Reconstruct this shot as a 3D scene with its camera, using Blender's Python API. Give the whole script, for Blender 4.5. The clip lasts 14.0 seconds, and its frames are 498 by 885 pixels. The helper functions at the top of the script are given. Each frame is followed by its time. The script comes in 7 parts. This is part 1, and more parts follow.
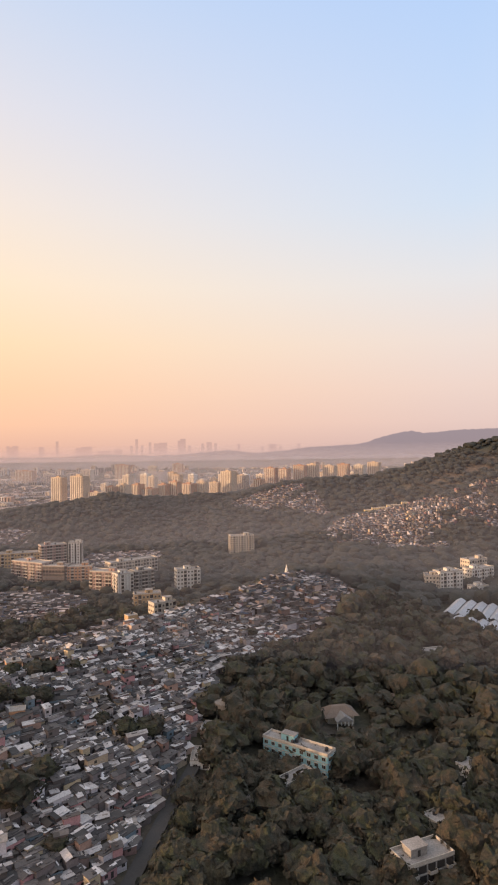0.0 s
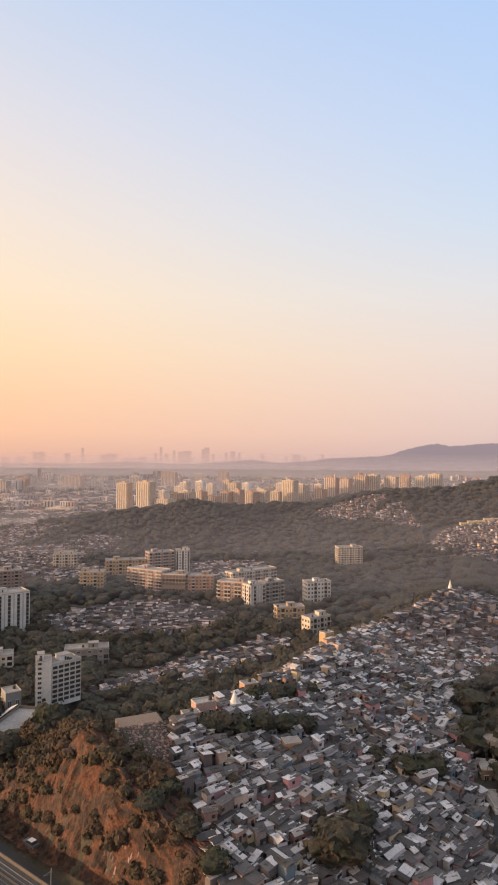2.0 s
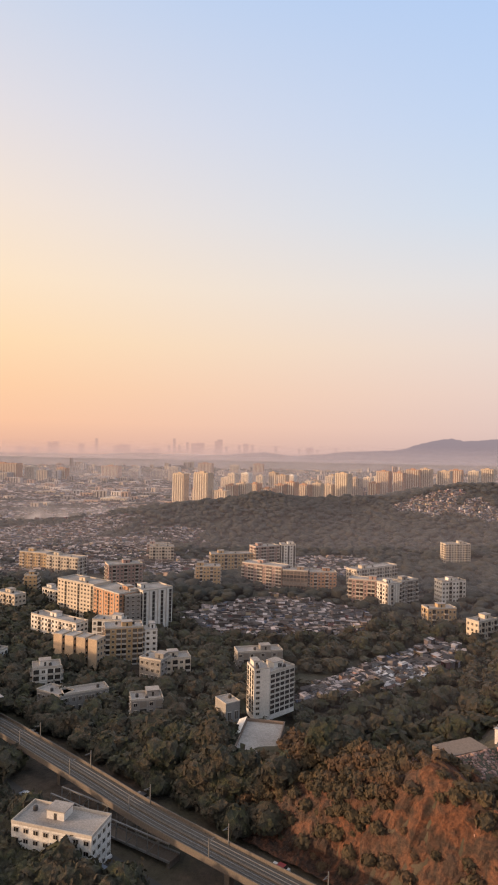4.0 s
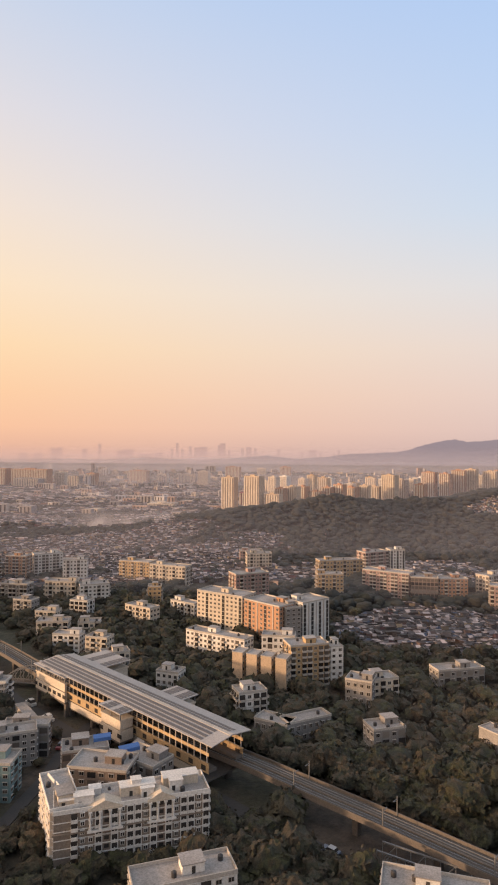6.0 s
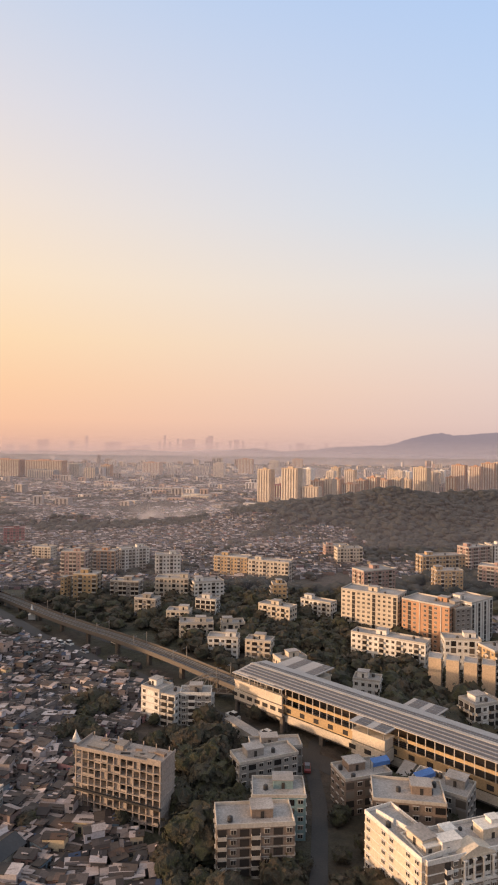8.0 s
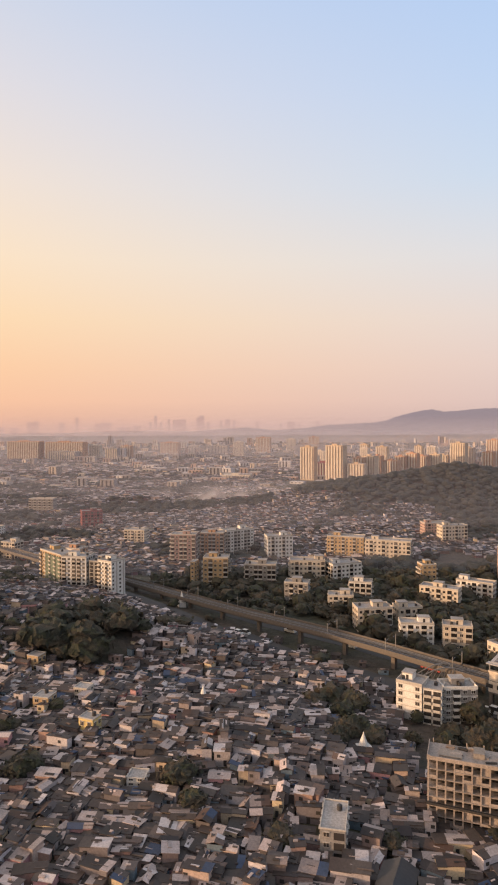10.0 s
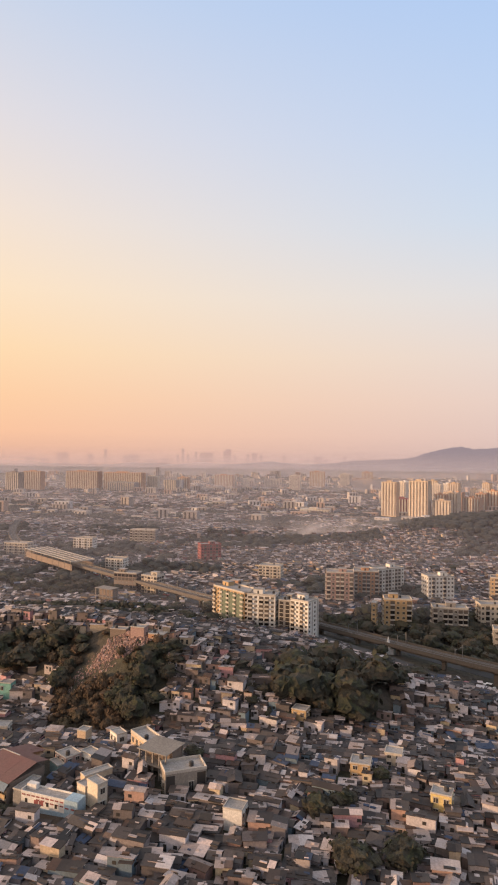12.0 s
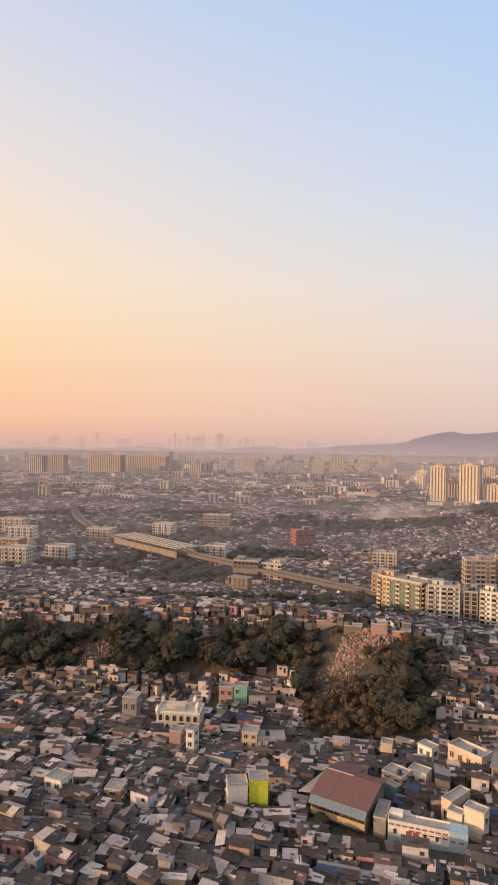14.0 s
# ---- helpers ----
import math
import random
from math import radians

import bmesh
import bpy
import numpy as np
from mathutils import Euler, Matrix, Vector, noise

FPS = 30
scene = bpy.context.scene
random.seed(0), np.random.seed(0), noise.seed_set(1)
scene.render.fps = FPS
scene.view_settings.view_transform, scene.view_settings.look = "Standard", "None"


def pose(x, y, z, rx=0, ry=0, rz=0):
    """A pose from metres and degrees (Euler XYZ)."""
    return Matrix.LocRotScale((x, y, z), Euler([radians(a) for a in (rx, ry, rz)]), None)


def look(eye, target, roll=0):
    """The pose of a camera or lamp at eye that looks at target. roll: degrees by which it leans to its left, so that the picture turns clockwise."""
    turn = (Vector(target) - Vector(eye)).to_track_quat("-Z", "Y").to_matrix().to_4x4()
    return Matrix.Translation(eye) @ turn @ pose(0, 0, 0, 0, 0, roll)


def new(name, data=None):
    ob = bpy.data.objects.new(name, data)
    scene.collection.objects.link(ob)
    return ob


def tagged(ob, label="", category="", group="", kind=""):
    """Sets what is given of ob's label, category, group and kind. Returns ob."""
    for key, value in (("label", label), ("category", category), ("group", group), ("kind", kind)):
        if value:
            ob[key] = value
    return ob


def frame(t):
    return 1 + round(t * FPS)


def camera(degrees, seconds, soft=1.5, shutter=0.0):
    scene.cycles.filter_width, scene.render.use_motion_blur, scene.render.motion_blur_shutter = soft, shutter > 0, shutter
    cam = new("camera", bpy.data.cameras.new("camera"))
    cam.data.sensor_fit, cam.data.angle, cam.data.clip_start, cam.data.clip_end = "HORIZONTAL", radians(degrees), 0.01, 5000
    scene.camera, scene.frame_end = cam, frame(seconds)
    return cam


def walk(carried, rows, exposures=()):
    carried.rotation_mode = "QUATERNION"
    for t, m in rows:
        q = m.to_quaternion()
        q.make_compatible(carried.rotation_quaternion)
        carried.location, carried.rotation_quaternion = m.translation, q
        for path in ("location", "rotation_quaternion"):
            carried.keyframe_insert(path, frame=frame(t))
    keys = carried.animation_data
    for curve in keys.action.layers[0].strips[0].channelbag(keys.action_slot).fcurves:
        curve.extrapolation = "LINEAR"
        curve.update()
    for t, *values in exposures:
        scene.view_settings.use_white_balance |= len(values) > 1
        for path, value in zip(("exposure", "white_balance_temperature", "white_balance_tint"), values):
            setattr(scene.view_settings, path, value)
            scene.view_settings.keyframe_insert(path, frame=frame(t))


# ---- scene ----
cam = camera(42.9, 14.0, soft=2.0)
PATH = [
    (0, (0.73, 0.70, 93.94), (1.742, 20.672, 94.061), -0.69),
    (0.5, (-16.57, 6.38, 93.35), (-15.773, 26.363, 93.600), -0.80),
    (1, (-33.93, 12.02, 92.76), (-33.349, 32.011, 93.112), -0.54),
    (1.5, (-51.36, 17.63, 92.17), (-50.917, 37.618, 92.571), 0.05),
    (2, (-68.86, 23.19, 91.58), (-68.598, 43.185, 92.011), 0.42),
    (2.5, (-86.42, 28.72, 90.98), (-86.315, 48.713, 91.403), 0.72),
    (3, (-104.05, 34.20, 90.39), (-104.125, 54.200, 90.756), 0.74),
    (3.5, (-121.74, 39.65, 89.80), (-121.866, 59.649, 90.065), 1.17),
    (4, (-139.50, 45.06, 89.20), (-139.650, 65.058, 89.386), 1.17),
    (4.5, (-157.33, 50.43, 88.61), (-157.476, 70.428, 88.731), 1.04),
    (5, (-175.22, 55.76, 88.02), (-175.367, 75.758, 88.121), 0.84),
    (5.5, (-193.18, 61.05, 87.42), (-193.374, 81.048, 87.578), 0.38),
    (6, (-211.20, 66.30, 86.83), (-211.442, 86.298, 87.124), 0.42),
    (6.5, (-229.29, 71.51, 86.23), (-229.468, 91.509, 86.647), 0.95),
    (7, (-247.45, 76.69, 85.64), (-247.547, 96.682, 86.098), 1.05),
    (7.5, (-265.67, 81.82, 85.04), (-265.660, 101.820, 85.371), 0.94),
    (8, (-283.96, 86.92, 84.45), (-283.815, 106.917, 84.514), 0.67),
    (8.5, (-302.31, 91.97, 83.85), (-302.039, 111.971, 83.617), 0.33),
    (9, (-320.73, 96.99, 83.26), (-320.353, 116.982, 82.758), 0.02),
    (9.5, (-339.21, 101.97, 82.66), (-338.751, 121.954, 82.030), 0.16),
    (10, (-357.77, 106.91, 82.06), (-357.345, 126.895, 81.469), -0.22),
    (10.5, (-376.38, 111.81, 81.47), (-376.120, 131.802, 81.062), -0.05),
    (11, (-395.07, 116.67, 80.87), (-394.998, 136.668, 80.738), 0.30),
    (11.5, (-413.82, 121.49, 80.27), (-414.017, 141.489, 80.464), 0.55),
    (12, (-432.63, 126.27, 79.67), (-433.055, 146.263, 80.149), 0.80),
    (12.5, (-451.52, 131.02, 79.07), (-452.085, 150.999, 79.668), 0.44),
    (13, (-470.46, 135.72, 78.48), (-471.014, 155.706, 78.999), 0.56),
    (13.5, (-489.48, 140.39, 77.88), (-489.870, 160.380, 78.176), 0.98),
    (14, (-508.56, 145.01, 77.28), (-508.731, 165.011, 77.268), 0.93),
]
walk(cam, [(t, look(eye, target, roll)) for t, eye, target, roll in PATH], [(0, 0.10), (3, 0.04), (5.5, 0.0), (14, 0.0)])

# ---- world, sun, exposure ----
def lin(r, g, b):
    """A colour given in 0 to 255, as a linear one."""
    return tuple((c / 255 / 12.92 if c / 255 < 0.04045 else ((c / 255 + 0.055) / 1.055) ** 2.4) for c in (r, g, b)) + (1.0,)


class Nodes:
    """Short hand for building a node tree."""

    def __init__(self, tree):
        self.tree = tree
        tree.nodes.clear()

    def add(self, kind, **sockets):
        node = self.tree.nodes.new(kind)
        for key, value in sockets.items():
            self.plug(node, key, value)
        return node

    def plug(self, node, key, value):
        socket = node.inputs[int(key[1:])] if key[0] == "i" and key[1:].isdigit() else node.inputs[key.replace("_", " ")]
        if isinstance(value, bpy.types.NodeSocket):
            self.tree.links.new(value, socket)
        else:
            socket.default_value = value

    def math(self, op, a, b=0.0, c=0.0):
        node = self.add("ShaderNodeMath", i0=a, i1=b, i2=c)
        node.operation = op
        return node.outputs[0]

    def ramp(self, value, stops, mode="LINEAR"):
        node = self.add("ShaderNodeValToRGB", i0=value)
        node.color_ramp.interpolation = mode
        spots = node.color_ramp.elements
        while len(spots) < len(stops):
            spots.new(0.5)
        for spot, (place, colour) in zip(spots, stops):
            spot.position, spot.color = place, colour
        return node.outputs[0]

    def mix(self, factor, a, b, mode="MIX"):
        node = self.add("ShaderNodeMix")
        node.data_type, node.blend_type = "RGBA", mode
        self.plug(node, "i0", factor), self.plug(node, "i6", a), self.plug(node, "i7", b)
        return node.outputs[2]

    def span(self, value, a, b, c=0.0, d=1.0):
        node = self.add("ShaderNodeMapRange", i0=value, i1=a, i2=b, i3=c, i4=d)
        return node.outputs[0]

    def noise(self, vector, scale, detail=3.0, rough=0.55):
        node = self.add("ShaderNodeTexNoise", Vector=vector, Scale=scale, Detail=detail, Roughness=rough)
        return node.outputs[0]


SUN_TURN, SUN_HIGH = radians(258), radians(7.0)  # from north (+y) clockwise
world = bpy.data.worlds.new("dusk_sky")
scene.world = world
world.use_nodes = True
n = Nodes(world.node_tree)
way = n.add("ShaderNodeTexCoord").outputs["Generated"]
axis = n.add("ShaderNodeSeparateXYZ", i0=way)
ax, ay, az = axis.outputs[0], axis.outputs[1], axis.outputs[2]
high = n.math("MULTIPLY", n.math("ARCSINE", az), 180 / math.pi)  # degrees over the horizon
side = n.math("MULTIPLY", n.math("ARCTAN2", ax, ay), 180 / math.pi)  # degrees right of north
level = n.span(high, -5, 90)
west = n.ramp(level, [(0.000, lin(176, 140, 126)), (0.047, lin(226, 176, 156)), (0.074, lin(250, 196, 160)), (0.105, lin(254, 206, 164)), (0.147, lin(255, 219, 176)), (0.200, lin(253, 227, 196)), (0.263, lin(243, 226, 212)), (0.337, lin(226, 221, 225)), (0.432, lin(199, 212, 234)), (0.684, lin(204, 204, 208)), (1.000, lin(206, 200, 196))])
east = n.ramp(level, [(0.000, lin(160, 140, 136)), (0.047, lin(208, 180, 176)), (0.074, lin(224, 196, 188)), (0.105, lin(231, 206, 196)), (0.147, lin(232, 216, 208)), (0.200, lin(224, 222, 224)), (0.263, lin(206, 219, 236)), (0.337, lin(192, 212, 241)), (0.432, lin(176, 203, 242)), (0.684, lin(200, 204, 212)), (1.000, lin(206, 200, 196))])
sky = n.mix(n.span(side, -24, 22), west, east)
# the far ridge and the towers on the horizon, many kilometres off, haze mixed into their colours: degrees right of
# north, width, degrees over the horizon
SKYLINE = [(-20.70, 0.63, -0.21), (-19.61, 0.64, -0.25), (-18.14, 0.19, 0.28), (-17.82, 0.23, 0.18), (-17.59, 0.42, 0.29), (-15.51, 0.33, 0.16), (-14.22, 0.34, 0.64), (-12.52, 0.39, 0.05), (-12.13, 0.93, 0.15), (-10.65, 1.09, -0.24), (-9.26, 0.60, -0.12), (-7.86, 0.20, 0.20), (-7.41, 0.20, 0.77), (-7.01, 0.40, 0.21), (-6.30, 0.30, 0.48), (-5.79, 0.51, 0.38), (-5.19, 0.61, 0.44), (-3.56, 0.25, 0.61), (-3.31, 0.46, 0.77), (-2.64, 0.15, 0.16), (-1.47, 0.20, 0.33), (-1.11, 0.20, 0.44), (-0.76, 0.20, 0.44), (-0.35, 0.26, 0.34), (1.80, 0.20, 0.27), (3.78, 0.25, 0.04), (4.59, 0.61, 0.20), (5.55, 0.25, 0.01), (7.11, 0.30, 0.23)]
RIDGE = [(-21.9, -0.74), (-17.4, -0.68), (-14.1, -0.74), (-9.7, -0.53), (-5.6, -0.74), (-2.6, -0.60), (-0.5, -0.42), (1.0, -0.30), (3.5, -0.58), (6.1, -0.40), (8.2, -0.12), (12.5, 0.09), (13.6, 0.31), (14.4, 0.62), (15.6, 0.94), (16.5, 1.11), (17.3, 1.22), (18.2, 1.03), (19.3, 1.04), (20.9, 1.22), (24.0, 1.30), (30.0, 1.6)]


def outline_of(nodes, rows, start, end, base, top, mode):
    """The height of an outline, in degrees, for each direction."""
    stops = [((a - start) / (end - start), ((h - base) / (top - base),) * 3 + (1.0,)) for a, h in rows]
    return nodes.span(nodes.ramp(nodes.span(side, start, end), stops, mode), 0.0, 1.0, base, top)


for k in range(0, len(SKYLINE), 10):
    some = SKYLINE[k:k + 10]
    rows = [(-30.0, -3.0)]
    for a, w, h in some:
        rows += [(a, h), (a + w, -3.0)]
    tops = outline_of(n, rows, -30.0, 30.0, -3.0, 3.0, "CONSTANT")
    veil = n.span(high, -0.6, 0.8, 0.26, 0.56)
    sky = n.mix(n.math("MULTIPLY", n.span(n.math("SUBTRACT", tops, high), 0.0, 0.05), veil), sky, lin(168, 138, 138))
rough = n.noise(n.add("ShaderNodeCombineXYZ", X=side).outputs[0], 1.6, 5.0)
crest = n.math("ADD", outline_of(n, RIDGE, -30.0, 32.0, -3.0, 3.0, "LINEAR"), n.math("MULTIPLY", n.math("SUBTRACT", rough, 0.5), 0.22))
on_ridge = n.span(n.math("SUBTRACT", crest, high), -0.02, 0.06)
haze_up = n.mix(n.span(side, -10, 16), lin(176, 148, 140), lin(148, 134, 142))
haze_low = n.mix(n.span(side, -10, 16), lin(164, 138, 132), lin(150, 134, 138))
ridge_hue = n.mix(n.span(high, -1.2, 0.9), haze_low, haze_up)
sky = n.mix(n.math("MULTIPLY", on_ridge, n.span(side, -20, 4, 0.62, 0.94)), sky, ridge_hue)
air = n.add("ShaderNodeTexSky")
air.sky_type, air.sun_disc, air.sun_elevation, air.sun_rotation = "NISHITA", False, SUN_HIGH, SUN_TURN
# the bright sky round the low sun, out of view to the west
toward = n.add("ShaderNodeVectorMath", i0=way, i1=(math.sin(SUN_TURN) * math.cos(SUN_HIGH), math.cos(SUN_TURN) * math.cos(SUN_HIGH), math.sin(SUN_HIGH)))
toward.operation = "DOT_PRODUCT"
lobe = n.math("MULTIPLY", n.math("POWER", n.math("MAXIMUM", toward.outputs["Value"], 0.0), 6.0), 3.0)
tint = n.add("ShaderNodeCombineXYZ", X=lobe, Y=n.math("MULTIPLY", lobe, 0.62), Z=n.math("MULTIPLY", lobe, 0.36))
sky = n.mix(1.0, sky, tint.outputs[0], "ADD")
glow = n.add("ShaderNodeBackground", Color=air.outputs[0], Strength=0.004)
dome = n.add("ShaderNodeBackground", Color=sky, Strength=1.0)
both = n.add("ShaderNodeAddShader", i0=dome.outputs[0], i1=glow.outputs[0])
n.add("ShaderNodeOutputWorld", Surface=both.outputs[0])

sun = new("sun", bpy.data.lights.new("sun", "SUN"))
sun.data.energy, sun.data.angle, sun.data.color = 5.0, radians(2.0), (1.0, 0.64, 0.38)
sun_way = Vector((math.sin(SUN_TURN) * math.cos(SUN_HIGH), math.cos(SUN_TURN) * math.cos(SUN_HIGH), math.sin(SUN_HIGH)))
sun.matrix_world = look(sun_way * 900, (0, 0, 0))

# ---- materials ----
def material(name, colours, rough=0.85, pick="object", grain=0.35, scale=0.6, metal=0.0, dirt=0.25, bump=0.0, fine=4.0, patch=0.06, canopy=0.0):
    """A surface in one of the given colours, picked by object or by island, with stains at two scales."""
    mat = bpy.data.materials.new(name)
    mat.use_nodes = True
    n = Nodes(mat.node_tree)
    place = n.add("ShaderNodeNewGeometry")
    spot = place.outputs["Position"]
    if len(colours) > 1:
        draw = n.add("ShaderNodeObjectInfo").outputs["Random"] if pick == "object" else place.outputs["Random Per Island"]
        if pick == "place":
            draw = n.span(n.noise(spot, patch, 3.0), 0.3, 0.7)
        base = n.ramp(draw, [(i / len(colours), (*c, 1)) for i, c in enumerate(colours)], "LINEAR" if pick == "place" else "CONSTANT")
    else:
        base = (*colours[0], 1)
    large = n.span(n.noise(spot, scale * 0.25, 3.0), 0.35, 0.7)
    small = n.noise(spot, scale * fine, 4.0, 0.65)
    tone = n.ramp(small, [(0.25, (1 - grain, 1 - grain, 1 - grain, 1)), (0.75, (1 + grain * 0.4,) * 3 + (1,))])
    hue = n.mix(n.math("MULTIPLY", large, dirt), base, (0.13, 0.105, 0.085, 1))
    hue = n.mix(1.0, hue, tone, "MULTIPLY")
    shader = n.add("ShaderNodeBsdfPrincipled", Base_Color=hue, Roughness=rough, Metallic=metal)
    if bump:
        n.plug(shader, "Normal", n.add("ShaderNodeBump", Strength=bump, Distance=0.4, Height=small).outputs[0])
    if canopy:
        # leaves hang at all angles: the canopy takes light more from above than its rounded shell does
        lean = n.add("ShaderNodeMix")
        lean.data_type = "VECTOR"
        n.plug(lean, "i0", canopy), n.plug(lean, "i4", place.outputs["Normal"]), n.plug(lean, "i5", (0.0, 0.0, 1.0))
        rough_leaves = n.add("ShaderNodeBump", Strength=0.45, Distance=0.5, Height=n.noise(spot, 1.1, 4.0, 0.7))
        n.plug(rough_leaves, "Normal", lean.outputs[1])
        n.plug(shader, "Normal", rough_leaves.outputs[0])
    n.add("ShaderNodeOutputMaterial", Surface=shader.outputs[0])
    return mat


def ground_material():
    mat = bpy.data.materials.new("dry_ground")
    mat.use_nodes = True
    n = Nodes(mat.node_tree)
    spot = n.add("ShaderNodeNewGeometry").outputs["Position"]
    patch = n.noise(spot, 0.02, 5.0)
    soil = n.ramp(n.noise(spot, 0.35, 5.0, 0.7), [(0.3, (0.035, 0.028, 0.021, 1)), (0.7, (0.11, 0.082, 0.06, 1))])
    scrub = n.ramp(n.noise(spot, 0.5, 5.0, 0.7), [(0.3, (0.022, 0.024, 0.014, 1)), (0.7, (0.075, 0.07, 0.042, 1))])
    hue = n.mix(n.span(patch, 0.42, 0.58), soil, scrub)
    shader = n.add("ShaderNodeBsdfPrincipled", Base_Color=hue, Roughness=0.95)
    n.plug(shader, "Normal", n.add("ShaderNodeBump", Strength=0.6, Distance=1.5, Height=n.noise(spot, 0.25, 5.0, 0.7)).outputs[0])
    n.add("ShaderNodeOutputMaterial", Surface=shader.outputs[0])
    return mat


def glass_material():
    mat = bpy.data.materials.new("window_glass")
    mat.use_nodes = True
    n = Nodes(mat.node_tree)
    draw = n.add("ShaderNodeNewGeometry").outputs["Random Per Island"]
    hue = n.ramp(draw, [(0.0, (0.02, 0.018, 0.018, 1)), (0.45, (0.045, 0.04, 0.037, 1)), (0.75, (0.11, 0.092, 0.078, 1)), (0.92, (0.22, 0.19, 0.16, 1))], "CONSTANT")
    shader = n.add("ShaderNodeBsdfPrincipled", Base_Color=hue, Roughness=0.25)
    n.add("ShaderNodeOutputMaterial", Surface=shader.outputs[0])
    return mat


def haze_sheet_material(thick, low, high, x0=None, x1=None):
    """Distance haze put into a sheet: it lets most light through and scatters the rest, densest near the ground."""
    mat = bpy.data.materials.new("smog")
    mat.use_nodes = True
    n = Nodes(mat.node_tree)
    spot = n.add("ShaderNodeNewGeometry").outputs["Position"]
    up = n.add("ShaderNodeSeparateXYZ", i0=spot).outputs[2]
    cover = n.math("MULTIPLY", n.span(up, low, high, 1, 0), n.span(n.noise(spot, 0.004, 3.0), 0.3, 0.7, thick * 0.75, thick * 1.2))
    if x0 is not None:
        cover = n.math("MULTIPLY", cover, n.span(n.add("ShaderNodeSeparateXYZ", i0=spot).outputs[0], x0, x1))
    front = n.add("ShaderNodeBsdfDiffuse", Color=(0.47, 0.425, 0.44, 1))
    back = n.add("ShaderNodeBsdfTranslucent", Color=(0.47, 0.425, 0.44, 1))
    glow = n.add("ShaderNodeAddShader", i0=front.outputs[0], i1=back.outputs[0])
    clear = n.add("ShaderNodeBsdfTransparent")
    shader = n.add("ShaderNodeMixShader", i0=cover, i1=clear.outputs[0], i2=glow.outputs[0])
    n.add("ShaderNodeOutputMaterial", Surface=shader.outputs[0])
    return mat


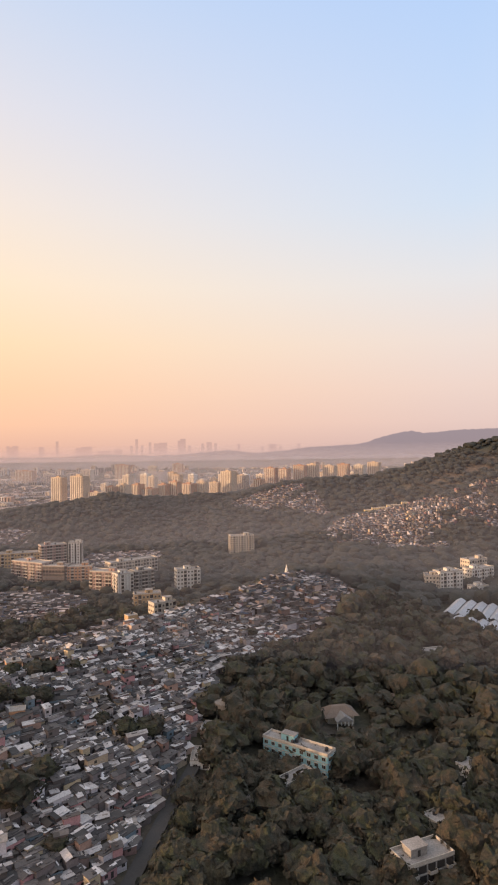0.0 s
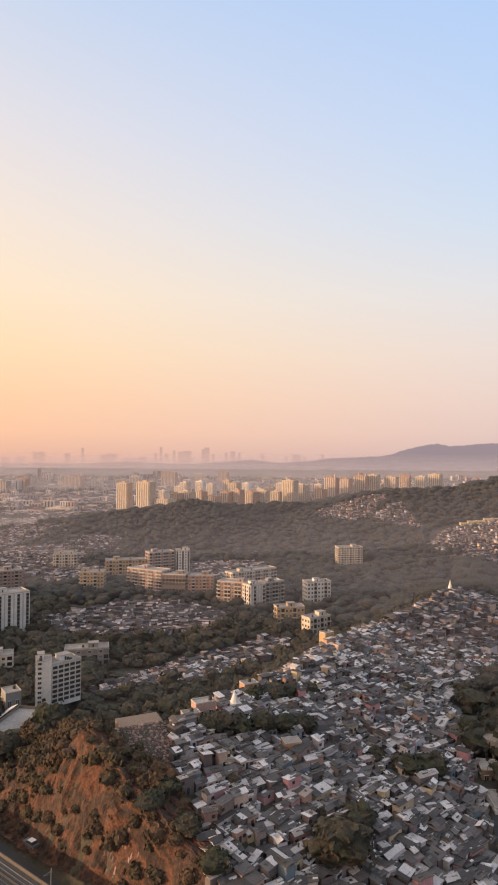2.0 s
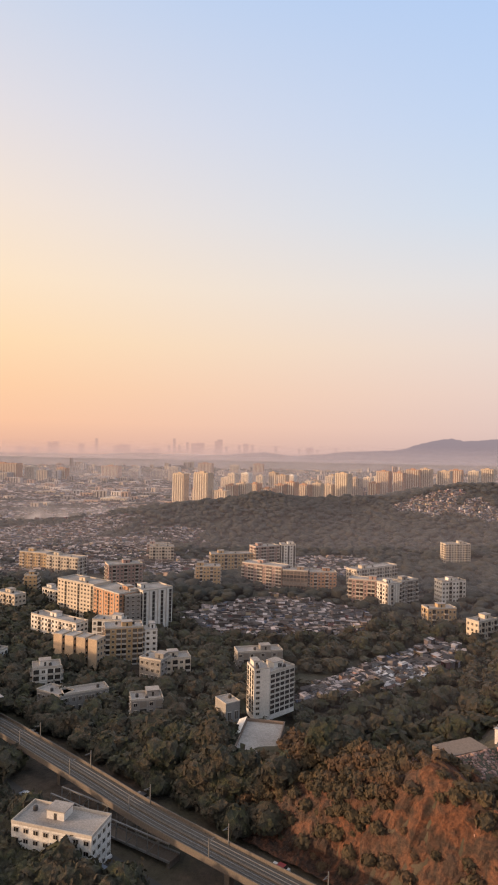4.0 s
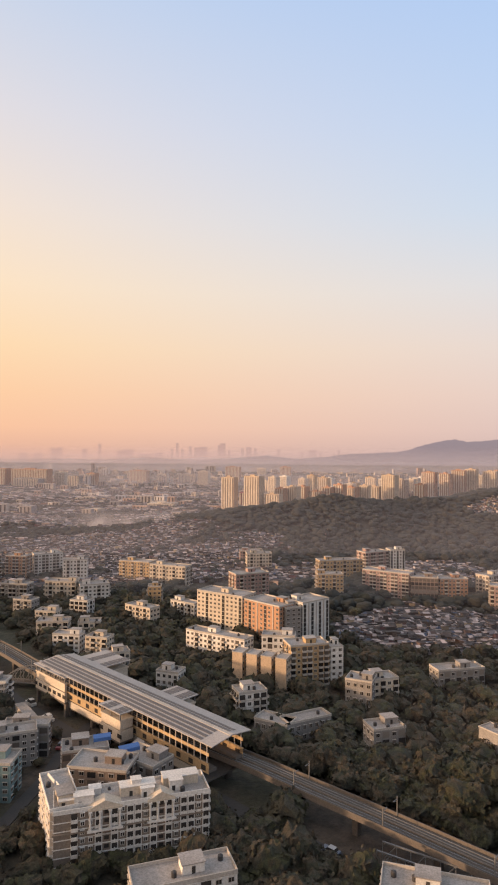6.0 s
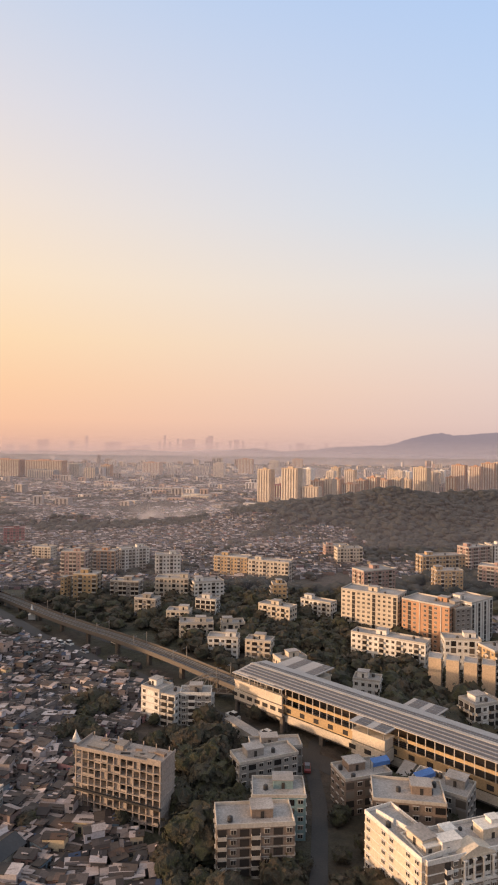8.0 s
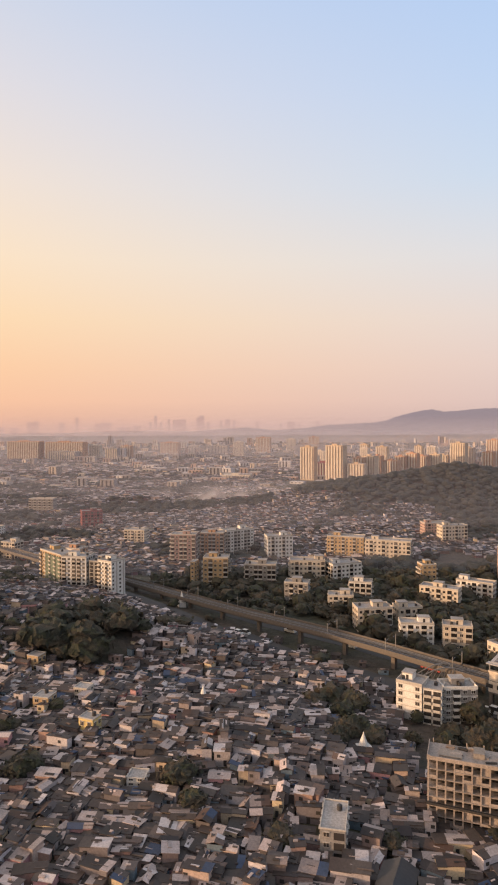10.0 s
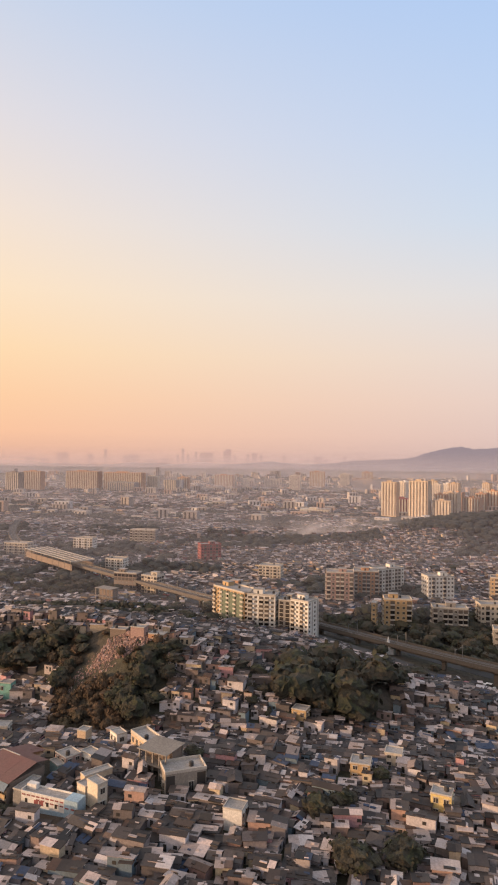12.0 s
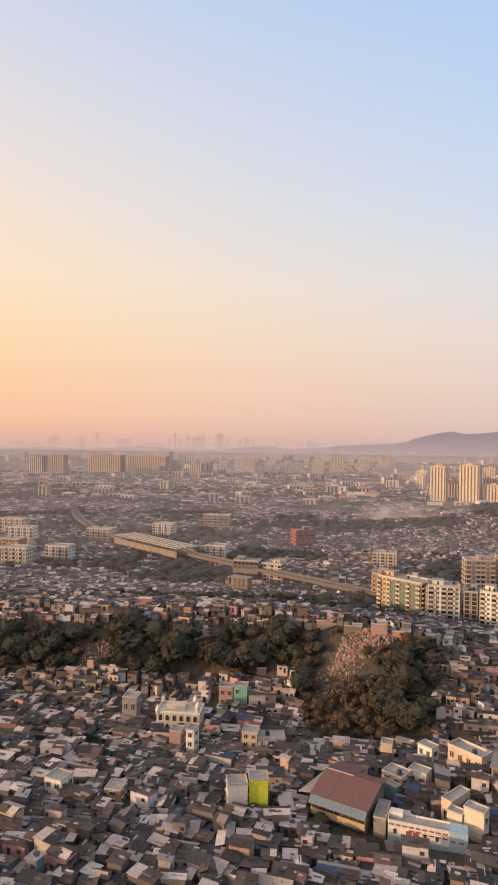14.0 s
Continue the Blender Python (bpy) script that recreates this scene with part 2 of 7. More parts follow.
M = {
    "ground": ground_material(),
    "glass": glass_material(),
    "cream": material("cream_paint", [(0.60, 0.51, 0.40)]),
    "white": material("white_paint", [(0.74, 0.70, 0.64)]),
    "ochre": material("ochre_paint", [(0.47, 0.32, 0.165)]),
    "orange": material("orange_paint", [(0.46, 0.25, 0.14)]),
    "mint": material("mint_paint", [(0.20, 0.42, 0.34)]),
    "yellow": material("yellow_paint", [(0.62, 0.47, 0.20)]),
    "buff": material("buff_paint", [(0.54, 0.40, 0.27)]),
    "pink": material("pink_paint", [(0.4, 0.26, 0.22)]),
    "red": material("red_paint", [(0.27, 0.07, 0.068)]),
    "grey": material("grey_concrete", [(0.27, 0.25, 0.23)]),
    "brown": material("brown_render", [(0.23, 0.17, 0.13)]),
    "skyblue": material("pale_blue_paint", [(0.34, 0.47, 0.56)]),
    "blue_sheet": material("blue_grey_sheet", [(0.138, 0.186, 0.234)]),
    "teal": material("teal_sheet", [(0.20, 0.30, 0.30)]),
    "aqua": material("aqua_paint", [(0.30, 0.55, 0.60)], dirt=0.12),
    "lime": material("lime_paint", [(0.62, 0.66, 0.05)], dirt=0.05),
    "net": material("green_netting", [(0.140, 0.170, 0.125)], grain=0.5),
    "roof": material("concrete_roof", [(0.40, 0.365, 0.335)], grain=0.45, dirt=0.5),
    "stone": material("buff_render", [(0.25, 0.20, 0.155)], grain=0.4, dirt=0.4),
    "trim": material("pale_trim", [(0.5, 0.45, 0.39)]),
    # near-black for flat plates: shade inside doorways, windows and open bays as colour
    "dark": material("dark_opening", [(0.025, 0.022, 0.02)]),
    "frame": material("bare_frame_concrete", [(0.376, 0.312, 0.266)], grain=0.45, dirt=0.4),
    "concrete": material("raw_concrete", [(0.27, 0.235, 0.2)], grain=0.4),
    "viaduct": material("viaduct_concrete", [(0.125, 0.105, 0.088)], dirt=0.3),
    "track": material("track_bed", [(0.085, 0.075, 0.066)], grain=0.5),
    "steel": material("grey_steel", [(0.22, 0.22, 0.22)], rough=0.5, metal=0.5),
    "roofsheet": material("station_roof_sheet", [(0.40, 0.37, 0.345)], rough=0.6, metal=0.0, dirt=0.15),
    "shedroof": material("pale_shed_roof", [(0.50, 0.50, 0.52)], rough=0.5, dirt=0.15),
    "solar": material("solar_panel", [(0.10, 0.09, 0.088)], rough=0.45, dirt=0.2),
    "asphalt": material("asphalt", [(0.05, 0.047, 0.045)], grain=0.3),
    "rust": material("rust_red_roof", [(0.165, 0.072, 0.058)], rough=0.6, dirt=0.25),
    "bark": material("bark", [(0.10, 0.075, 0.055)]),
    "rock": material("quarried_rock", [(0.056, 0.022, 0.011), (0.024, 0.012, 0.007), (0.145, 0.052, 0.022), (0.032, 0.016, 0.009), (0.099, 0.037, 0.017), (0.040, 0.018, 0.011)], pick="place", patch=0.10, grain=0.8, bump=1.0, scale=0.45),
    "pinkrubble": material("pink_rubble", [(0.274, 0.151, 0.117), (0.199, 0.114, 0.093), (0.331, 0.204, 0.164), (0.149, 0.091, 0.078), (0.364, 0.250, 0.218)], pick="island"),
    "leaf": material("dusty_leaves", [(0.044, 0.038, 0.019), (0.070, 0.050, 0.027), (0.036, 0.038, 0.016), (0.086, 0.059, 0.031), (0.049, 0.042, 0.022), (0.033, 0.033, 0.015), (0.060, 0.059, 0.019), (0.043, 0.035, 0.020), (0.076, 0.061, 0.028)], pick="place", grain=0.75, dirt=0.1, fine=5.0, patch=0.09, canopy=0.72),
    # darker, greyer copy of the leaf tones: shade of the far crowns as colour
    "shaded_farleaf": material("far_leaves_darkened", [(0.020, 0.025, 0.016), (0.031, 0.031, 0.021), (0.019, 0.023, 0.015), (0.037, 0.035, 0.023), (0.024, 0.027, 0.018)], pick="place", grain=0.35, dirt=0.1, fine=1.5, patch=0.03, canopy=0.8),
    "bush": material("dry_scrub", [(0.098, 0.054, 0.024), (0.076, 0.047, 0.021), (0.116, 0.062, 0.028), (0.056, 0.041, 0.018), (0.086, 0.057, 0.023)], pick="place", grain=0.6, dirt=0.1, canopy=0.5),
    "greyroof": material("grey_shack_roof", [(0.100, 0.090, 0.085), (0.129, 0.115, 0.109), (0.051, 0.045, 0.044), (0.113, 0.099, 0.095), (0.586, 0.549, 0.532), (0.044, 0.040, 0.038), (0.093, 0.082, 0.080), (0.092, 0.082, 0.078), (0.500, 0.459, 0.442), (0.062, 0.055, 0.053), (0.112, 0.098, 0.094), (0.128, 0.114, 0.109), (0.049, 0.043, 0.041), (0.759, 0.710, 0.690), (0.081, 0.070, 0.067), (0.155, 0.138, 0.132), (0.041, 0.036, 0.036), (0.167, 0.148, 0.141), (0.064, 0.056, 0.055), (0.107, 0.095, 0.091), (0.521, 0.488, 0.474), (0.055, 0.050, 0.047), (0.500, 0.459, 0.442), (0.601, 0.564, 0.546), (0.363, 0.323, 0.292), (0.774, 0.725, 0.704), (0.036, 0.032, 0.031)], pick="island", rough=0.7, grain=0.4, dirt=0.25),
    "shackroof": material("shack_roof", [(0.058, 0.044, 0.039), (0.076, 0.058, 0.053), (0.025, 0.018, 0.016), (0.069, 0.050, 0.041), (0.462, 0.368, 0.334), (0.021, 0.014, 0.014), (0.053, 0.040, 0.036), (0.069, 0.036, 0.023), (0.346, 0.272, 0.245), (0.033, 0.024, 0.022), (0.064, 0.050, 0.043), (0.029, 0.051, 0.103), (0.023, 0.017, 0.016), (0.600, 0.475, 0.430), (0.048, 0.033, 0.027), (0.092, 0.071, 0.067), (0.018, 0.013, 0.013), (0.115, 0.074, 0.058), (0.035, 0.025, 0.023), (0.062, 0.048, 0.041), (0.403, 0.328, 0.304), (0.028, 0.021, 0.018), (0.333, 0.275, 0.254), (0.454, 0.382, 0.357), (0.273, 0.208, 0.181), (0.564, 0.495, 0.477), (0.013, 0.011, 0.011)], pick="island", rough=0.7, grain=0.4, dirt=0.25),
    "farshackwall": material("far_shack_wall", [(0.121, 0.103, 0.102), (0.202, 0.169, 0.160), (0.068, 0.057, 0.055), (0.145, 0.107, 0.096), (0.499, 0.449, 0.459), (0.089, 0.069, 0.064), (0.221, 0.173, 0.125), (0.121, 0.107, 0.110), (0.169, 0.103, 0.087), (0.097, 0.134, 0.160), (0.209, 0.185, 0.188), (0.081, 0.069, 0.069), (0.499, 0.370, 0.313), (0.221, 0.118, 0.125), (0.056, 0.047, 0.046), (0.532, 0.489, 0.524), (0.515, 0.410, 0.276), (0.563, 0.521, 0.551), (0.202, 0.127, 0.102), (0.106, 0.087, 0.083), (0.160, 0.134, 0.128)], pick="island", grain=0.35, dirt=0.3),
    "shackwall": material("shack_wall", [(0.191, 0.160, 0.157), (0.443, 0.369, 0.337), (0.108, 0.090, 0.086), (0.229, 0.166, 0.149), (0.549, 0.489, 0.481), (0.140, 0.108, 0.100), (0.487, 0.377, 0.261), (0.191, 0.166, 0.171), (0.268, 0.160, 0.135), (0.153, 0.210, 0.249), (0.461, 0.403, 0.394), (0.128, 0.108, 0.107), (0.549, 0.403, 0.328), (0.487, 0.257, 0.261), (0.088, 0.074, 0.071), (0.585, 0.533, 0.548), (0.566, 0.446, 0.289), (0.619, 0.566, 0.578), (0.443, 0.275, 0.212), (0.166, 0.137, 0.128), (0.255, 0.210, 0.199)], pick="island", grain=0.35, dirt=0.3),
    "farwall": material("far_block_wall", [(0.425, 0.370, 0.327), (0.340, 0.286, 0.249), (0.493, 0.403, 0.310), (0.289, 0.252, 0.232), (0.527, 0.487, 0.464), (0.408, 0.277, 0.206)], pick="island", dirt=0.2),
    "car": material("car_paint", [(0.62, 0.60, 0.57), (0.10, 0.10, 0.11), (0.45, 0.43, 0.42), (0.70, 0.68, 0.66), (0.28, 0.05, 0.05), (0.16, 0.18, 0.22)], rough=0.35, dirt=0.1, grain=0.1),
    "tyre": material("tyre", [(0.02, 0.02, 0.02)]),
    "busred": material("bus_red", [(0.35, 0.05, 0.04)], rough=0.4, dirt=0.15),
    "tank": material("black_tank", [(0.03, 0.03, 0.032)], rough=0.5),
    "tarp": material("blue_tarp", [(0.06, 0.16, 0.42)], rough=0.6),
}


def smoke_material(x0, x1):
    """A drift of low smoke, uneven and thin, that fades out at its ends."""
    mat = bpy.data.materials.new("smoke")
    mat.use_nodes = True
    n = Nodes(mat.node_tree)
    spot = n.add("ShaderNodeNewGeometry").outputs["Position"]
    axis = n.add("ShaderNodeSeparateXYZ", i0=spot)
    ends = n.math("MULTIPLY", n.span(axis.outputs[0], x0, x0 + 60), n.span(axis.outputs[0], x1 - 60, x1, 1, 0))
    body = n.math("MULTIPLY", n.span(axis.outputs[2], 2, 24, 1, 0), n.span(n.noise(spot, 0.022, 4.0), 0.36, 0.72, 0.0, 0.7))
    front = n.add("ShaderNodeBsdfDiffuse", Color=(0.66, 0.60, 0.58, 1))
    back = n.add("ShaderNodeBsdfTranslucent", Color=(0.66, 0.60, 0.58, 1))
    glow = n.add("ShaderNodeAddShader", i0=front.outputs[0], i1=back.outputs[0])
    clear = n.add("ShaderNodeBsdfTransparent")
    shader = n.add("ShaderNodeMixShader", i0=n.math("MULTIPLY", ends, body), i1=clear.outputs[0], i2=glow.outputs[0])
    n.add("ShaderNodeOutputMaterial", Surface=shader.outputs[0])
    return mat



# ---- terrain ----
# crests of the hills: (x, y, height), then half widths on the two sides of each
RIDGES = [
    ([(-150, 240, 36), (-115, 268, 35), (-90, 299, 32), (-43, 378, 31), (-1, 423, 31), (50, 485, 34), (70, 560, 22)], 62, 165),
    ([(-146, 250, 34), (-180, 300, 18), (-215, 312, 10)], 50, 45),
    ([(-900, 530, 25), (-790, 506, 30), (-740, 502, 32), (-695, 484, 33), (-672, 472, 34), (-650, 464, 25)], 190, 50),
    ([(-620, 478, 12), (-575, 462, 16), (-530, 470, 9)], 50, 50),
    ([(-430, 950, 3), (-343, 1040, 27), (-283, 1080, 37), (-225, 1085, 42), (-180, 1100, 52), (-130, 1130, 42), (-94, 1150, 37), (-20, 1155, 42), (60, 1155, 40), (100, 1160, 42)], 300, 250),
    ([(95, 1160, 40), (150, 1190, 58), (180, 1190, 66), (280, 1175, 72), (330, 1165, 78), (394, 1158, 100), (435, 1150, 117), (480, 1130, 135), (512, 1130, 139), (640, 1150, 165), (1000, 1250, 190)], 420, 430),
    ([(120, 790, 10), (215, 890, 33), (330, 880, 60), (500, 950, 105), (700, 1000, 140)], 250, 210),
    ([(-960, 390, 7), (-800, 372, 7), (-690, 372, 5.2), (-600, 360, 5), (-480, 350, 4.5)], 150, 300),
    ([(-700, 1085, 8), (-640, 1090, 9)], 60, 60),
    ([(-705, 408, 6.5), (-655, 398, 10.5), (-575, 400, 10), (-505, 376, 10)], 60, 110),
]


def ground_z(x, y):
    """The height of the ground; x and y may be arrays."""
    x, y = np.asarray(x, float), np.asarray(y, float)
    rise = np.clip((y - 2300) / 2300, 0, 1)
    z = 30 * rise * rise * (3 - 2 * rise) + 1.2 * np.sin(x / 83) * np.cos(y / 97)
    for crest, left, right in RIDGES:
        best = np.zeros_like(x + y)
        for (ax, ay, ah), (bx, by, bh) in zip(crest, crest[1:]):
            dx, dy = bx - ax, by - ay
            u = np.clip(((x - ax) * dx + (y - ay) * dy) / (dx * dx + dy * dy), 0, 1)
            ox, oy = x - ax - u * dx, y - ay - u * dy
            side = 0.5 + 0.5 * (dx * oy - dy * ox) / (math.hypot(dx, dy) * np.hypot(ox, oy) + 1e-6)
            wide = right + (left - right) * side * side * (3 - 2 * side)
            d = np.clip(np.hypot(ox, oy) / wide, 0, 1)
            best = np.maximum(best, (ah + u * (bh - ah)) * (1 - d) ** 2 * (1 + 0.9 * d))
        z = np.maximum(z, best) + 0.12 * np.minimum(z, best)
    # the quarried face of the first hill, beside the railway
    cut = np.clip((0.66 * x + 0.75 * y - 71.5) / 12, 0, 1)
    near = (x > -300) & (x < 40) & (y > 60) & (y < 330)
    return np.where(near, 1 + (z - 1) * cut * cut * (3 - 2 * cut), z)

# ---- building helpers ----
class Shape:
    """Collects boxes and faces of one mesh, each with the number of its material."""

    def __init__(self):
        self.verts, self.faces, self.mats = [], [], []

    def face(self, points, mat=0):
        k = len(self.verts)
        self.verts += [tuple(p) for p in points]
        self.faces.append(tuple(range(k, k + len(points))))
        self.mats.append(mat)
        return self

    def solid(self, low, high, mat=0):
        """A prism between two rings of equally many points, counter-clockwise seen from above."""
        k, c = len(self.verts), len(low)
        self.verts += [tuple(p) for p in low] + [tuple(p) for p in high]
        rings = [tuple(range(k + c - 1, k - 1, -1)), tuple(range(k + c, k + 2 * c))]
        rings += [(k + i, k + (i + 1) % c, k + c + (i + 1) % c, k + c + i) for i in range(c)]
        self.faces += rings
        self.mats += [mat] * len(rings)
        return self

    def box(self, x0, y0, z0, x1, y1, z1, mat=0):
        ring = [(x0, y0), (x1, y0), (x1, y1), (x0, y1)]
        return self.solid([(x, y, z0) for x, y in ring], [(x, y, z1) for x, y in ring], mat)

    def drum(self, x, y, z0, z1, r, mat=0, r1=None, sides=10):
        turn = [2 * math.pi * i / sides for i in range(sides)]
        r1 = r if r1 is None else r1
        return self.solid([(x + r * math.cos(a), y + r * math.sin(a), z0) for a in turn], [(x + r1 * math.cos(a), y + r1 * math.sin(a), z1) for a in turn], mat)

    def beam(self, a, b, wide, mat=0):
        """A square bar from a to b."""
        a, b = Vector(a), Vector(b)
        q = (b - a).to_track_quat("Z", "Y")
        ring = [q @ Vector((x * wide / 2, y * wide / 2, 0)) for x, y in ((-1, -1), (1, -1), (1, 1), (-1, 1))]
        return self.solid([a + r for r in ring], [b + r for r in ring], mat)

    def mesh(self, name, mats):
        data = bpy.data.meshes.new(name)
        data.from_pydata(self.verts, [], self.faces)
        for m in mats:
            data.materials.append(M[m])
        data.polygons.foreach_set("material_index", self.mats)
        data.update()
        return data


def thing(name, x, y, z, turn=0.0, label="", category="", group="", kind=""):
    ob = new(name)
    ob.matrix_world = pose(x, y, z, 0, 0, turn)
    return tagged(ob, label, category, group, kind)


def part(name, data, parent, at=None, label=""):
    ob = new(name, data)
    ob.parent = parent
    if at is not None:
        ob.matrix_basis = at
    return tagged(ob, label)


def joined(name, verts, faces, mats, slots, label, category, kind="stuff", soft=False):
    """One mesh from arrays of points, four-cornered faces and material numbers."""
    data = bpy.data.meshes.new(name)
    verts, faces = np.asarray(verts, np.float32), np.asarray(faces, np.int32)
    data.vertices.add(len(verts)), data.loops.add(faces.size), data.polygons.add(len(faces))
    data.vertices.foreach_set("co", verts.ravel())
    data.loops.foreach_set("vertex_index", faces.ravel())
    data.polygons.foreach_set("loop_start", np.arange(0, faces.size, faces.shape[1], dtype=np.int32))
    for m in slots:
        data.materials.append(M[m])
    data.polygons.foreach_set("material_index", np.asarray(mats, np.int32))
    data.polygons.foreach_set("use_smooth", np.full(len(faces), soft))
    data.update(calc_edges=True)
    data.validate()
    return tagged(new(name, data), label, category, "", kind)


def inside(x, y, outline):
    """Whether points lie in an outline."""
    x, y = np.asarray(x, float), np.asarray(y, float)
    hit = np.zeros(np.broadcast(x, y).shape, bool)
    for (ax, ay), (bx, by) in zip(outline, outline[1:] + outline[:1]):
        if ay != by:
            hit ^= ((ay > y) != (by > y)) & (x < ax + (y - ay) * (bx - ax) / (by - ay))
    return hit


def from_line(x, y, line):
    """The distance of points from a line of several pieces."""
    best = np.full(np.shape(x), 1e9)
    for (ax, ay), (bx, by) in zip(line, line[1:]):
        u = np.clip(((x - ax) * (bx - ax) + (y - ay) * (by - ay)) / ((bx - ax) ** 2 + (by - ay) ** 2), 0, 1)
        best = np.minimum(best, np.hypot(x - ax - u * (bx - ax), y - ay - u * (by - ay)))
    return best


BUILT = []  # footprints: corner, direction, width, depth


def is_free(x, y, margin):
    free = np.ones(np.shape(x), bool)
    for px, py, c, s, w, d in BUILT:
        u, v = (x - px) * c + (y - py) * s, -(x - px) * s + (y - py) * c
        free &= ~((u > -margin) & (u < w + margin) & (v > -margin) & (v < d + margin))
    return free


RAIL = [(60, 40), (-60, 138), (-150, 207), (-181, 231), (-208, 251), (-233, 270), (-255, 290), (-280, 311), (-310, 337), (-352, 366), (-403, 414), (-457, 472), (-520, 524), (-583, 588), (-645, 640), (-712, 706), (-790, 785), (-868, 862), (-950, 1010), (-1010, 1200)]
ROAD = [(68, 49), (-52, 147), (-142, 216), (-173, 240), (-200, 260), (-225, 279), (-247, 299), (-272, 320), (-302, 346), (-343, 375), (-396, 424), (-450, 482), (-513, 534), (-576, 597), (-638, 650), (-705, 715), (-784, 794)]
SIDE_ROAD = [(50, 27), (-70, 125), (-160, 194), (-191, 218), (-218, 238), (-243, 257), (-265, 277), (-290, 298), (-320, 324), (-364, 351), (-416, 400), (-466, 457), (-529, 508), (-592, 572)]
LANE = [(-44, 140), (-26, 192), (-18, 222), (-8, 255), (2, 290), (8, 318), (30, 350)]

STREET = [(-392, 258), (-385, 290), (-382, 312), (-379.5, 332), (-379.5, 357), (-376, 378), (-366, 392)]

# ---- ground ----
def steps(edges):
    """Grid lines that are close together where the plan is seen near."""
    return np.unique(np.concatenate([np.arange(a, b, s) for a, b, s in edges]))


gx = steps([(-5000, -1600, 200), (-1600, -950, 40), (-950, -300, 10), (-300, -230, 6), (-230, -80, 2.5), (-80, 120, 6), (120, 560, 14), (560, 1400, 50), (1400, 5001, 200)])
gy = steps([(-1500, 100, 80), (100, 160, 20), (160, 180, 6.5), (180, 312, 2.5), (312, 560, 6.5), (560, 1260, 16), (1260, 2400, 60), (2400, 4950, 130)])
xx, yy = np.meshgrid(gx, gy)
zz = ground_z(xx, yy)
index = np.arange(xx.size).reshape(xx.shape)
quads = np.stack([index[:-1, :-1], index[:-1, 1:], index[1:, 1:], index[1:, :-1]], -1).reshape(-1, 4)
joined("ground", np.stack([xx, yy, zz], -1).reshape(-1, 3), quads, np.zeros(len(quads)), ["ground"], "dry brown earth and scrub of a hilly city", "ground", "structure", True)


def strip(name, line, wide, lift, mat, label, category):
    """A road along a line, laid on the ground."""
    pts = []
    for (ax, ay), (bx, by) in zip(line, line[1:]):
        k = max(1, int(math.hypot(bx - ax, by - ay) / 6))
        pts += [(ax + (bx - ax) * i / k, ay + (by - ay) * i / k) for i in range(k)]
    pts.append(line[-1])
    left, right = [], []
    for i, (x, y) in enumerate(pts):
        (ax, ay), (bx, by) = pts[max(i - 1, 0)], pts[min(i + 1, len(pts) - 1)]
        far = math.hypot(bx - ax, by - ay)
        ux, uy = -(by - ay) / far * wide / 2, (bx - ax) / far * wide / 2
        z = max(float(ground_z(x + k * ux, y + k * uy)) for k in (-1, -0.5, 0, 0.5, 1)) + lift
        left.append((x + ux, y + uy, z)), right.append((x - ux, y - uy, z))
    shape = Shape()
    for i in range(len(pts) - 1):
        low = [right[i], right[i + 1], left[i + 1], left[i]]
        shape.solid([(x, y, z - 0.6) for x, y, z in low], low, 0)
    return tagged(new(name, shape.mesh(name, [mat])), label, category, "", "structure")


strip("road", ROAD, 8.5, 0.15, "asphalt", "dusty asphalt main road beside the viaduct", "road")
strip("road_under_line", SIDE_ROAD, 10, 0.12, "asphalt", "dark asphalt street under the viaduct", "road")
strip("street", STREET, 5.0, 0.2, "asphalt", "shaded asphalt street between blocks of flats", "road")
strip("lane", LANE, 5, 0.2, "asphalt", "narrow paved lane at the foot of the slum", "road")

# ---- the quarried face ----
def rock_face():
    """The bare rust-coloured slope, a rough sheet a little above the ground, with crags, gullies and ledges."""
    u = np.linspace(0, 1, 120)
    foot = np.array([(-203, 270), (-192, 262), (-181, 253), (-170, 244), (-154, 232), (-138, 220), (-108, 197)])
    head = np.array([(-190, 290), (-182, 283), (-170, 272), (-154, 258), (-138, 245), (-120, 231), (-96, 212)])
    at = np.linspace(0, 1, 7)
    fx, fy, hx, hy = (np.interp(u, at, a) for a in (foot[:, 0], foot[:, 1], head[:, 0], head[:, 1]))
    v = np.linspace(0, 1, 44)[:, None]
    x, y = fx + (hx - fx) * v, fy + (hy - fy) * v
    z = ground_z(x, y)
    lump = np.array([[noise.fractal((a * 0.09, b * 0.09, 0.3), 0.9, 2.1, 4) for a, b in zip(r, s)] for r, s in zip(x, y)])
    crag = np.array([[abs(noise.fractal((g * 15 + 2.2 * h, h * 5.5, 4.0), 0.8, 2.2, 4)) for g in u] for h in v[:, 0]])
    edge = np.minimum(1, 8 * np.minimum.outer(np.minimum(v[:, 0] + 0.06, 1 - v[:, 0]), np.minimum(u, 1 - u) * 2 + 0.02))
    z = z + 0.35 + 0.5 * (1 - v) + np.clip(np.abs(lump) * 2.4, 0, 2.6) * edge + crag * 2.2 * edge
    shift = (crag - 0.3) * 1.6 * edge
    x, y = x - 0.6 * shift, y - 0.8 * shift
    k = np.arange(x.size).reshape(x.shape)
    q = np.stack([k[:-1, :-1], k[:-1, 1:], k[1:, 1:], k[1:, :-1]], -1).reshape(-1, 4)
    joined("rock_face", np.stack([x, y, z], -1).reshape(-1, 3), q, np.zeros(len(q)), ["rock"], "bare rust-orange quarried rock slope above the railway", "rock face", "structure")


rock_face()


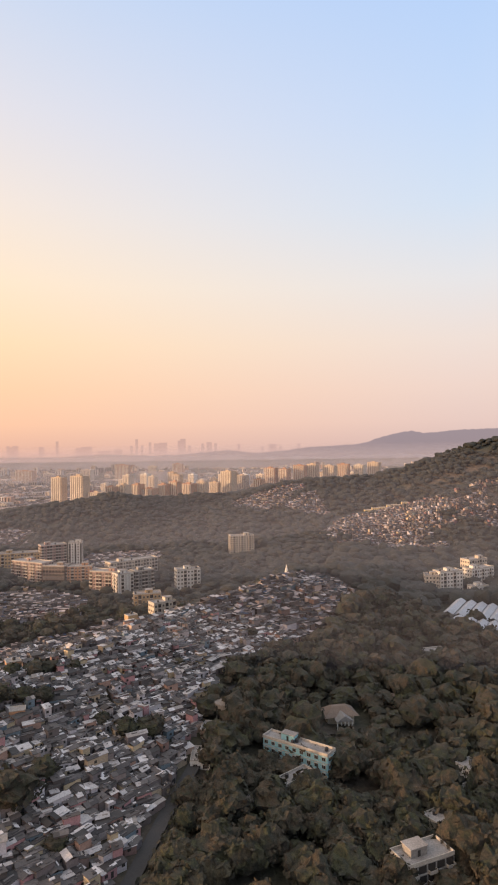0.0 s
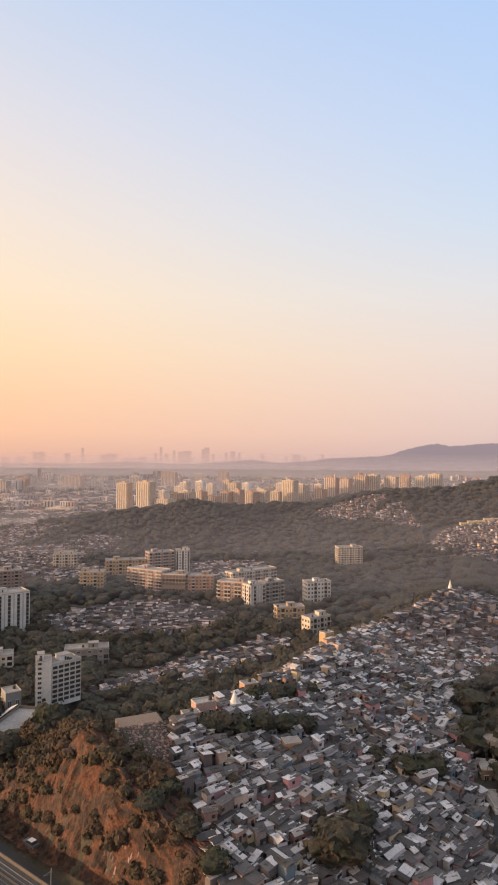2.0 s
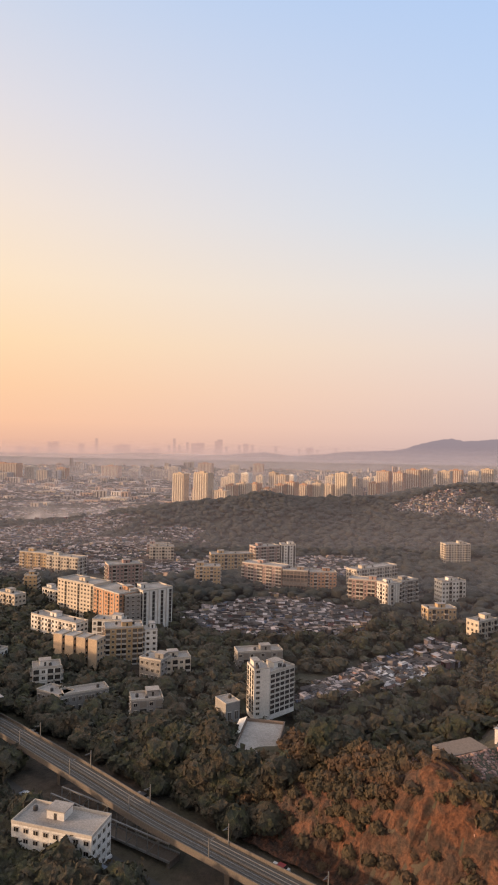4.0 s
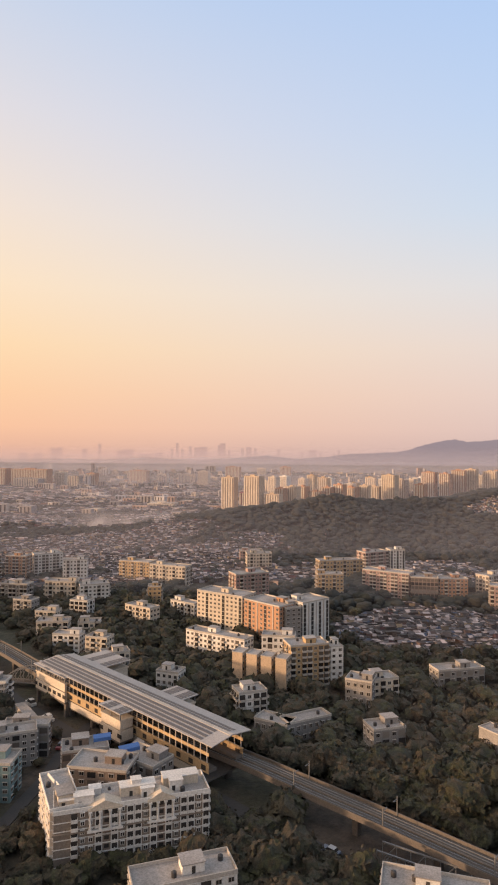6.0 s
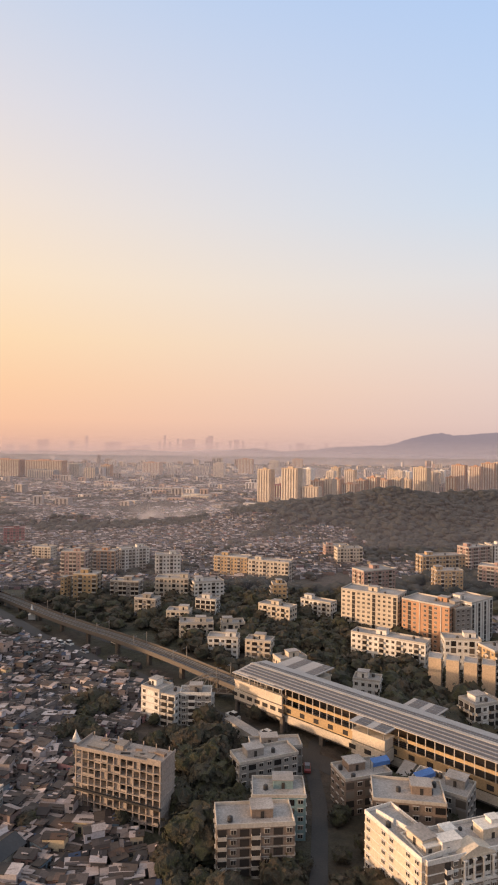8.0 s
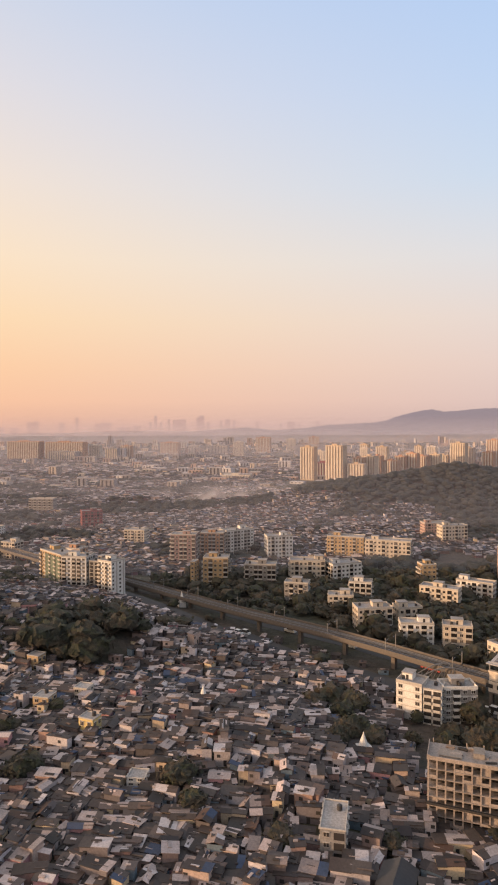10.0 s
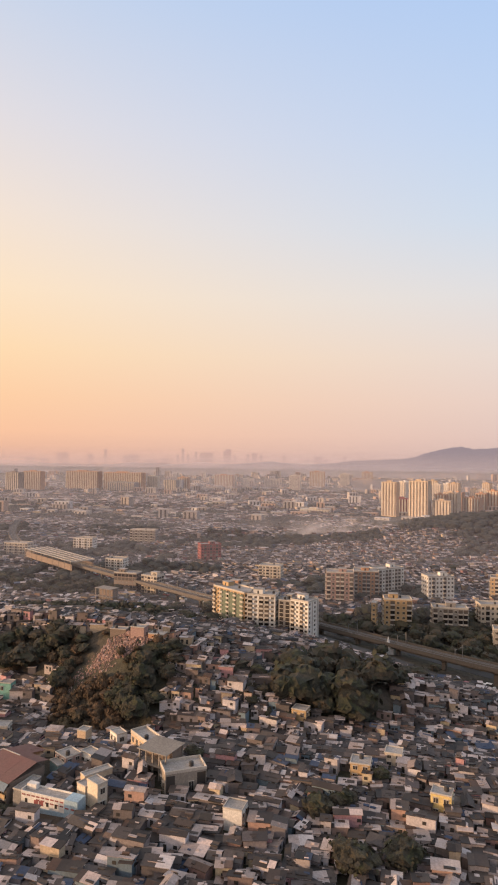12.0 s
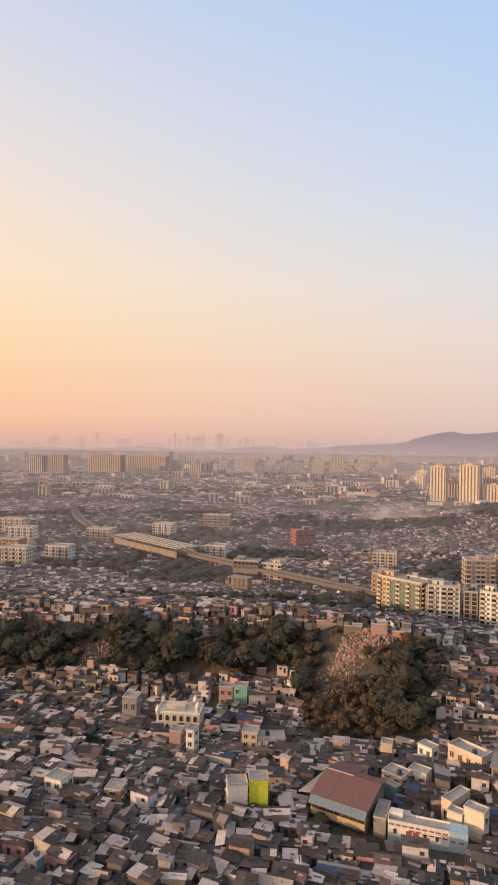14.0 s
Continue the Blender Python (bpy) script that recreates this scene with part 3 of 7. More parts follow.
def heap(name, outline, count, low, high, label):
    """Loose stones and rubbish tipped on a slope."""
    rng = np.random.default_rng(len(outline) * 7 + count)
    xs, ys = np.array(outline).T
    x, y = rng.uniform(xs.min(), xs.max(), count * 4), rng.uniform(ys.min(), ys.max(), count * 4)
    keep = np.flatnonzero(inside(x, y, outline))[:count]
    n = len(keep)
    a, b, r = x[keep][:, None], y[keep][:, None], rng.uniform(low, high, n)[:, None]
    t = rng.uniform(0, 6, n)[:, None] + 1.57 * np.arange(4)
    far = r * rng.uniform(0.55, 1, (n, 4))
    p, q = a + far * np.cos(t), b + far * np.sin(t)
    foot, top = ground_z(p, q) - 0.15, ground_z(a, b) + r * rng.uniform(0.08, 0.38, (n, 1))
    shape = Shape()
    for k in range(n):
        crown = [(a[k, 0] + 0.6 * (p[k, m] - a[k, 0]), b[k, 0] + 0.6 * (q[k, m] - b[k, 0]), max(float(top[k, 0]), float(foot[k, m]) + 0.2)) for m in range(4)]
        shape.solid([(float(p[k, m]), float(q[k, m]), float(foot[k, m])) for m in range(4)], crown)
    tagged(new(name, shape.mesh(name, ["pinkrubble"])), label, "rubble", "", "stuff")


heap("tipped_rubble", [(-153, 258), (-148, 244), (-137, 235), (-122, 234), (-119, 254), (-132, 268), (-150, 266)], 1500, 0.25, 1.0, "pale broken rubble and rubbish on the hilltop")
heap("tipped_rubble", [(-141, 236), (-140, 226), (-137, 221), (-128, 214), (-120, 205), (-128, 236)], 500, 0.25, 0.9, "pale rubble spilling down the rock face")
heap("tipped_rubble", [(-694, 463), (-688, 474), (-668, 474), (-664, 468), (-677, 463)], 800, 0.2, 1.1, "pinkish rubble on a cut slope among trees")
heap("tipped_rubble", [(-705, 454), (-700, 464), (-692, 470), (-680, 462), (-690, 455)], 330, 0.2, 0.8, "loose broken stones below the rubble slope")
heap("tipped_rubble", [(-800, 456), (-792, 460), (-790, 494), (-802, 492)], 500, 0.25, 0.8, "grey rubble gully between trees")

# ---- buildings ----
CACHE = {}


def cached(key, make):
    if key not in CACHE:
        CACHE[key] = make()
    return CACHE[key]


def window_shape(shape, x, z, w, h, hood=True):
    shape.box(x - w / 2 - 0.12, -0.10, z - 0.12, x + w / 2 + 0.12, 0.02, z + h + 0.12, 0)
    shape.box(x - w / 2, -0.13, z, x + w / 2, -0.02, z + h, 1)
    shape.box(x - 0.05, -0.16, z, x + 0.05, -0.03, z + h, 0)
    if hood:
        shape.box(x - w / 2 - 0.22, -0.45, z + h + 0.15, x + w / 2 + 0.22, 0.02, z + h + 0.24, 0)


def arch_shape(shape, x, z, w, h):
    ring = [(x + w / 2 * math.cos(a), z + h - w / 2 + w / 2 * math.sin(a)) for a in np.linspace(0, math.pi, 7)]
    ring = [(x + w / 2, z)] + ring + [(x - w / 2, z)]
    out = [(x + (p - x) * 1.28, z + (q - z) * 1.12 - 0.1) for p, q in ring]
    for pts, y0, y1, m in ((out, 0.02, -0.10, 0), (ring, -0.02, -0.14, 1)):
        shape.solid([(p, y0, q) for p, q in pts], [(p, y1, q) for p, q in pts], m)


def balcony_shape(shape, z, w, fh):
    shape.box(-w / 2 + 0.1, -0.06, z + 0.05, w / 2 - 0.1, 0.02, z + fh - 0.45, 1)
    shape.box(-w / 2, -1.2, z - 0.12, w / 2, 0.02, z + 0.08, 0)
    shape.box(-w / 2, -1.2, z + 0.08, w / 2, -1.08, z + 0.95, 0)
    shape.box(-w / 2, -1.2, z + 0.08, -w / 2 + 0.12, 0.02, z + 0.95, 0)
    shape.box(w / 2 - 0.12, -1.2, z + 0.08, w / 2, 0.02, z + 0.95, 0)


def bay(code, w, fh, floors):
    """One bay of a front, over the given number of floors: windows, arched windows, balconies or a glass strip."""
    shape = Shape()
    if code == "g":
        shape.box(-w * 0.3, -0.12, 0.8, w * 0.3, 0.02, floors * fh - 0.6, 1)
        for k in range(1, floors):
            shape.box(-w * 0.32, -0.2, k * fh - 0.15, w * 0.32, 0.02, k * fh + 0.15, 0)
        return shape
    for k in range(floors):
        z = k * fh
        if code == "w":
            window_shape(shape, 0, z + 0.95, min(1.5, w * 0.43), fh * 0.42)
        elif code == "A":
            shape.box(-w * 0.47, -0.28, z, w * 0.47, 0.02, z + fh, 0)
            upper = k in (floors - 1, floors - 3)
            for p, q, y, m in ((0.36, 0.5, -0.3, 1), (0.06, 0.42, -0.36, 0)):
                shape.box(-w * p, y, z + 0.45, w * p, -0.2, z + fh * (0.80 if m else 0.28), m)
        elif code == "a":
            arch_shape(shape, 0, z + 0.7, min(1.9, w * 0.58), fh * 0.66)
        elif code == "b":
            balcony_shape(shape, z, w * 0.86, fh)
        elif code == "r":
            # brown strip flush with the front; the shade of a recess put into colour
            shape.box(-w * 0.46, -0.03, z, w * 0.46, 0.02, z + fh, 2)
            shape.box(-w * 0.3, -0.09, z + 0.8, w * 0.3, 0.0, z + fh - 0.6, 1)
            shape.box(-w * 0.46, -0.3, z - 0.12, w * 0.46, 0.0, z + 0.1, 0)
        elif code == "o":
            shape.box(-w * 0.42, -0.05, z + 0.3, w * 0.42, 0.02, z + fh - 0.5, 1)
    return shape


NAMES = {"A": "framed_window", "r": "recessed_window", "w": "window", "a": "arched_window", "b": "balcony", "g": "glazed_strip", "o": "opening"}


def block(p0, p1, depth, top, floors, wall, label, front="wbw", sides="w.w", each=False, trim="trim", name="apartment_building", category="apartment building", group="", stair=True, tanks=1, base=None):
    """A building with its front from p0 to p1 (left to right as seen from the front), its storeys, parapet, stair tower and tanks."""
    w, turn = math.hypot(p1[0] - p0[0], p1[1] - p0[1]), math.atan2(p1[1] - p0[1], p1[0] - p0[0])
    c, s = math.cos(turn), math.sin(turn)
    BUILT.append((p0[0], p0[1], c, s, w, depth))
    foot = [float(ground_z(p0[0] + u * c - v * s, p0[1] + u * s + v * c)) for u, v in ((0, 0), (w, 0), (0, depth), (w, depth))]
    g = min(foot) if base is None else base
    ob = thing(name, p0[0], p0[1], g, math.degrees(turn), label, category, group)
    h, fh = top - g, (top - g) / floors
    shell = Shape().box(0, 0, -2.0, w, depth, h)
    part("wall", shell.mesh("wall", [wall]), ob)
    for k in range(1, floors + 1) if each and w > 9 else ():
        data = cached(("band", round(w, 1), depth), lambda: Shape().box(-0.14, -0.14, -0.16, w + 0.14, depth + 0.14, 0.09).mesh("floor_band", [trim]))
        part("floor_band", data, ob, pose(0, 0, k * fh))
    rim = Shape()
    for x0, y0, x1, y1 in ((-0.1, -0.1, w + 0.1, 0.15), (-0.1, depth - 0.15, w + 0.1, depth + 0.1), (-0.1, 0.15, 0.15, depth - 0.15), (w - 0.15, 0.15, w + 0.1, depth - 0.15)):
        rim.box(x0, y0, h + 0.1, x1, y1, h + (1.05 if w > 10 else 0.5))
    part("parapet", rim.mesh("parapet", [trim]), ob)
    part("roof", Shape().box(0.15, 0.15, h + 0.1, w - 0.15, depth - 0.15, h + 0.16).mesh("roof", ["roof"]), ob)
    rng = random.Random(int(p0[0] * 13 + p0[1] * 7))
    if stair and w > 7 and depth > 6:
        a, b = min(w * 0.4, 6.0), min(depth * 0.5, 5.0)
        x, y = rng.uniform(0.6, w - a - 0.6), rng.uniform(depth * 0.3, depth - b - 0.4)
        stairs = part("stair_tower", Shape().box(x, y, h + 0.16, x + a, y + b, h + 2.7).box(x - 0.3, y - 0.3, h + 2.7, x + a + 0.3, y + b + 0.3, h + 2.95, 1).mesh("stair_tower", [wall, "roof"]), ob)
        part("door", cached("roof_door", lambda: Shape().box(-0.5, -0.06, 0, 0.5, 0.04, 1.9).mesh("door", ["dark"])), stairs, pose(x + a * 0.5, y, h + 0.16), "dark roof door")
    for _ in range(tanks if w > 6 else 0):
        x, y = rng.uniform(1.5, w - 1.5), rng.uniform(1.2, depth - 1.2)
        part("water_tank", Shape().drum(0, 0, 0, 1.3, 0.75).drum(0, 0, 1.3, 1.6, 0.75, 0, 0.3).mesh("water_tank", ["tank"]), ob, pose(x, y, h + 0.16))
    for pattern, long, at in ((front, w, pose(0, 0, 0)), (sides, depth, pose(0, depth, 0, 0, 0, -90)), (sides, depth, pose(w, 0, 0, 0, 0, 90))):
        if not pattern:
            continue
        count = max(1, round(long / 3.3))
        if count < len(pattern) and len(pattern) > 4:
            count = len(pattern)
        bw = long / count
        for i in range(count):
            code = pattern[i % len(pattern)]
            if code == ".":
                continue
            if code == "f":
                key = ("f", round(h, 1))
                part("pilaster", cached(key, lambda: Shape().box(-0.3, -0.35, 0, 0.3, 0.02, h).mesh("pilaster", [trim])), ob, at @ pose((i + 0.5) * bw, 0, 0))
                continue
            if each and code != "g":
                data = cached((code, round(bw, 1), round(fh, 1), trim), lambda: bay(code, bw, fh, 1).mesh(NAMES[code], [trim, "glass", "brown"]))
                for k in range(floors):
                    part(NAMES[code], data, ob, at @ pose((i + 0.5) * bw, 0, k * fh))
            else:
                data = cached((code, round(bw, 1), round(fh, 1), floors, trim), lambda: bay(code, bw, fh, floors).mesh(NAMES[code] + "_column", [trim, "glass", "brown"]))
                part(NAMES[code] + "_column", data, ob, at @ pose((i + 0.5) * bw, 0, 0))
    return ob


# near the station
arcade = block((-359.7, 279), (-315.6, 293.3), 12, 18.3, 7, "stone", "cream seven-storey apartment block with white framed windows, columns and pediments", "..bwwArAwAAwArAwAAwA", "wbw", True, stair=False, trim="white")
TOP = 17.4
for x, wide in ((9.6, 10.0), (27.2, 8.4)):
    part("front_gable", Shape().solid([(x, -0.7, TOP), (x + wide, -0.7, TOP), (x + wide, 4.0, TOP), (x, 4.0, TOP)], [(x, -0.7, TOP + 0.5), (x + wide, -0.7, TOP + 0.5), (x + wide, 4.0, TOP + 0.5), (x, 4.0, TOP + 0.5)]).solid([(x, -0.5, TOP + 0.5), (x + wide, -0.5, TOP + 0.5), (x + wide, 4.0, TOP + 0.5), (x, 4.0, TOP + 0.5)], [(x + wide * 0.49, -0.5, TOP + 2.6), (x + wide * 0.51, -0.5, TOP + 2.6), (x + wide * 0.51, 4.0, TOP + 2.6), (x + wide * 0.49, 4.0, TOP + 2.6)]).mesh("front_gable", ["cream"]), arcade, None, "low triangular pediment")
    for k in range(4):
        part("column", cached("tall_column", lambda: Shape().drum(0, 0, TOP - 5.2, TOP, 0.32).box(-0.5, -0.5, TOP - 5.5, 0.5, 0.5, TOP - 5.1).box(-0.5, -0.5, TOP - 0.4, 0.5, 0.5, TOP).mesh("column", ["white"])), arcade, pose(x + 0.7 + k * (wide - 1.4) / 3, -0.75, 0), "round white column over two storeys")
    part("cornice", Shape().box(x - 0.2, -1.3, TOP - 5.9, x + wide + 0.2, 0.05, TOP - 5.4).mesh("cornice", ["white"]), arcade)
part("cornice", Shape().box(-0.4, -0.5, 11.6, 44.5, 0.05, 12.0).box(46.0, -0.5, 11.6, 46.5, 0.05, 12.0).mesh("cornice", ["stone"]), arcade)
for x, y, a, b, hh, wall in ((19.5, 4.0, 10.5, 4.0, 3.2, "cream"), (25.5, 2.2, 4, 2.6, 3.0, "white"), (33, 6.0, 11, 4.2, 3.2, "cream"), (34.5, 3.4, 4, 2.8, 3.4, "white"), (1.5, 3, 4.2, 5, 2.4, "cream"), (5.8, 2.2, 5.6, 3.2, 3.4, "white"), (10.5, 7.6, 3.4, 3, 2.2, "white"), (23, 5.2, 2.8, 2.4, 4.4, "white")):
    room = part("roof_room", Shape().box(x, y, 17.2, x + a, y + b, 17.3 + hh).box(x - 0.25, y - 0.25, 17.3 + hh, x + a + 0.25, y + b + 0.25, 17.55 + hh, 1).mesh("roof_room", [wall, "white"]), arcade)
    part("door", cached("roof_door", lambda: Shape().box(-0.5, -0.06, 0, 0.5, 0.04, 1.9).mesh("door", ["dark"])), room, pose(x + a * 0.3, y, 17.4), "dark roof door")
for i in range(12):
    part("water_tank", cached("arcade_tank", lambda: Shape().drum(0, 0, 0, 1.1, 0.5).drum(0, 0, 1.1, 1.4, 0.5, 0, 0.2).mesh("water_tank", ["tank"])), arcade, pose(3 + i * 3.4, 10.4 - (i % 3) * 0.8, 17.25))
wing = block((-371, 300), (-361, 279.5), 9, 18.8, 7, "cream", "cream side wing of the arched block with a lift room", "w.w", "wb", True, stair=True, trim="white")
for k in range(3):
    part("roof_wall", cached("wing_wall_top", lambda: Shape().box(0, 0, 0, 6.0, 0.25, 1.5).mesh("roof_wall", ["white"])), wing, pose(2 + k * 6.5, 2.2 + k * 1.6, 17.6, 0, 0, 12))
block((-366, 313), (-345, 310), 13, 15, 5, "brown", "weathered flat-roofed block with roof rooms", "wwo", "wo", tanks=3)
block((-352, 326), (-337, 316), 11, 13.5, 4, "grey", "grey flat-roofed block beside the station", "wow", "w", tanks=3)
block((-372, 327), (-356, 332), 11, 13, 4, "brown", "old stained block with a cluttered roof", "ow", "w", tanks=2)
for x, y, z, turn, w in ((-362, 333, 14.5, 20, 6.5), (-350, 323, 15.0, 28, 7.5)):
    ob = thing("tarpaulin", x, y, z, turn, "blue tarpaulin stretched over a roof terrace", "tarpaulin", "blue tarpaulins on the roofs")
    part("sheet", Shape().solid([(0, 0, 1.5), (w, 0, 1.6), (w, 2.2, 2.3), (0, 2.2, 2.2)], [(0, 0, 1.56), (w, 0, 1.66), (w, 2.2, 2.36), (0, 2.2, 2.26)]).solid([(0, -0.05, 0.3), (w, -0.05, 0.4), (w, 0.0, 0.4), (0, 0.0, 0.3)], [(0, -0.05, 1.5), (w, -0.05, 1.6), (w, 0.0, 1.6), (0, 0.0, 1.5)]).mesh("sheet", ["tarp"]), ob)
    for u in (0.2, w - 0.2):
        for v in (0.2, 2.0):
            part("pole", cached("tarp_pole", lambda: Shape().box(-0.06, -0.06, -1.2, 0.06, 0.06, 1.8).mesh("pole", ["steel"])), ob, pose(u, v, 0))
block((-332, 256), (-306, 265), 10, 12, 4, "white", "white flat-roofed house block beside trees", "wwb", "w", True, tanks=2)
block((-270, 256), (-244, 249), 12, 13, 4, "white", "white flat-roofed building beside the steel truss", "ww", "w", tanks=2)
block((-412, 297), (-390.5, 299), 11, 16, 5, "brown", "brown corner block with orange bays and balconies", "bwobwow", "wo", True, tanks=2)
block((-402, 268), (-384, 272), 8, 9, 3, "white", "pale block with a white roof", "wb", "w", True)
block((-402, 314), (-386, 314), 11, 15, 5, "teal", "dark block with a teal sheet roof", "wo", "wo")
block((-406, 333), (-386, 341), 9, 15, 5, "grey", "grey weathered block with a broken roof", "wow", "wo", tanks=2)
block((-402, 346), (-384, 348), 8, 14, 4, "grey", "long grey block behind the teal roof", "ow", "wo", tanks=2)
block((-448.6, 396.7), (-440.2, 391.2), 9, 16.2, 5, "white", "cream-white five-storey flats above the slum", "w.w", "w", True, tanks=2)
block((-439.6, 391.4), (-433.4, 388.4), 9, 15.4, 5, "white", "white five-storey flats with curved balconies", "b", "wb", True)
block((-431.5, 391.5), (-418.5, 391.5), 8, 15, 5, "grey", "grey five-storey flats with white balconies", "wbw", "wb", True, trim="white")

# the large estate behind the station
block((-342, 533), (-310.5, 513), 17, 28, 10, "cream", "tall cream and white apartment block with banded windows", "wwgw", "wgw", False)
block((-309, 508), (-287, 487), 19, 28, 10, "orange", "tall orange-cream apartment block", "wgwf", "wgw", False)
block((-272, 493), (-254, 508), 18, 29, 10, "white", "tall white apartment block with vertical glazed strips", "gfgf", "gw", False)
block((-283, 488), (-273, 492), 12, 27, 10, "grey", "recessed grey stair block between towers", "w", "", False)
block((-317, 588), (-291, 600), 15, 28, 9, "pink", "pinkish apartment block on the estate", "wbw", "wb", False)
for i in range(4):
    block((-314 + i * 7.6, 435 - i * 3.2), (-308.5 + i * 7.6, 432.8 - i * 3.2), 9, 17.0, 5, "buff", "small buff windowless block in a close row", ".", "w", stair=False, group="orange blocks in a row", tanks=0)
block((-283, 431), (-262, 437), 13, 21, 7, "ochre", "ochre seven-storey block with balconies", "bwb", "bw", False, tanks=2)
block((-261, 438), (-254, 440), 10, 19, 6, "white", "narrow white block beside the ochre one", "w", "w")
block((-344, 483), (-308, 461), 10, 15, 5, "white", "long white four-storey slab", "wwb", "w", False, tanks=2)
block((-298, 461), (-279, 459), 10, 18, 5, "white", "white block with dark windows", "wow", "w", False)
block((-309, 386), (-296, 391), 10, 13, 4, "white", "white villa with curved balconies among trees", "bwb", "b", True)
block((-258, 404), (-246, 399), 11, 14, 4, "grey", "grey flat-roofed block in trees", "ww", "w", tanks=2)
block((-244, 405), (-231, 409), 10, 13, 4, "cream", "low cream block in trees", "wb", "w")
block((-302, 372), (-288, 364), 9, 8, 2, "grey", "low long grey building with a pale roof", "w", "w", stair=False)
block((-287, 366), (-268, 376), 8, 8, 2, "grey", "low building with a pale flat roof", "w", "w", stair=False)
block((-253, 356), (-239, 360), 10, 10, 3, "grey", "weathered three-storey house in trees", "wo", "w", tanks=2)
block((-206, 428), (-180, 434), 10, 10, 3, "grey", "low pale-roofed block behind the white tower", "wo", "w", tanks=2)
tower = block((-189.8, 347), (-178.4, 357.5), 10, 27.4, 8, "white", "white eight-storey tower with dark windows", "ooo", "w.", True, base=9.0, tanks=2)
block((-197, 344.5), (-190, 346.8), 10, 29.8, 9, "white", "narrow white stair tower beside the eight-storey tower", "w.", "g", True, base=9.0, tanks=1)
block((-209, 338), (-203, 342), 9, 17, 2, "grey", "low shed with a white sheet roof", "w", "w", stair=False)

# west and north of the estate
for p0, p1, d, top, fl, wall, label, front, sides in (
    ((-432, 700), (-402, 690), 14, 19, 6, "ochre", "ochre and cream five-storey block", "wbw", "wb"),
    ((-401, 688), (-366, 674), 13, 18, 5, "cream", "long cream block with red-brown bands", "wbw", "wb"),
    ((-442, 600), (-420, 608), 14, 16, 5, "white", "white stepped house block", "wbw", "b"),
    ((-384, 580), (-374, 581), 9, 20, 6, "ochre", "narrow ochre six-storey block", "w", "b"),
    ((-443, 503), (-423, 505), 11, 13, 4, "cream", "pale block with roof rooms", "wb", "w"),
    ((-418, 510), (-404, 512), 10, 11, 3, "cream", "low cream house beside trees", "wb", "w"),
    ((-395, 549), (-375, 536), 10, 14, 4, "cream", "cream four-storey block among trees", "wb", "w"),
    ((-365, 568), (-346, 554), 9, 13, 4, "white", "white four-storey block among trees", "wb", "w"),
    ((-319, 790), (-294, 792), 14, 15, 5, "pink", "dull pink five-storey block", "wow", "w"),
    ((-311, 760), (-285, 764), 12, 17, 5, "cream", "cream block at the edge of the slum", "wbw", "w"),
    ((-566, 684), (-545, 682), 14, 24, 7, "pink", "pinkish block with balconies", "bwb", "wb"),
    ((-542, 702), (-522, 700), 14, 22, 7, "orange", "orange-brown block with balconies", "bwb", "wb"),
    ((-519, 716), (-495, 730), 14, 21, 7, "white", "white block with dark balconies", "bwb", "wb"),
    ((-535, 609), (-517, 607), 13, 20, 6, "ochre", "ochre block beside the railway", "wbw", "wb"),
    ((-505, 600), (-483, 597), 11, 17, 5, "grey", "grey flats with balconies", "bwb", "wb"),
    ((-472, 606), (-447, 605), 12, 18, 5, "cream", "cream terrace of flats", "wbw", "wb"),
    ((-438, 560), (-424, 556), 10, 14, 4, "white", "white villa with terraces", "b", "wb"),
    ((-484, 693), (-462, 697), 13, 20, 6, "white", "tall white block with balconies", "wbw", "w"),
    ((-425, 480), (-408, 478), 9, 12, 4, "white", "white house beside the line", "wb", "w"),
    ((-404, 476), (-390, 472), 9, 12, 4, "cream", "cream house in trees", "wb", "w"),
    ((-386, 446), (-372, 452), 9, 11, 3, "cream", "pale house with a flat roof", "wb", "w"),
    ((-353, 424), (-341, 420), 9, 10, 3, "white", "small white house under trees", "w", "w"),
    ((-480, 560), (-465, 556), 10, 14, 4, "grey", "grey house block north of the line", "wb", "w"),
    ((-455, 535), (-440, 533), 10, 12, 4, "cream", "pale house block north of the line", "wb", "w"),
):
    block(p0, p1, d, top, fl, wall, label, front, sides)

# the estate under green netting, the red block and others beyond the line
block((-649, 600), (-628, 577), 14, 29, 9, "ochre", "apartment block under green safety netting", "bw", "bw")
for k in range(3):
    net = Shape().box(0, -0.6, 0, 6.5, -0.45, 22)
    ob = thing("safety_net", -643.5 + k * 5.2, 594 - k * 5.7, 6, -47.6, "green safety netting hung on a block under repair", "netting")
    part("sheet", net.mesh("sheet", ["net"]), ob)
block((-626, 570), (-609, 566), 13, 30, 9, "white", "white block with open balconies", "bwb", "wb")
block((-607, 566), (-600, 563), 11, 28, 9, "grey", "dark grey stair block between flats", "g", "")
block((-600, 560), (-590, 553), 12, 29.5, 9, "white", "white and red block with balconies", "bw", "wf")
block((-645, 640), (-630, 634), 11, 22, 7, "orange", "orange block behind the netted one", "wb", "wb")
block((-682, 858), (-661, 866), 14, 20, 6, "red", "dark red six-storey block", "wo", "w", trim="red")
block((-742, 716), (-722, 711), 11, 15, 5, "brown", "unfinished brick block beside the line", "oo", "o")
block((-718, 712), (-704, 706), 11, 14, 5, "cream", "pale unfinished block beside the line", "ow", "o")
block((-544, 607), (-541, 606), 8, 18, 6, "ochre", "thin ochre block beside flats", "w", "w", stair=False)

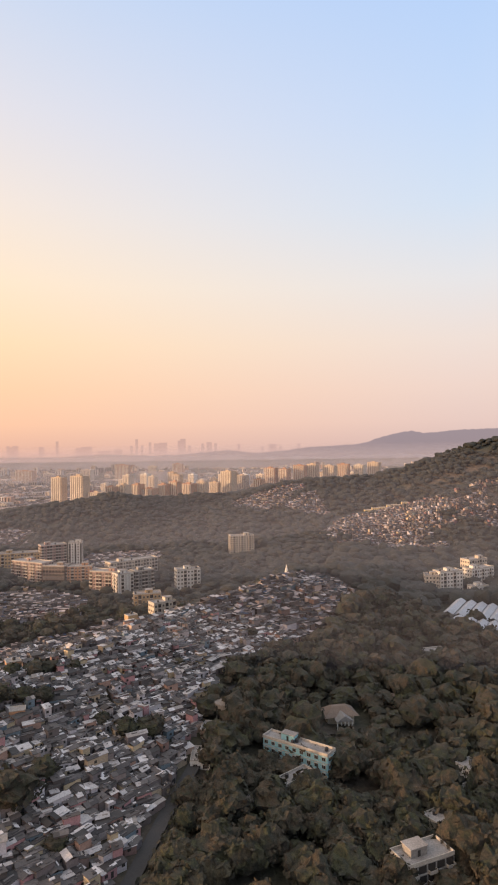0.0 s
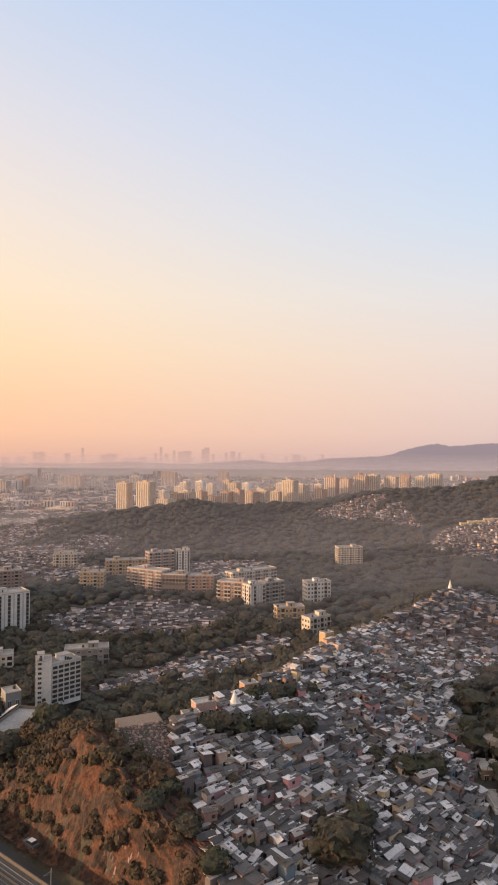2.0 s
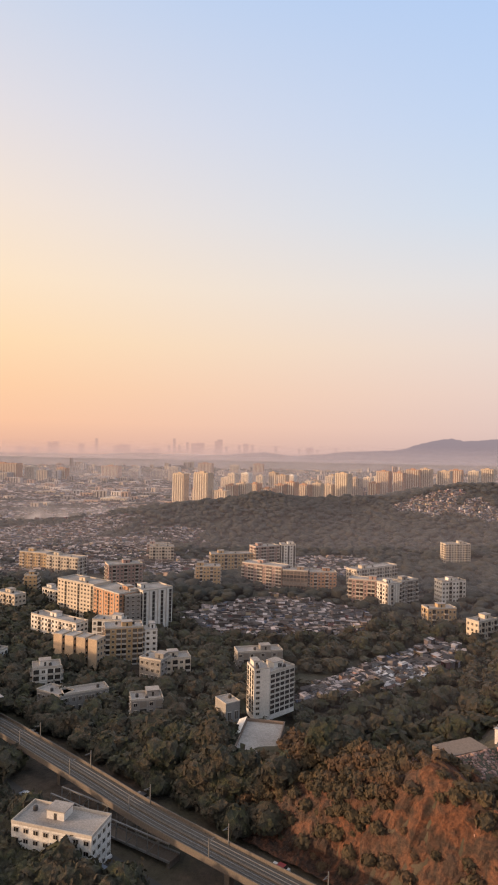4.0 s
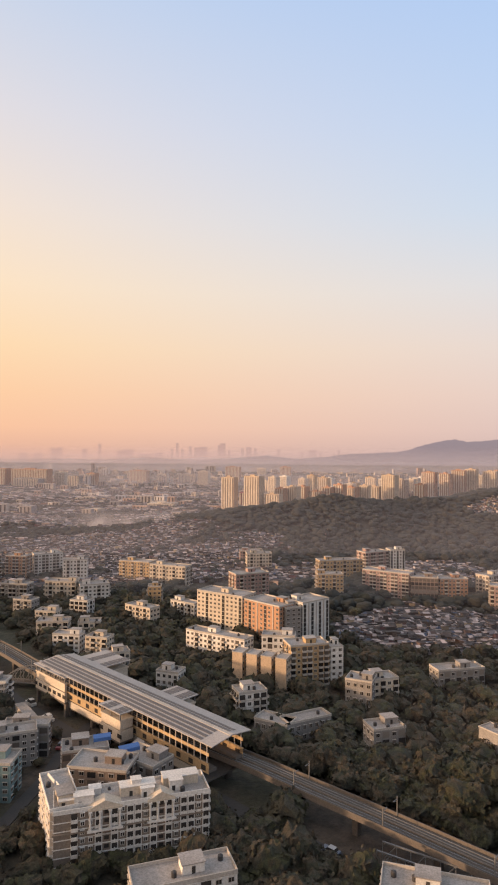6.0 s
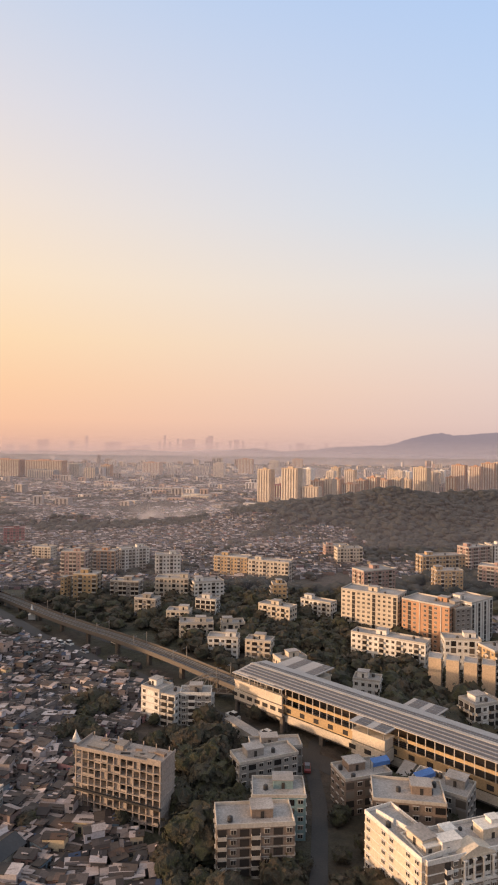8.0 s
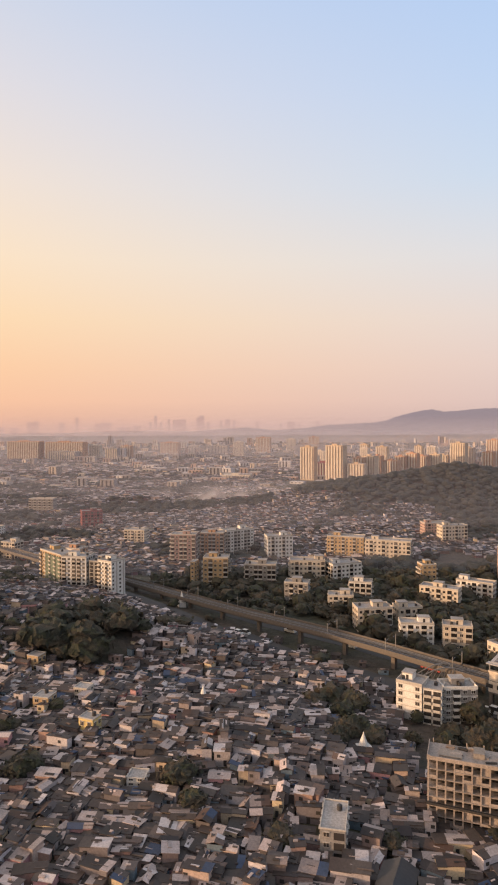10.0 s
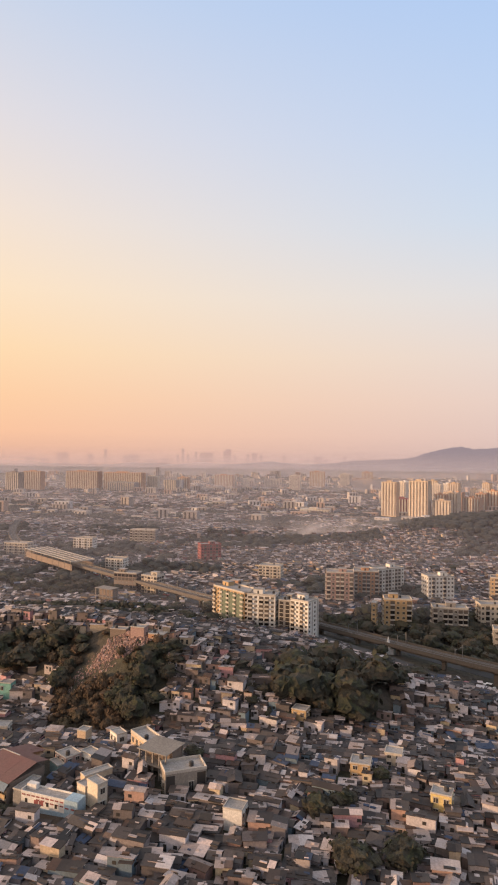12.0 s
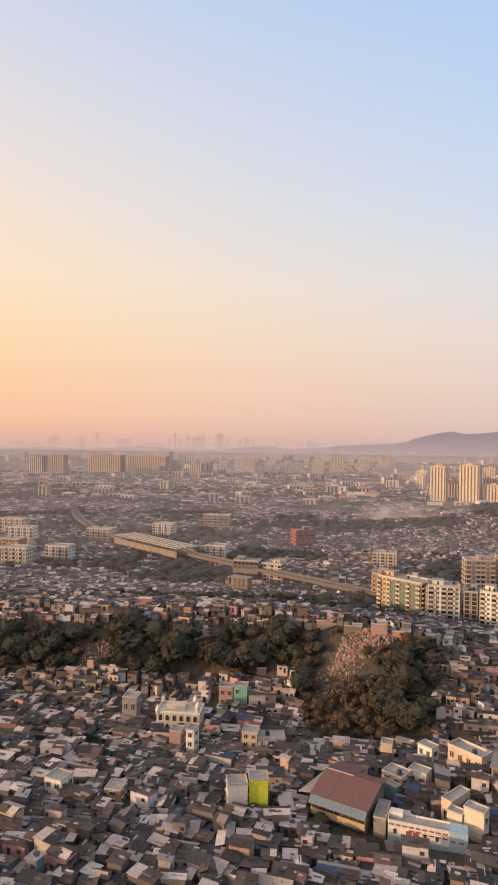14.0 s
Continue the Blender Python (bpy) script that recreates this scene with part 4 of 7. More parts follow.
# across the valley
for p0, p1, d, top, fl, wall, label, front, sides in (
    ((-208, 655), (-172, 634), 15, 21, 7, "pink", "long pinkish block with balconies", "bwb", "wb"),
    ((-171, 632), (-149, 628), 15, 19, 6, "brown", "block under repair with netting", "oo", "o"),
    ((-147, 630), (-123, 632), 13, 18, 6, "orange", "orange-brown block with balconies", "wbw", "wb"),
    ((-240, 708), (-197, 718), 13, 19, 5, "ochre", "long ochre block with bands", "wbw", "wb"),
    ((-195, 715), (-170, 728), 14, 26, 8, "pink", "dull pinkish eight-storey apartment block", "bwb", "wb"),
    ((-168, 728), (-153, 730), 14, 27, 9, "white", "white and grey tower with glazed strips", "gw", "gw"),
    ((-118, 595), (-88, 585), 14, 20, 6, "pink", "dull pink block with balconies", "bwb", "wb"),
    ((-105, 633), (-62, 664), 13, 20, 6, "cream", "stepped cream block with balconies", "bwb", "wb"),
    ((-89, 575), (-76, 583), 13, 20, 6, "white", "grey block with white edges", "fbf", "wb"),
    ((-75, 588), (-59, 598), 13, 20, 6, "grey", "grey block with balconies", "bwb", "wb"),
    ((-249, 635), (-227, 637), 12, 20, 6, "ochre", "small ochre block with balconies", "wbw", "wb"),
    ((-38, 601), (-16, 607), 12, 18, 5, "white", "white five-storey block in the woods", "wwb", "w"),
    ((-69, 531), (-47, 535), 11, 12, 3, "ochre", "ochre block below the ridge", "wbw", "wb"),
    ((-48, 486), (-32, 496), 10, 15, 4, "cream", "low cream block below the ridge", "wb", "w"),
    ((16, 770), (45, 774), 14, 25, 8, "cream", "bright cream tower in the woods", "wbw", "wb"),
    ((188, 566), (200, 564), 14, 15, 4, "cream", "cream school block with long windows", "ww", "w"),
    ((201, 564), (224, 570), 12, 18, 5, "white", "white and cream school block", "wbw", "w"),
    ((236, 578), (262, 590), 12, 17, 5, "white", "white block with balconies", "wbw", "w"),
    ((248, 614), (270, 624), 12, 19, 5, "cream", "pale block on the slope", "wbw", "w"),
    ((224, 548), (240, 552), 8, 8, 2, "white", "low white annexe of the school", "w", "w"),
):
    block(p0, p1, d, top, fl, wall, label, front, sides)

# in the wood
block((18.8, 265.5), (42.6, 246.5), 6.5, 13, 4, "aqua", "pale blue four-storey block with a white roof", "ww", "ww", True, tanks=3)
block((21.5, 229), (37, 241), 6, 10, 3, "grey", "weathered grey flats in the wood", "bo", "wo", True, tanks=2)
block((9, 228), (17, 231), 7, 6, 2, "cream", "small pale house under trees", "w", "w", stair=False)
block((-3, 203), (8, 210), 9, 5, 1, "grey", "shed with a pale sheet roof", "w", "w", stair=False)
block((56, 186), (72, 192), 9, 9, 3, "grey", "grey flats at the edge of the wood", "bo", "wo", True, tanks=2)
block((74, 212), (81, 216), 7, 6, 2, "cream", "small white house under trees", "w", "w", stair=False, group="white houses along a track")
block((88, 232), (95, 236), 7, 7, 2, "white", "small white house under trees", "w", "w", stair=False, group="white houses along a track")
block((98, 244), (105, 248), 7, 7, 2, "white", "small white house under trees", "w", "w", stair=False, group="white houses along a track")
block((128, 383), (142, 386), 9, 6, 2, "grey", "ruined grey house in the wood", "w", "w", stair=False)
block((-10.8, 250), (-3.2, 249.6), 12, 11.6, 1, "white", "low white house with a flat roof beside the lane", "w", "w", stair=False)
block((-7.5, 271), (-0.5, 270), 9, 14.2, 1, "brown", "low brown house beside the lane", "w", "w", stair=False, tanks=0)


def skeleton_block():
    """The unfinished concrete frame: columns, slabs, sills and a few infill walls."""
    w, d, g, floors, fh = 30.4, 9.5, 0.5, 9, 2.6
    turn = -21.0
    BUILT.append((-457.5, 327, math.cos(radians(turn)), math.sin(radians(turn)), w, d))
    ob = thing("unfinished_building", -458, 325.5, g, turn, "unfinished pale concrete frame of nine storeys with bare slabs", "construction")
    xs, ys = [0.2 + i * (w - 0.4) / 13 for i in range(14)], [0.2, d / 2, d - 0.2]
    post = Shape().box(-0.2, -0.25, -2, 0.2, 0.25, floors * fh).mesh("column", ["frame"])
    for x in xs:
        for y in ys[:1] + (ys[1:] if xs.index(x) % 3 == 0 else []):
            part("column", post, ob, pose(x, y, 0))
    rng = random.Random(5)
    for k in range(1, floors + 1):
        part("slab", Shape().box(-0.2, -0.3, k * fh - 0.12, w + 0.2, d + 0.2, k * fh + 0.08).mesh("slab", ["frame"]), ob)
    wide = (w - 0.4) / 13 - 0.4
    sill = Shape().box(0.0, 0, 0, wide, 0.12, 0.8).mesh("sill_wall", ["frame"])
    full = Shape().box(0.0, 0, 0, wide, 0.15, 2.4).mesh("infill_wall", ["frame"])
    lintel = Shape().box(0.0, 0, 1.9, wide, 0.12, 2.5).mesh("lintel", ["frame"])
    for k in range(1, floors):
        for i in range(13):
            draw = rng.random()
            if draw < 0.16:
                part("sill_wall", sill, ob, pose(xs[i] + 0.2, 0.02, k * fh))
            elif draw > 0.93:
                part("infill_wall", full, ob, pose(xs[i] + 0.2, 0.5, k * fh))
            elif draw > 0.82:
                part("lintel", lintel, ob, pose(xs[i] + 0.2, 0.02, k * fh))
    # near-black sheet close behind the front; its colour paints the dim interior
    part("core_wall", Shape().box(0.6, d * 0.3, -1, w - 0.6, d * 0.3 + 0.2, floors * fh - 0.3).mesh("core_wall", ["dark"]), ob)
    part("safety_net", Shape().solid([(-0.4, -1.5, 4 * fh + 0.9), (w + 0.6, -1.5, 4 * fh + 0.2), (w + 0.6, -0.35, 4 * fh + 0.1), (-0.4, -0.35, 4 * fh + 0.8)], [(-0.4, -1.5, 4 * fh + 1.5), (w + 0.6, -1.5, 4 * fh + 0.8), (w + 0.6, -0.35, 4 * fh + 0.5), (-0.4, -0.35, 4 * fh + 1.2)]).mesh("safety_net", ["dark"]), ob, None, "sagging dark safety net")
    part("parapet", Shape().box(w * 0.5, -0.25, floors * fh + 0.08, w * 0.85, -0.05, floors * fh + 0.9).box(w * 0.85, -0.25, floors * fh + 0.08, w + 0.2, -0.05, floors * fh + 1.7).box(-0.2, -0.25, floors * fh + 0.08, 0.6, -0.05, floors * fh + 1.2).mesh("parapet", ["frame"]), ob)
    for i in range(14):
        part("board_stack", Shape().box(0, 0, 0, rng.uniform(0.8, 3.5), rng.uniform(0.4, 1.6), rng.uniform(0.2, 0.8)).mesh("board_stack", [rng.choice(("frame", "brown", "dark"))]), ob, pose(rng.uniform(1, w - 4), rng.uniform(1, d - 2), floors * fh + 0.08, 0, 0, rng.uniform(-20, 20)))
    part("end_wall", Shape().box(w - 0.1, 0.5, fh, w + 0.1, d - 0.5, floors * fh - 0.3).mesh("end_wall", ["frame"]), ob)
    part("end_wall", Shape().box(-0.1, 3.5, fh, 0.1, d - 1.0, floors * fh - 0.3).mesh("end_wall", ["frame"]), ob)
    top = floors * fh + 0.08
    part("parapet", Shape().box(-0.2, -0.3, top, w + 0.2, -0.1, top + 0.9).box(-0.2, -0.1, top, 0, d, top + 0.9).box(w, -0.1, top, w + 0.2, d, top + 0.9).mesh("parapet", ["frame"]), ob)
    part("floor_debris", Shape().box(3, 2, top, 9, 6, top + 0.5).box(12, 4, top, 15, 8, top + 1.4).box(20, 2, top, 26, 5, top + 0.4).mesh("floor_debris", ["concrete"]), ob)
    for i in range(7):
        part("starter_column", cached("starter", lambda: Shape().box(-0.15, -0.15, 0, 0.15, 0.15, 1.6).mesh("starter_column", ["frame"])), ob, pose(1 + i * 4.6, d - 0.5, top))


skeleton_block()


def frame_house(x, y, turn, w, d, h, label, wall="concrete"):
    """A small open concrete frame with a flat slab."""
    c, s = math.cos(radians(turn)), math.sin(radians(turn))
    BUILT.append((x, y, c, s, w, d))
    ob = thing("unfinished_house", x, y, float(ground_z(x, y)), turn, label, "construction")
    for i in range(5):
        for j in (0.3, d - 0.3):
            part("column", cached(("fh", h), lambda: Shape().box(-0.22, -0.22, -1, 0.22, 0.22, h).mesh("column", [wall])), ob, pose(0.3 + i * (w - 0.6) / 4, j, 0))
    for z in (h / 2, h):
        part("slab", Shape().box(-0.4, -0.5, z - 0.25, w + 0.4, d + 0.4, z).mesh("slab", [wall]), ob)
    part("wall", Shape().box(0.4, d * 0.4, 0, w - 0.4, d - 0.4, h - 0.3).mesh("wall", ["brown"]), ob)
    return ob


frame_house(-657.2, 389.2, -27, 11, 10, 8.6, "open concrete frame of two storeys among shacks")
block((-646.6, 377.8), (-634.3, 382.4), 8.0, 15.4, 1, "concrete", "unfinished grey terrace wing beside the concrete frame", "o.w", "w", name="house", category="house", stair=False, tanks=1)
frame_house(-744, 664, -30, 15, 9, 12, "brick frame house among shacks")

# walk-up flats on the plain beyond the line
for x, y, w, top, wall in ((-945, 748, 26, 17, "cream"), (-912, 772, 22, 15, "white"), (-968, 800, 24, 16, "orange"), (-985, 866, 30, 18, "white"), (-905, 885, 28, 15, "cream"), (-1015, 925, 30, 19, "cream"), (-842, 935, 24, 15, "white"), (-770, 800, 18, 13, "white"), (-620, 770, 20, 14, "cream"), (-790, 1010, 34, 17, "grey")):
    block((x, y), (x + w, y - 5), 13, top, 5, wall, "pale walk-up flats among trees on the plain", "bw", "w", stair=False, group="walk-up flats on the plain")

# ---- railway ----
DECK = 9.2


def along(line, step):
    """Points every step metres along a line, each with its direction in degrees."""
    out, rest = [], 0.0
    for (ax, ay), (bx, by) in zip(line, line[1:]):
        far = math.hypot(bx - ax, by - ay)
        d = rest
        while d < far:
            out.append((ax + (bx - ax) * d / far, ay + (by - ay) * d / far, math.degrees(math.atan2(by - ay, bx - ax))))
            d += step
        rest = d - far
    return out


def smooth(line, rounds=3):
    """Rounds the corners of a line."""
    for _ in range(rounds):
        fine = [line[0]]
        for (ax, ay), (bx, by) in zip(line, line[1:]):
            fine += [(0.75 * ax + 0.25 * bx, 0.75 * ay + 0.25 * by), (0.25 * ax + 0.75 * bx, 0.25 * ay + 0.75 * by)]
        line = fine + [line[-1]]
    return line


def viaduct():
    line = smooth(RAIL)
    pts = along(line, 7.0)
    ob = thing("railway_viaduct", 0, 0, 0, 0, "concrete metro viaduct with two tracks and low parapets", "viaduct", "", "structure")
    sides = []
    for x, y, a in pts:
        c, s = math.cos(radians(a)), math.sin(radians(a))
        sides.append([(x - s * v, y + c * v) for v in (-4.9, -4.6, 4.6, 4.9, -3.0, 3.0)])

    def run(va, vb, z0, z1, mat, name, label=""):
        shape = Shape()
        for i in range(len(pts) - 1):
            ring = []
            for k in (i, i + 1):
                x, y, a = pts[k]
                s, c = math.sin(radians(a)), math.cos(radians(a))
                ring.append([(x - s * v, y + c * v) for v in (va, vb)])
            loop = [ring[0][0], ring[1][0], ring[1][1], ring[0][1]]
            shape.solid([(x, y, z0) for x, y in loop], [(x, y, z1) for x, y in loop])
        part(name, shape.mesh(name, [mat]), ob, None, label)

    run(-4.6, 4.6, DECK - 0.7, DECK, "viaduct", "deck")
    run(-2.6, 2.6, DECK - 2.3, DECK - 0.7, "viaduct", "girder")
    run(-4.9, -4.6, DECK - 0.9, DECK + 1.15, "viaduct", "parapet")
    run(4.6, 4.9, DECK - 0.9, DECK + 1.15, "viaduct", "parapet")
    for v in (-2.2, 2.2):
        run(v - 1.4, v + 1.4, DECK, DECK + 0.25, "track", "track_bed", "dark ballast and sleepers")
        for r in (-0.72, 0.72):
            run(v + r - 0.09, v + r + 0.09, DECK + 0.25, DECK + 0.42, "steel", "rail")
    run(-0.35, 0.35, DECK, DECK + 0.5, "viaduct", "cable_trough")
    shaft = Shape().box(-1.0, -1.1, -2, 1.0, 1.1, DECK - 3.2).solid([(-1.0, -1.1, DECK - 3.2), (1.0, -1.1, DECK - 3.2), (1.0, 1.1, DECK - 3.2), (-1.0, 1.1, DECK - 3.2)], [(-1.2, -3.0, DECK - 2.3), (1.2, -3.0, DECK - 2.3), (1.2, 3.0, DECK - 2.3), (-1.2, 3.0, DECK - 2.3)]).mesh("pier", ["viaduct"])
    for x, y, a in along(line, 28.0):
        part("pier", shaft, ob, pose(x, y, 0, 0, 0, a))
    mast = Shape().box(-0.13, -0.13, 0, 0.13, 0.13, 6.5).box(-0.07, -0.1, 5.6, 0.07, 2.6, 5.75).beam((0, 0, 4.9), (0, 2.4, 5.6), 0.1).mesh("catenary_mast", ["steel"])
    for i, (x, y, a) in enumerate(along(line, 34.0)):
        if math.hypot(x + 357, y - 372) < 66:
            continue
        for v, t in ((4.45, 180), (-4.45, 0)):
            s, c = math.sin(radians(a)), math.cos(radians(a))
            part("catenary_mast", mast, ob, pose(x - s * v, y + c * v, DECK, 0, 0, a + t))


viaduct()


def station(x, y, turn, long, wings, label, near=True):
    """An elevated station: platforms, side walls, wings, columns and a long low roof with panels. Local x runs along the line, y to the south-west."""
    ob = thing("metro_station", x, y, 0, turn, label, "station")
    BUILT.append((x, y, math.cos(radians(turn)), math.sin(radians(turn)), long, 1))
    roof = Shape()
    eave, ridge = 20.2, 21.4
    for a, b in ((-3, long + 1),):
        roof.solid([(a, -10, eave - 0.3), (b, -10, eave - 0.3), (b, 0, ridge - 0.3), (a, 0, ridge - 0.3)], [(a, -10, eave), (b, -10, eave), (b, 0, ridge), (a, 0, ridge)])
        roof.solid([(a, 0, ridge - 0.3), (b, 0, ridge - 0.3), (b, 10, eave - 0.3), (a, 10, eave - 0.3)], [(a, 0, ridge), (b, 0, ridge), (b, 10, eave), (a, 10, eave)])
    part("roof", roof.mesh("roof", ["roofsheet"]), ob, None, "grey sheet roof")
    part("ridge_cap", Shape().box(-3, -0.9, ridge - 0.1, long + 1, 0.9, ridge + 0.1).mesh("ridge_cap", ["trim"]), ob, None, "pale strip along the ridge")
    panel = Shape().solid([(0, 0, 0), (3.77, 0, 0), (3.77, 1.3, -0.15), (0, 1.3, -0.15)], [(0, 0, 0.12), (3.77, 0, 0.12), (3.77, 1.3, -0.03), (0, 1.3, -0.03)]).mesh("roof_panel", ["solar"])
    mirror = Shape().solid([(0, -1.3, -0.15), (3.77, -1.3, -0.15), (3.77, 0, 0), (0, 0, 0)], [(0, -1.3, -0.03), (3.77, -1.3, -0.03), (3.77, 0, 0.12), (0, 0, 0.12)]).mesh("roof_panel", ["solar"])
    for row in range(4):
        d = 1.2 + row * 2.2
        for i in range(int(long / 3.8)):
            z = ridge - (ridge - eave) * d / 10 + 0.03
            if 3 < i * 3.8:
                part("roof_panel", panel, ob, pose(i * 3.8, d, z))
            if row < 2:
                part("roof_panel", mirror, ob, pose(i * 3.8, -d, z))
    for a, b, v0, v1 in wings:
        y0, y1 = min(v0, v1), max(v0, v1)
        part("wing_roof", Shape().box(a, y0, 19.6, b, y1, 19.95).mesh("wing_roof", ["roofsheet"]), ob)
        for k in range(2):
            for j in range(int(abs(v1 - v0) / 2.6)):
                part("roof_panel", cached("wing_panel", lambda: Shape().box(0, 0, 0, 4.6, 2.1, 0.1).mesh("roof_panel", ["solar"])), ob, pose(a + 0.8 + k * (b - a) / 2, y0 + 0.4 + j * 2.5, 19.97))
        inner = 0.8
        part("wing_floor", Shape().box(a + inner, y0 + inner, 7.6, b - inner, y1 - inner, 8.3).mesh("wing_floor", ["viaduct"]), ob)
        part("wing_wall", Shape().box(a + inner, y0 + inner, 8.3, b - inner, y1 - inner, 12.6).box(a + inner + 0.2, y0 + inner + 0.2, 13.0, b - inner - 0.2, y1 - inner - 0.2, 16.2).box(a + inner - 0.1, y0 + inner - 0.1, 16.2, b - inner + 0.1, y1 - inner + 0.1, 16.9).mesh("wing_wall", ["cream"]), ob, None, "cream panelled side block")
        out = y1 if abs(y1) > abs(y0) else y0
        sgn = 1 if out > 0 else -1
        for k in range(max(2, int((b - a) / 4))):
            xk = a + 1.2 + k * (b - a - 2.4) / (max(2, int((b - a) / 4)) - 1)
            part("post", cached(("wing_post"), lambda: Shape().box(-0.2, -0.2, 16.2, 0.2, 0.2, 19.7).mesh("post", ["steel"])), ob, pose(xk, out - sgn * 1.0, 0))
            part("window", cached("wing_window", lambda: Shape().box(-1.4, -0.08, 0, 1.4, 0.08, 1.6).mesh("window", ["glass"])), ob, pose(xk, out - sgn * 0.75, 9.9))
        for xk in (a + 1.5, b - 1.5):
            part("pier", cached("wing_pier", lambda: Shape().box(-0.8, -0.8, -2, 0.8, 0.8, 7.7).mesh("pier", ["viaduct"])), ob, pose(xk, out - sgn * 2.2, 0))
    for sgn in (1, -1):
        part("platform", Shape().box(0, min(sgn * 4.9, sgn * 8.6), DECK + 0.2, long, max(sgn * 4.9, sgn * 8.6), DECK + 1.4).mesh("platform", ["viaduct"]), ob)
        part("concourse_wall", Shape().box(4, sgn * 8.3 - 0.15, 5.6, long - 4, sgn * 8.3 + 0.15, 8.6).mesh("concourse_wall", ["cream"]), ob)
        part("side_wall", Shape().box(0, sgn * 8.6 - 0.15, DECK, long, sgn * 8.6 + 0.15, 12.4).box(0, sgn * 8.7 - 0.3, 12.3, long, sgn * 8.7 + 0.3, 12.9).box(0, sgn * 8.6 - 0.12, 15.4, long, sgn * 8.6 + 0.12, 16.6).mesh("side_wall", ["ochre"]), ob, None, "ochre side wall")
        for i in range(int(long / 3.5)):
            part("post", cached("st_post", lambda: Shape().box(-0.14, -0.14, 12.9, 0.14, 0.14, 20.3).mesh("post", ["trim"])), ob, pose(1 + i * 3.5, sgn * 8.6, 0))
            if i % 2 == 0:
                part("window", cached("st_window", lambda: Shape().box(-1.2, -0.22, 9.9, 1.2, 0.22, 11.7).mesh("window", ["glass"])), ob, pose(2.7 + i * 3.5, sgn * 8.6, 0))
        for i in range(int(long / 18)):
            part("pier", cached("st_pier", lambda: Shape().box(-0.9, -1.0, -2, 0.9, 1.0, 5.8).box(-0.6, -1.6, 5.0, 0.6, 1.6, 5.8).mesh("pier", ["viaduct"])), ob, pose(6 + i * 18, sgn * 6.8, 0))
    part("concourse_floor", Shape().box(2, -8.2, 4.9, long - 2, 8.2, 5.6).mesh("concourse_floor", ["viaduct"]), ob)
    return ob


U = math.degrees(math.atan2(0.688, -0.726))
station(-312, 328, U, 122, [(95, 124, 8.7, 11.6), (43.5, 59, 8.7, 16.6), (37.5, 52, -8.7, -19.3), (95, 117, -8.7, -25)], "elevated metro station with a long grey panelled roof and ochre walls")
stairs = thing("station_stairs", -345, 344, 0, U, "covered grey stairs down from the metro station", "stairs")
part("flight", Shape().solid([(0, 0, 0), (4, 0, 0), (4, 16, 0), (0, 16, 0)], [(0, 0, 7.5), (4, 0, 7.5), (4, 16, 0.6), (0, 16, 0.6)]).mesh("flight", ["viaduct"]), stairs)
part("canopy", Shape().solid([(-0.3, -0.3, 10.2), (4.3, -0.3, 10.2), (4.3, 16, 3.4), (-0.3, 16, 3.4)], [(-0.3, -0.3, 10.5), (4.3, -0.3, 10.5), (4.3, 16, 3.7), (-0.3, 16, 3.7)]).mesh("canopy", ["roofsheet"]), stairs)


def ribbed_station():
    """The farther station, an open pale frame over the tracks."""
    ob = thing("metro_station", -786, 778, 0, math.degrees(math.atan2(84, -78)), "distant metro station with a pale ribbed roof", "station")
    for i in range(17):
        part("roof_rib", cached("rib", lambda: Shape().box(0, -12, 14.0, 1.2, 12, 14.6).mesh("roof_rib", ["trim"])), ob, pose(i * 6.6, 0, 0))
    for v in (-12, -6, 0, 6, 12):
        part("roof_beam", cached("rbeam", lambda: Shape().box(0, -0.5, 14.5, 107, 0.5, 14.9).mesh("roof_beam", ["trim"])), ob, pose(0, v, 0))
    for v in (-11, 11):
        part("side_wall", cached("rwall", lambda: Shape().box(0, -0.3, 6, 107, 0.3, 11.5).mesh("side_wall", ["brown"])), ob, pose(0, v, 0))
        for i in range(9):
            part("post", cached("rpost", lambda: Shape().box(-0.4, -0.4, -1, 0.4, 0.4, 14).mesh("post", ["viaduct"])), ob, pose(2 + i * 12.9, v, 0))


ribbed_station()


def truss(name, a, b, tall, wide, base, label, arch=False):
    """A steel bridge with two braced sides, flat or arched."""
    far = math.hypot(b[0] - a[0], b[1] - a[1])
    ob = thing(name, a[0], a[1], base, math.degrees(math.atan2(b[1] - a[1], b[0] - a[0])), label, "bridge")
    k = int(far / 4)
    rise = lambda i: tall * (math.sin(math.pi * i / k) * 0.9 + 0.1 if arch else 1.0)
    for v in (0, wide):
        for i in range(k):
            x0, x1 = i * far / k, (i + 1) * far / k
            part("top_chord", Shape().beam((x0, v, rise(i)), (x1, v, rise(i + 1)), 0.4).mesh("top_chord", ["steel"]), ob)
            part("brace", Shape().beam((x0, v, 0.0), (x1, v, rise(i + 1)) if i % 2 == 0 or arch else (x1, v, 0.0), 0.25).beam((x0, v, rise(i)), (x0, v, 0), 0.25).mesh("brace", ["steel"]), ob)
        part("bottom_chord", Shape().box(0, v - 0.25, -0.3, far, v + 0.25, 0.3).mesh("bottom_chord", ["steel"]), ob)
    part("walkway", Shape().box(0, 0, -0.35, far, wide, -0.1).mesh("walkway", ["viaduct"]), ob)
    for x in (0.5, far - 0.5):
        part("support", Shape().box(x - 0.5, 0, -base - 2, x + 0.5, wide, -0.3).mesh("support", ["viaduct"]), ob)


truss("truss_bridge", (-266, 281), (-222, 255), 5.5, 5.0, 3.0, "grey steel truss bridge below the viaduct")
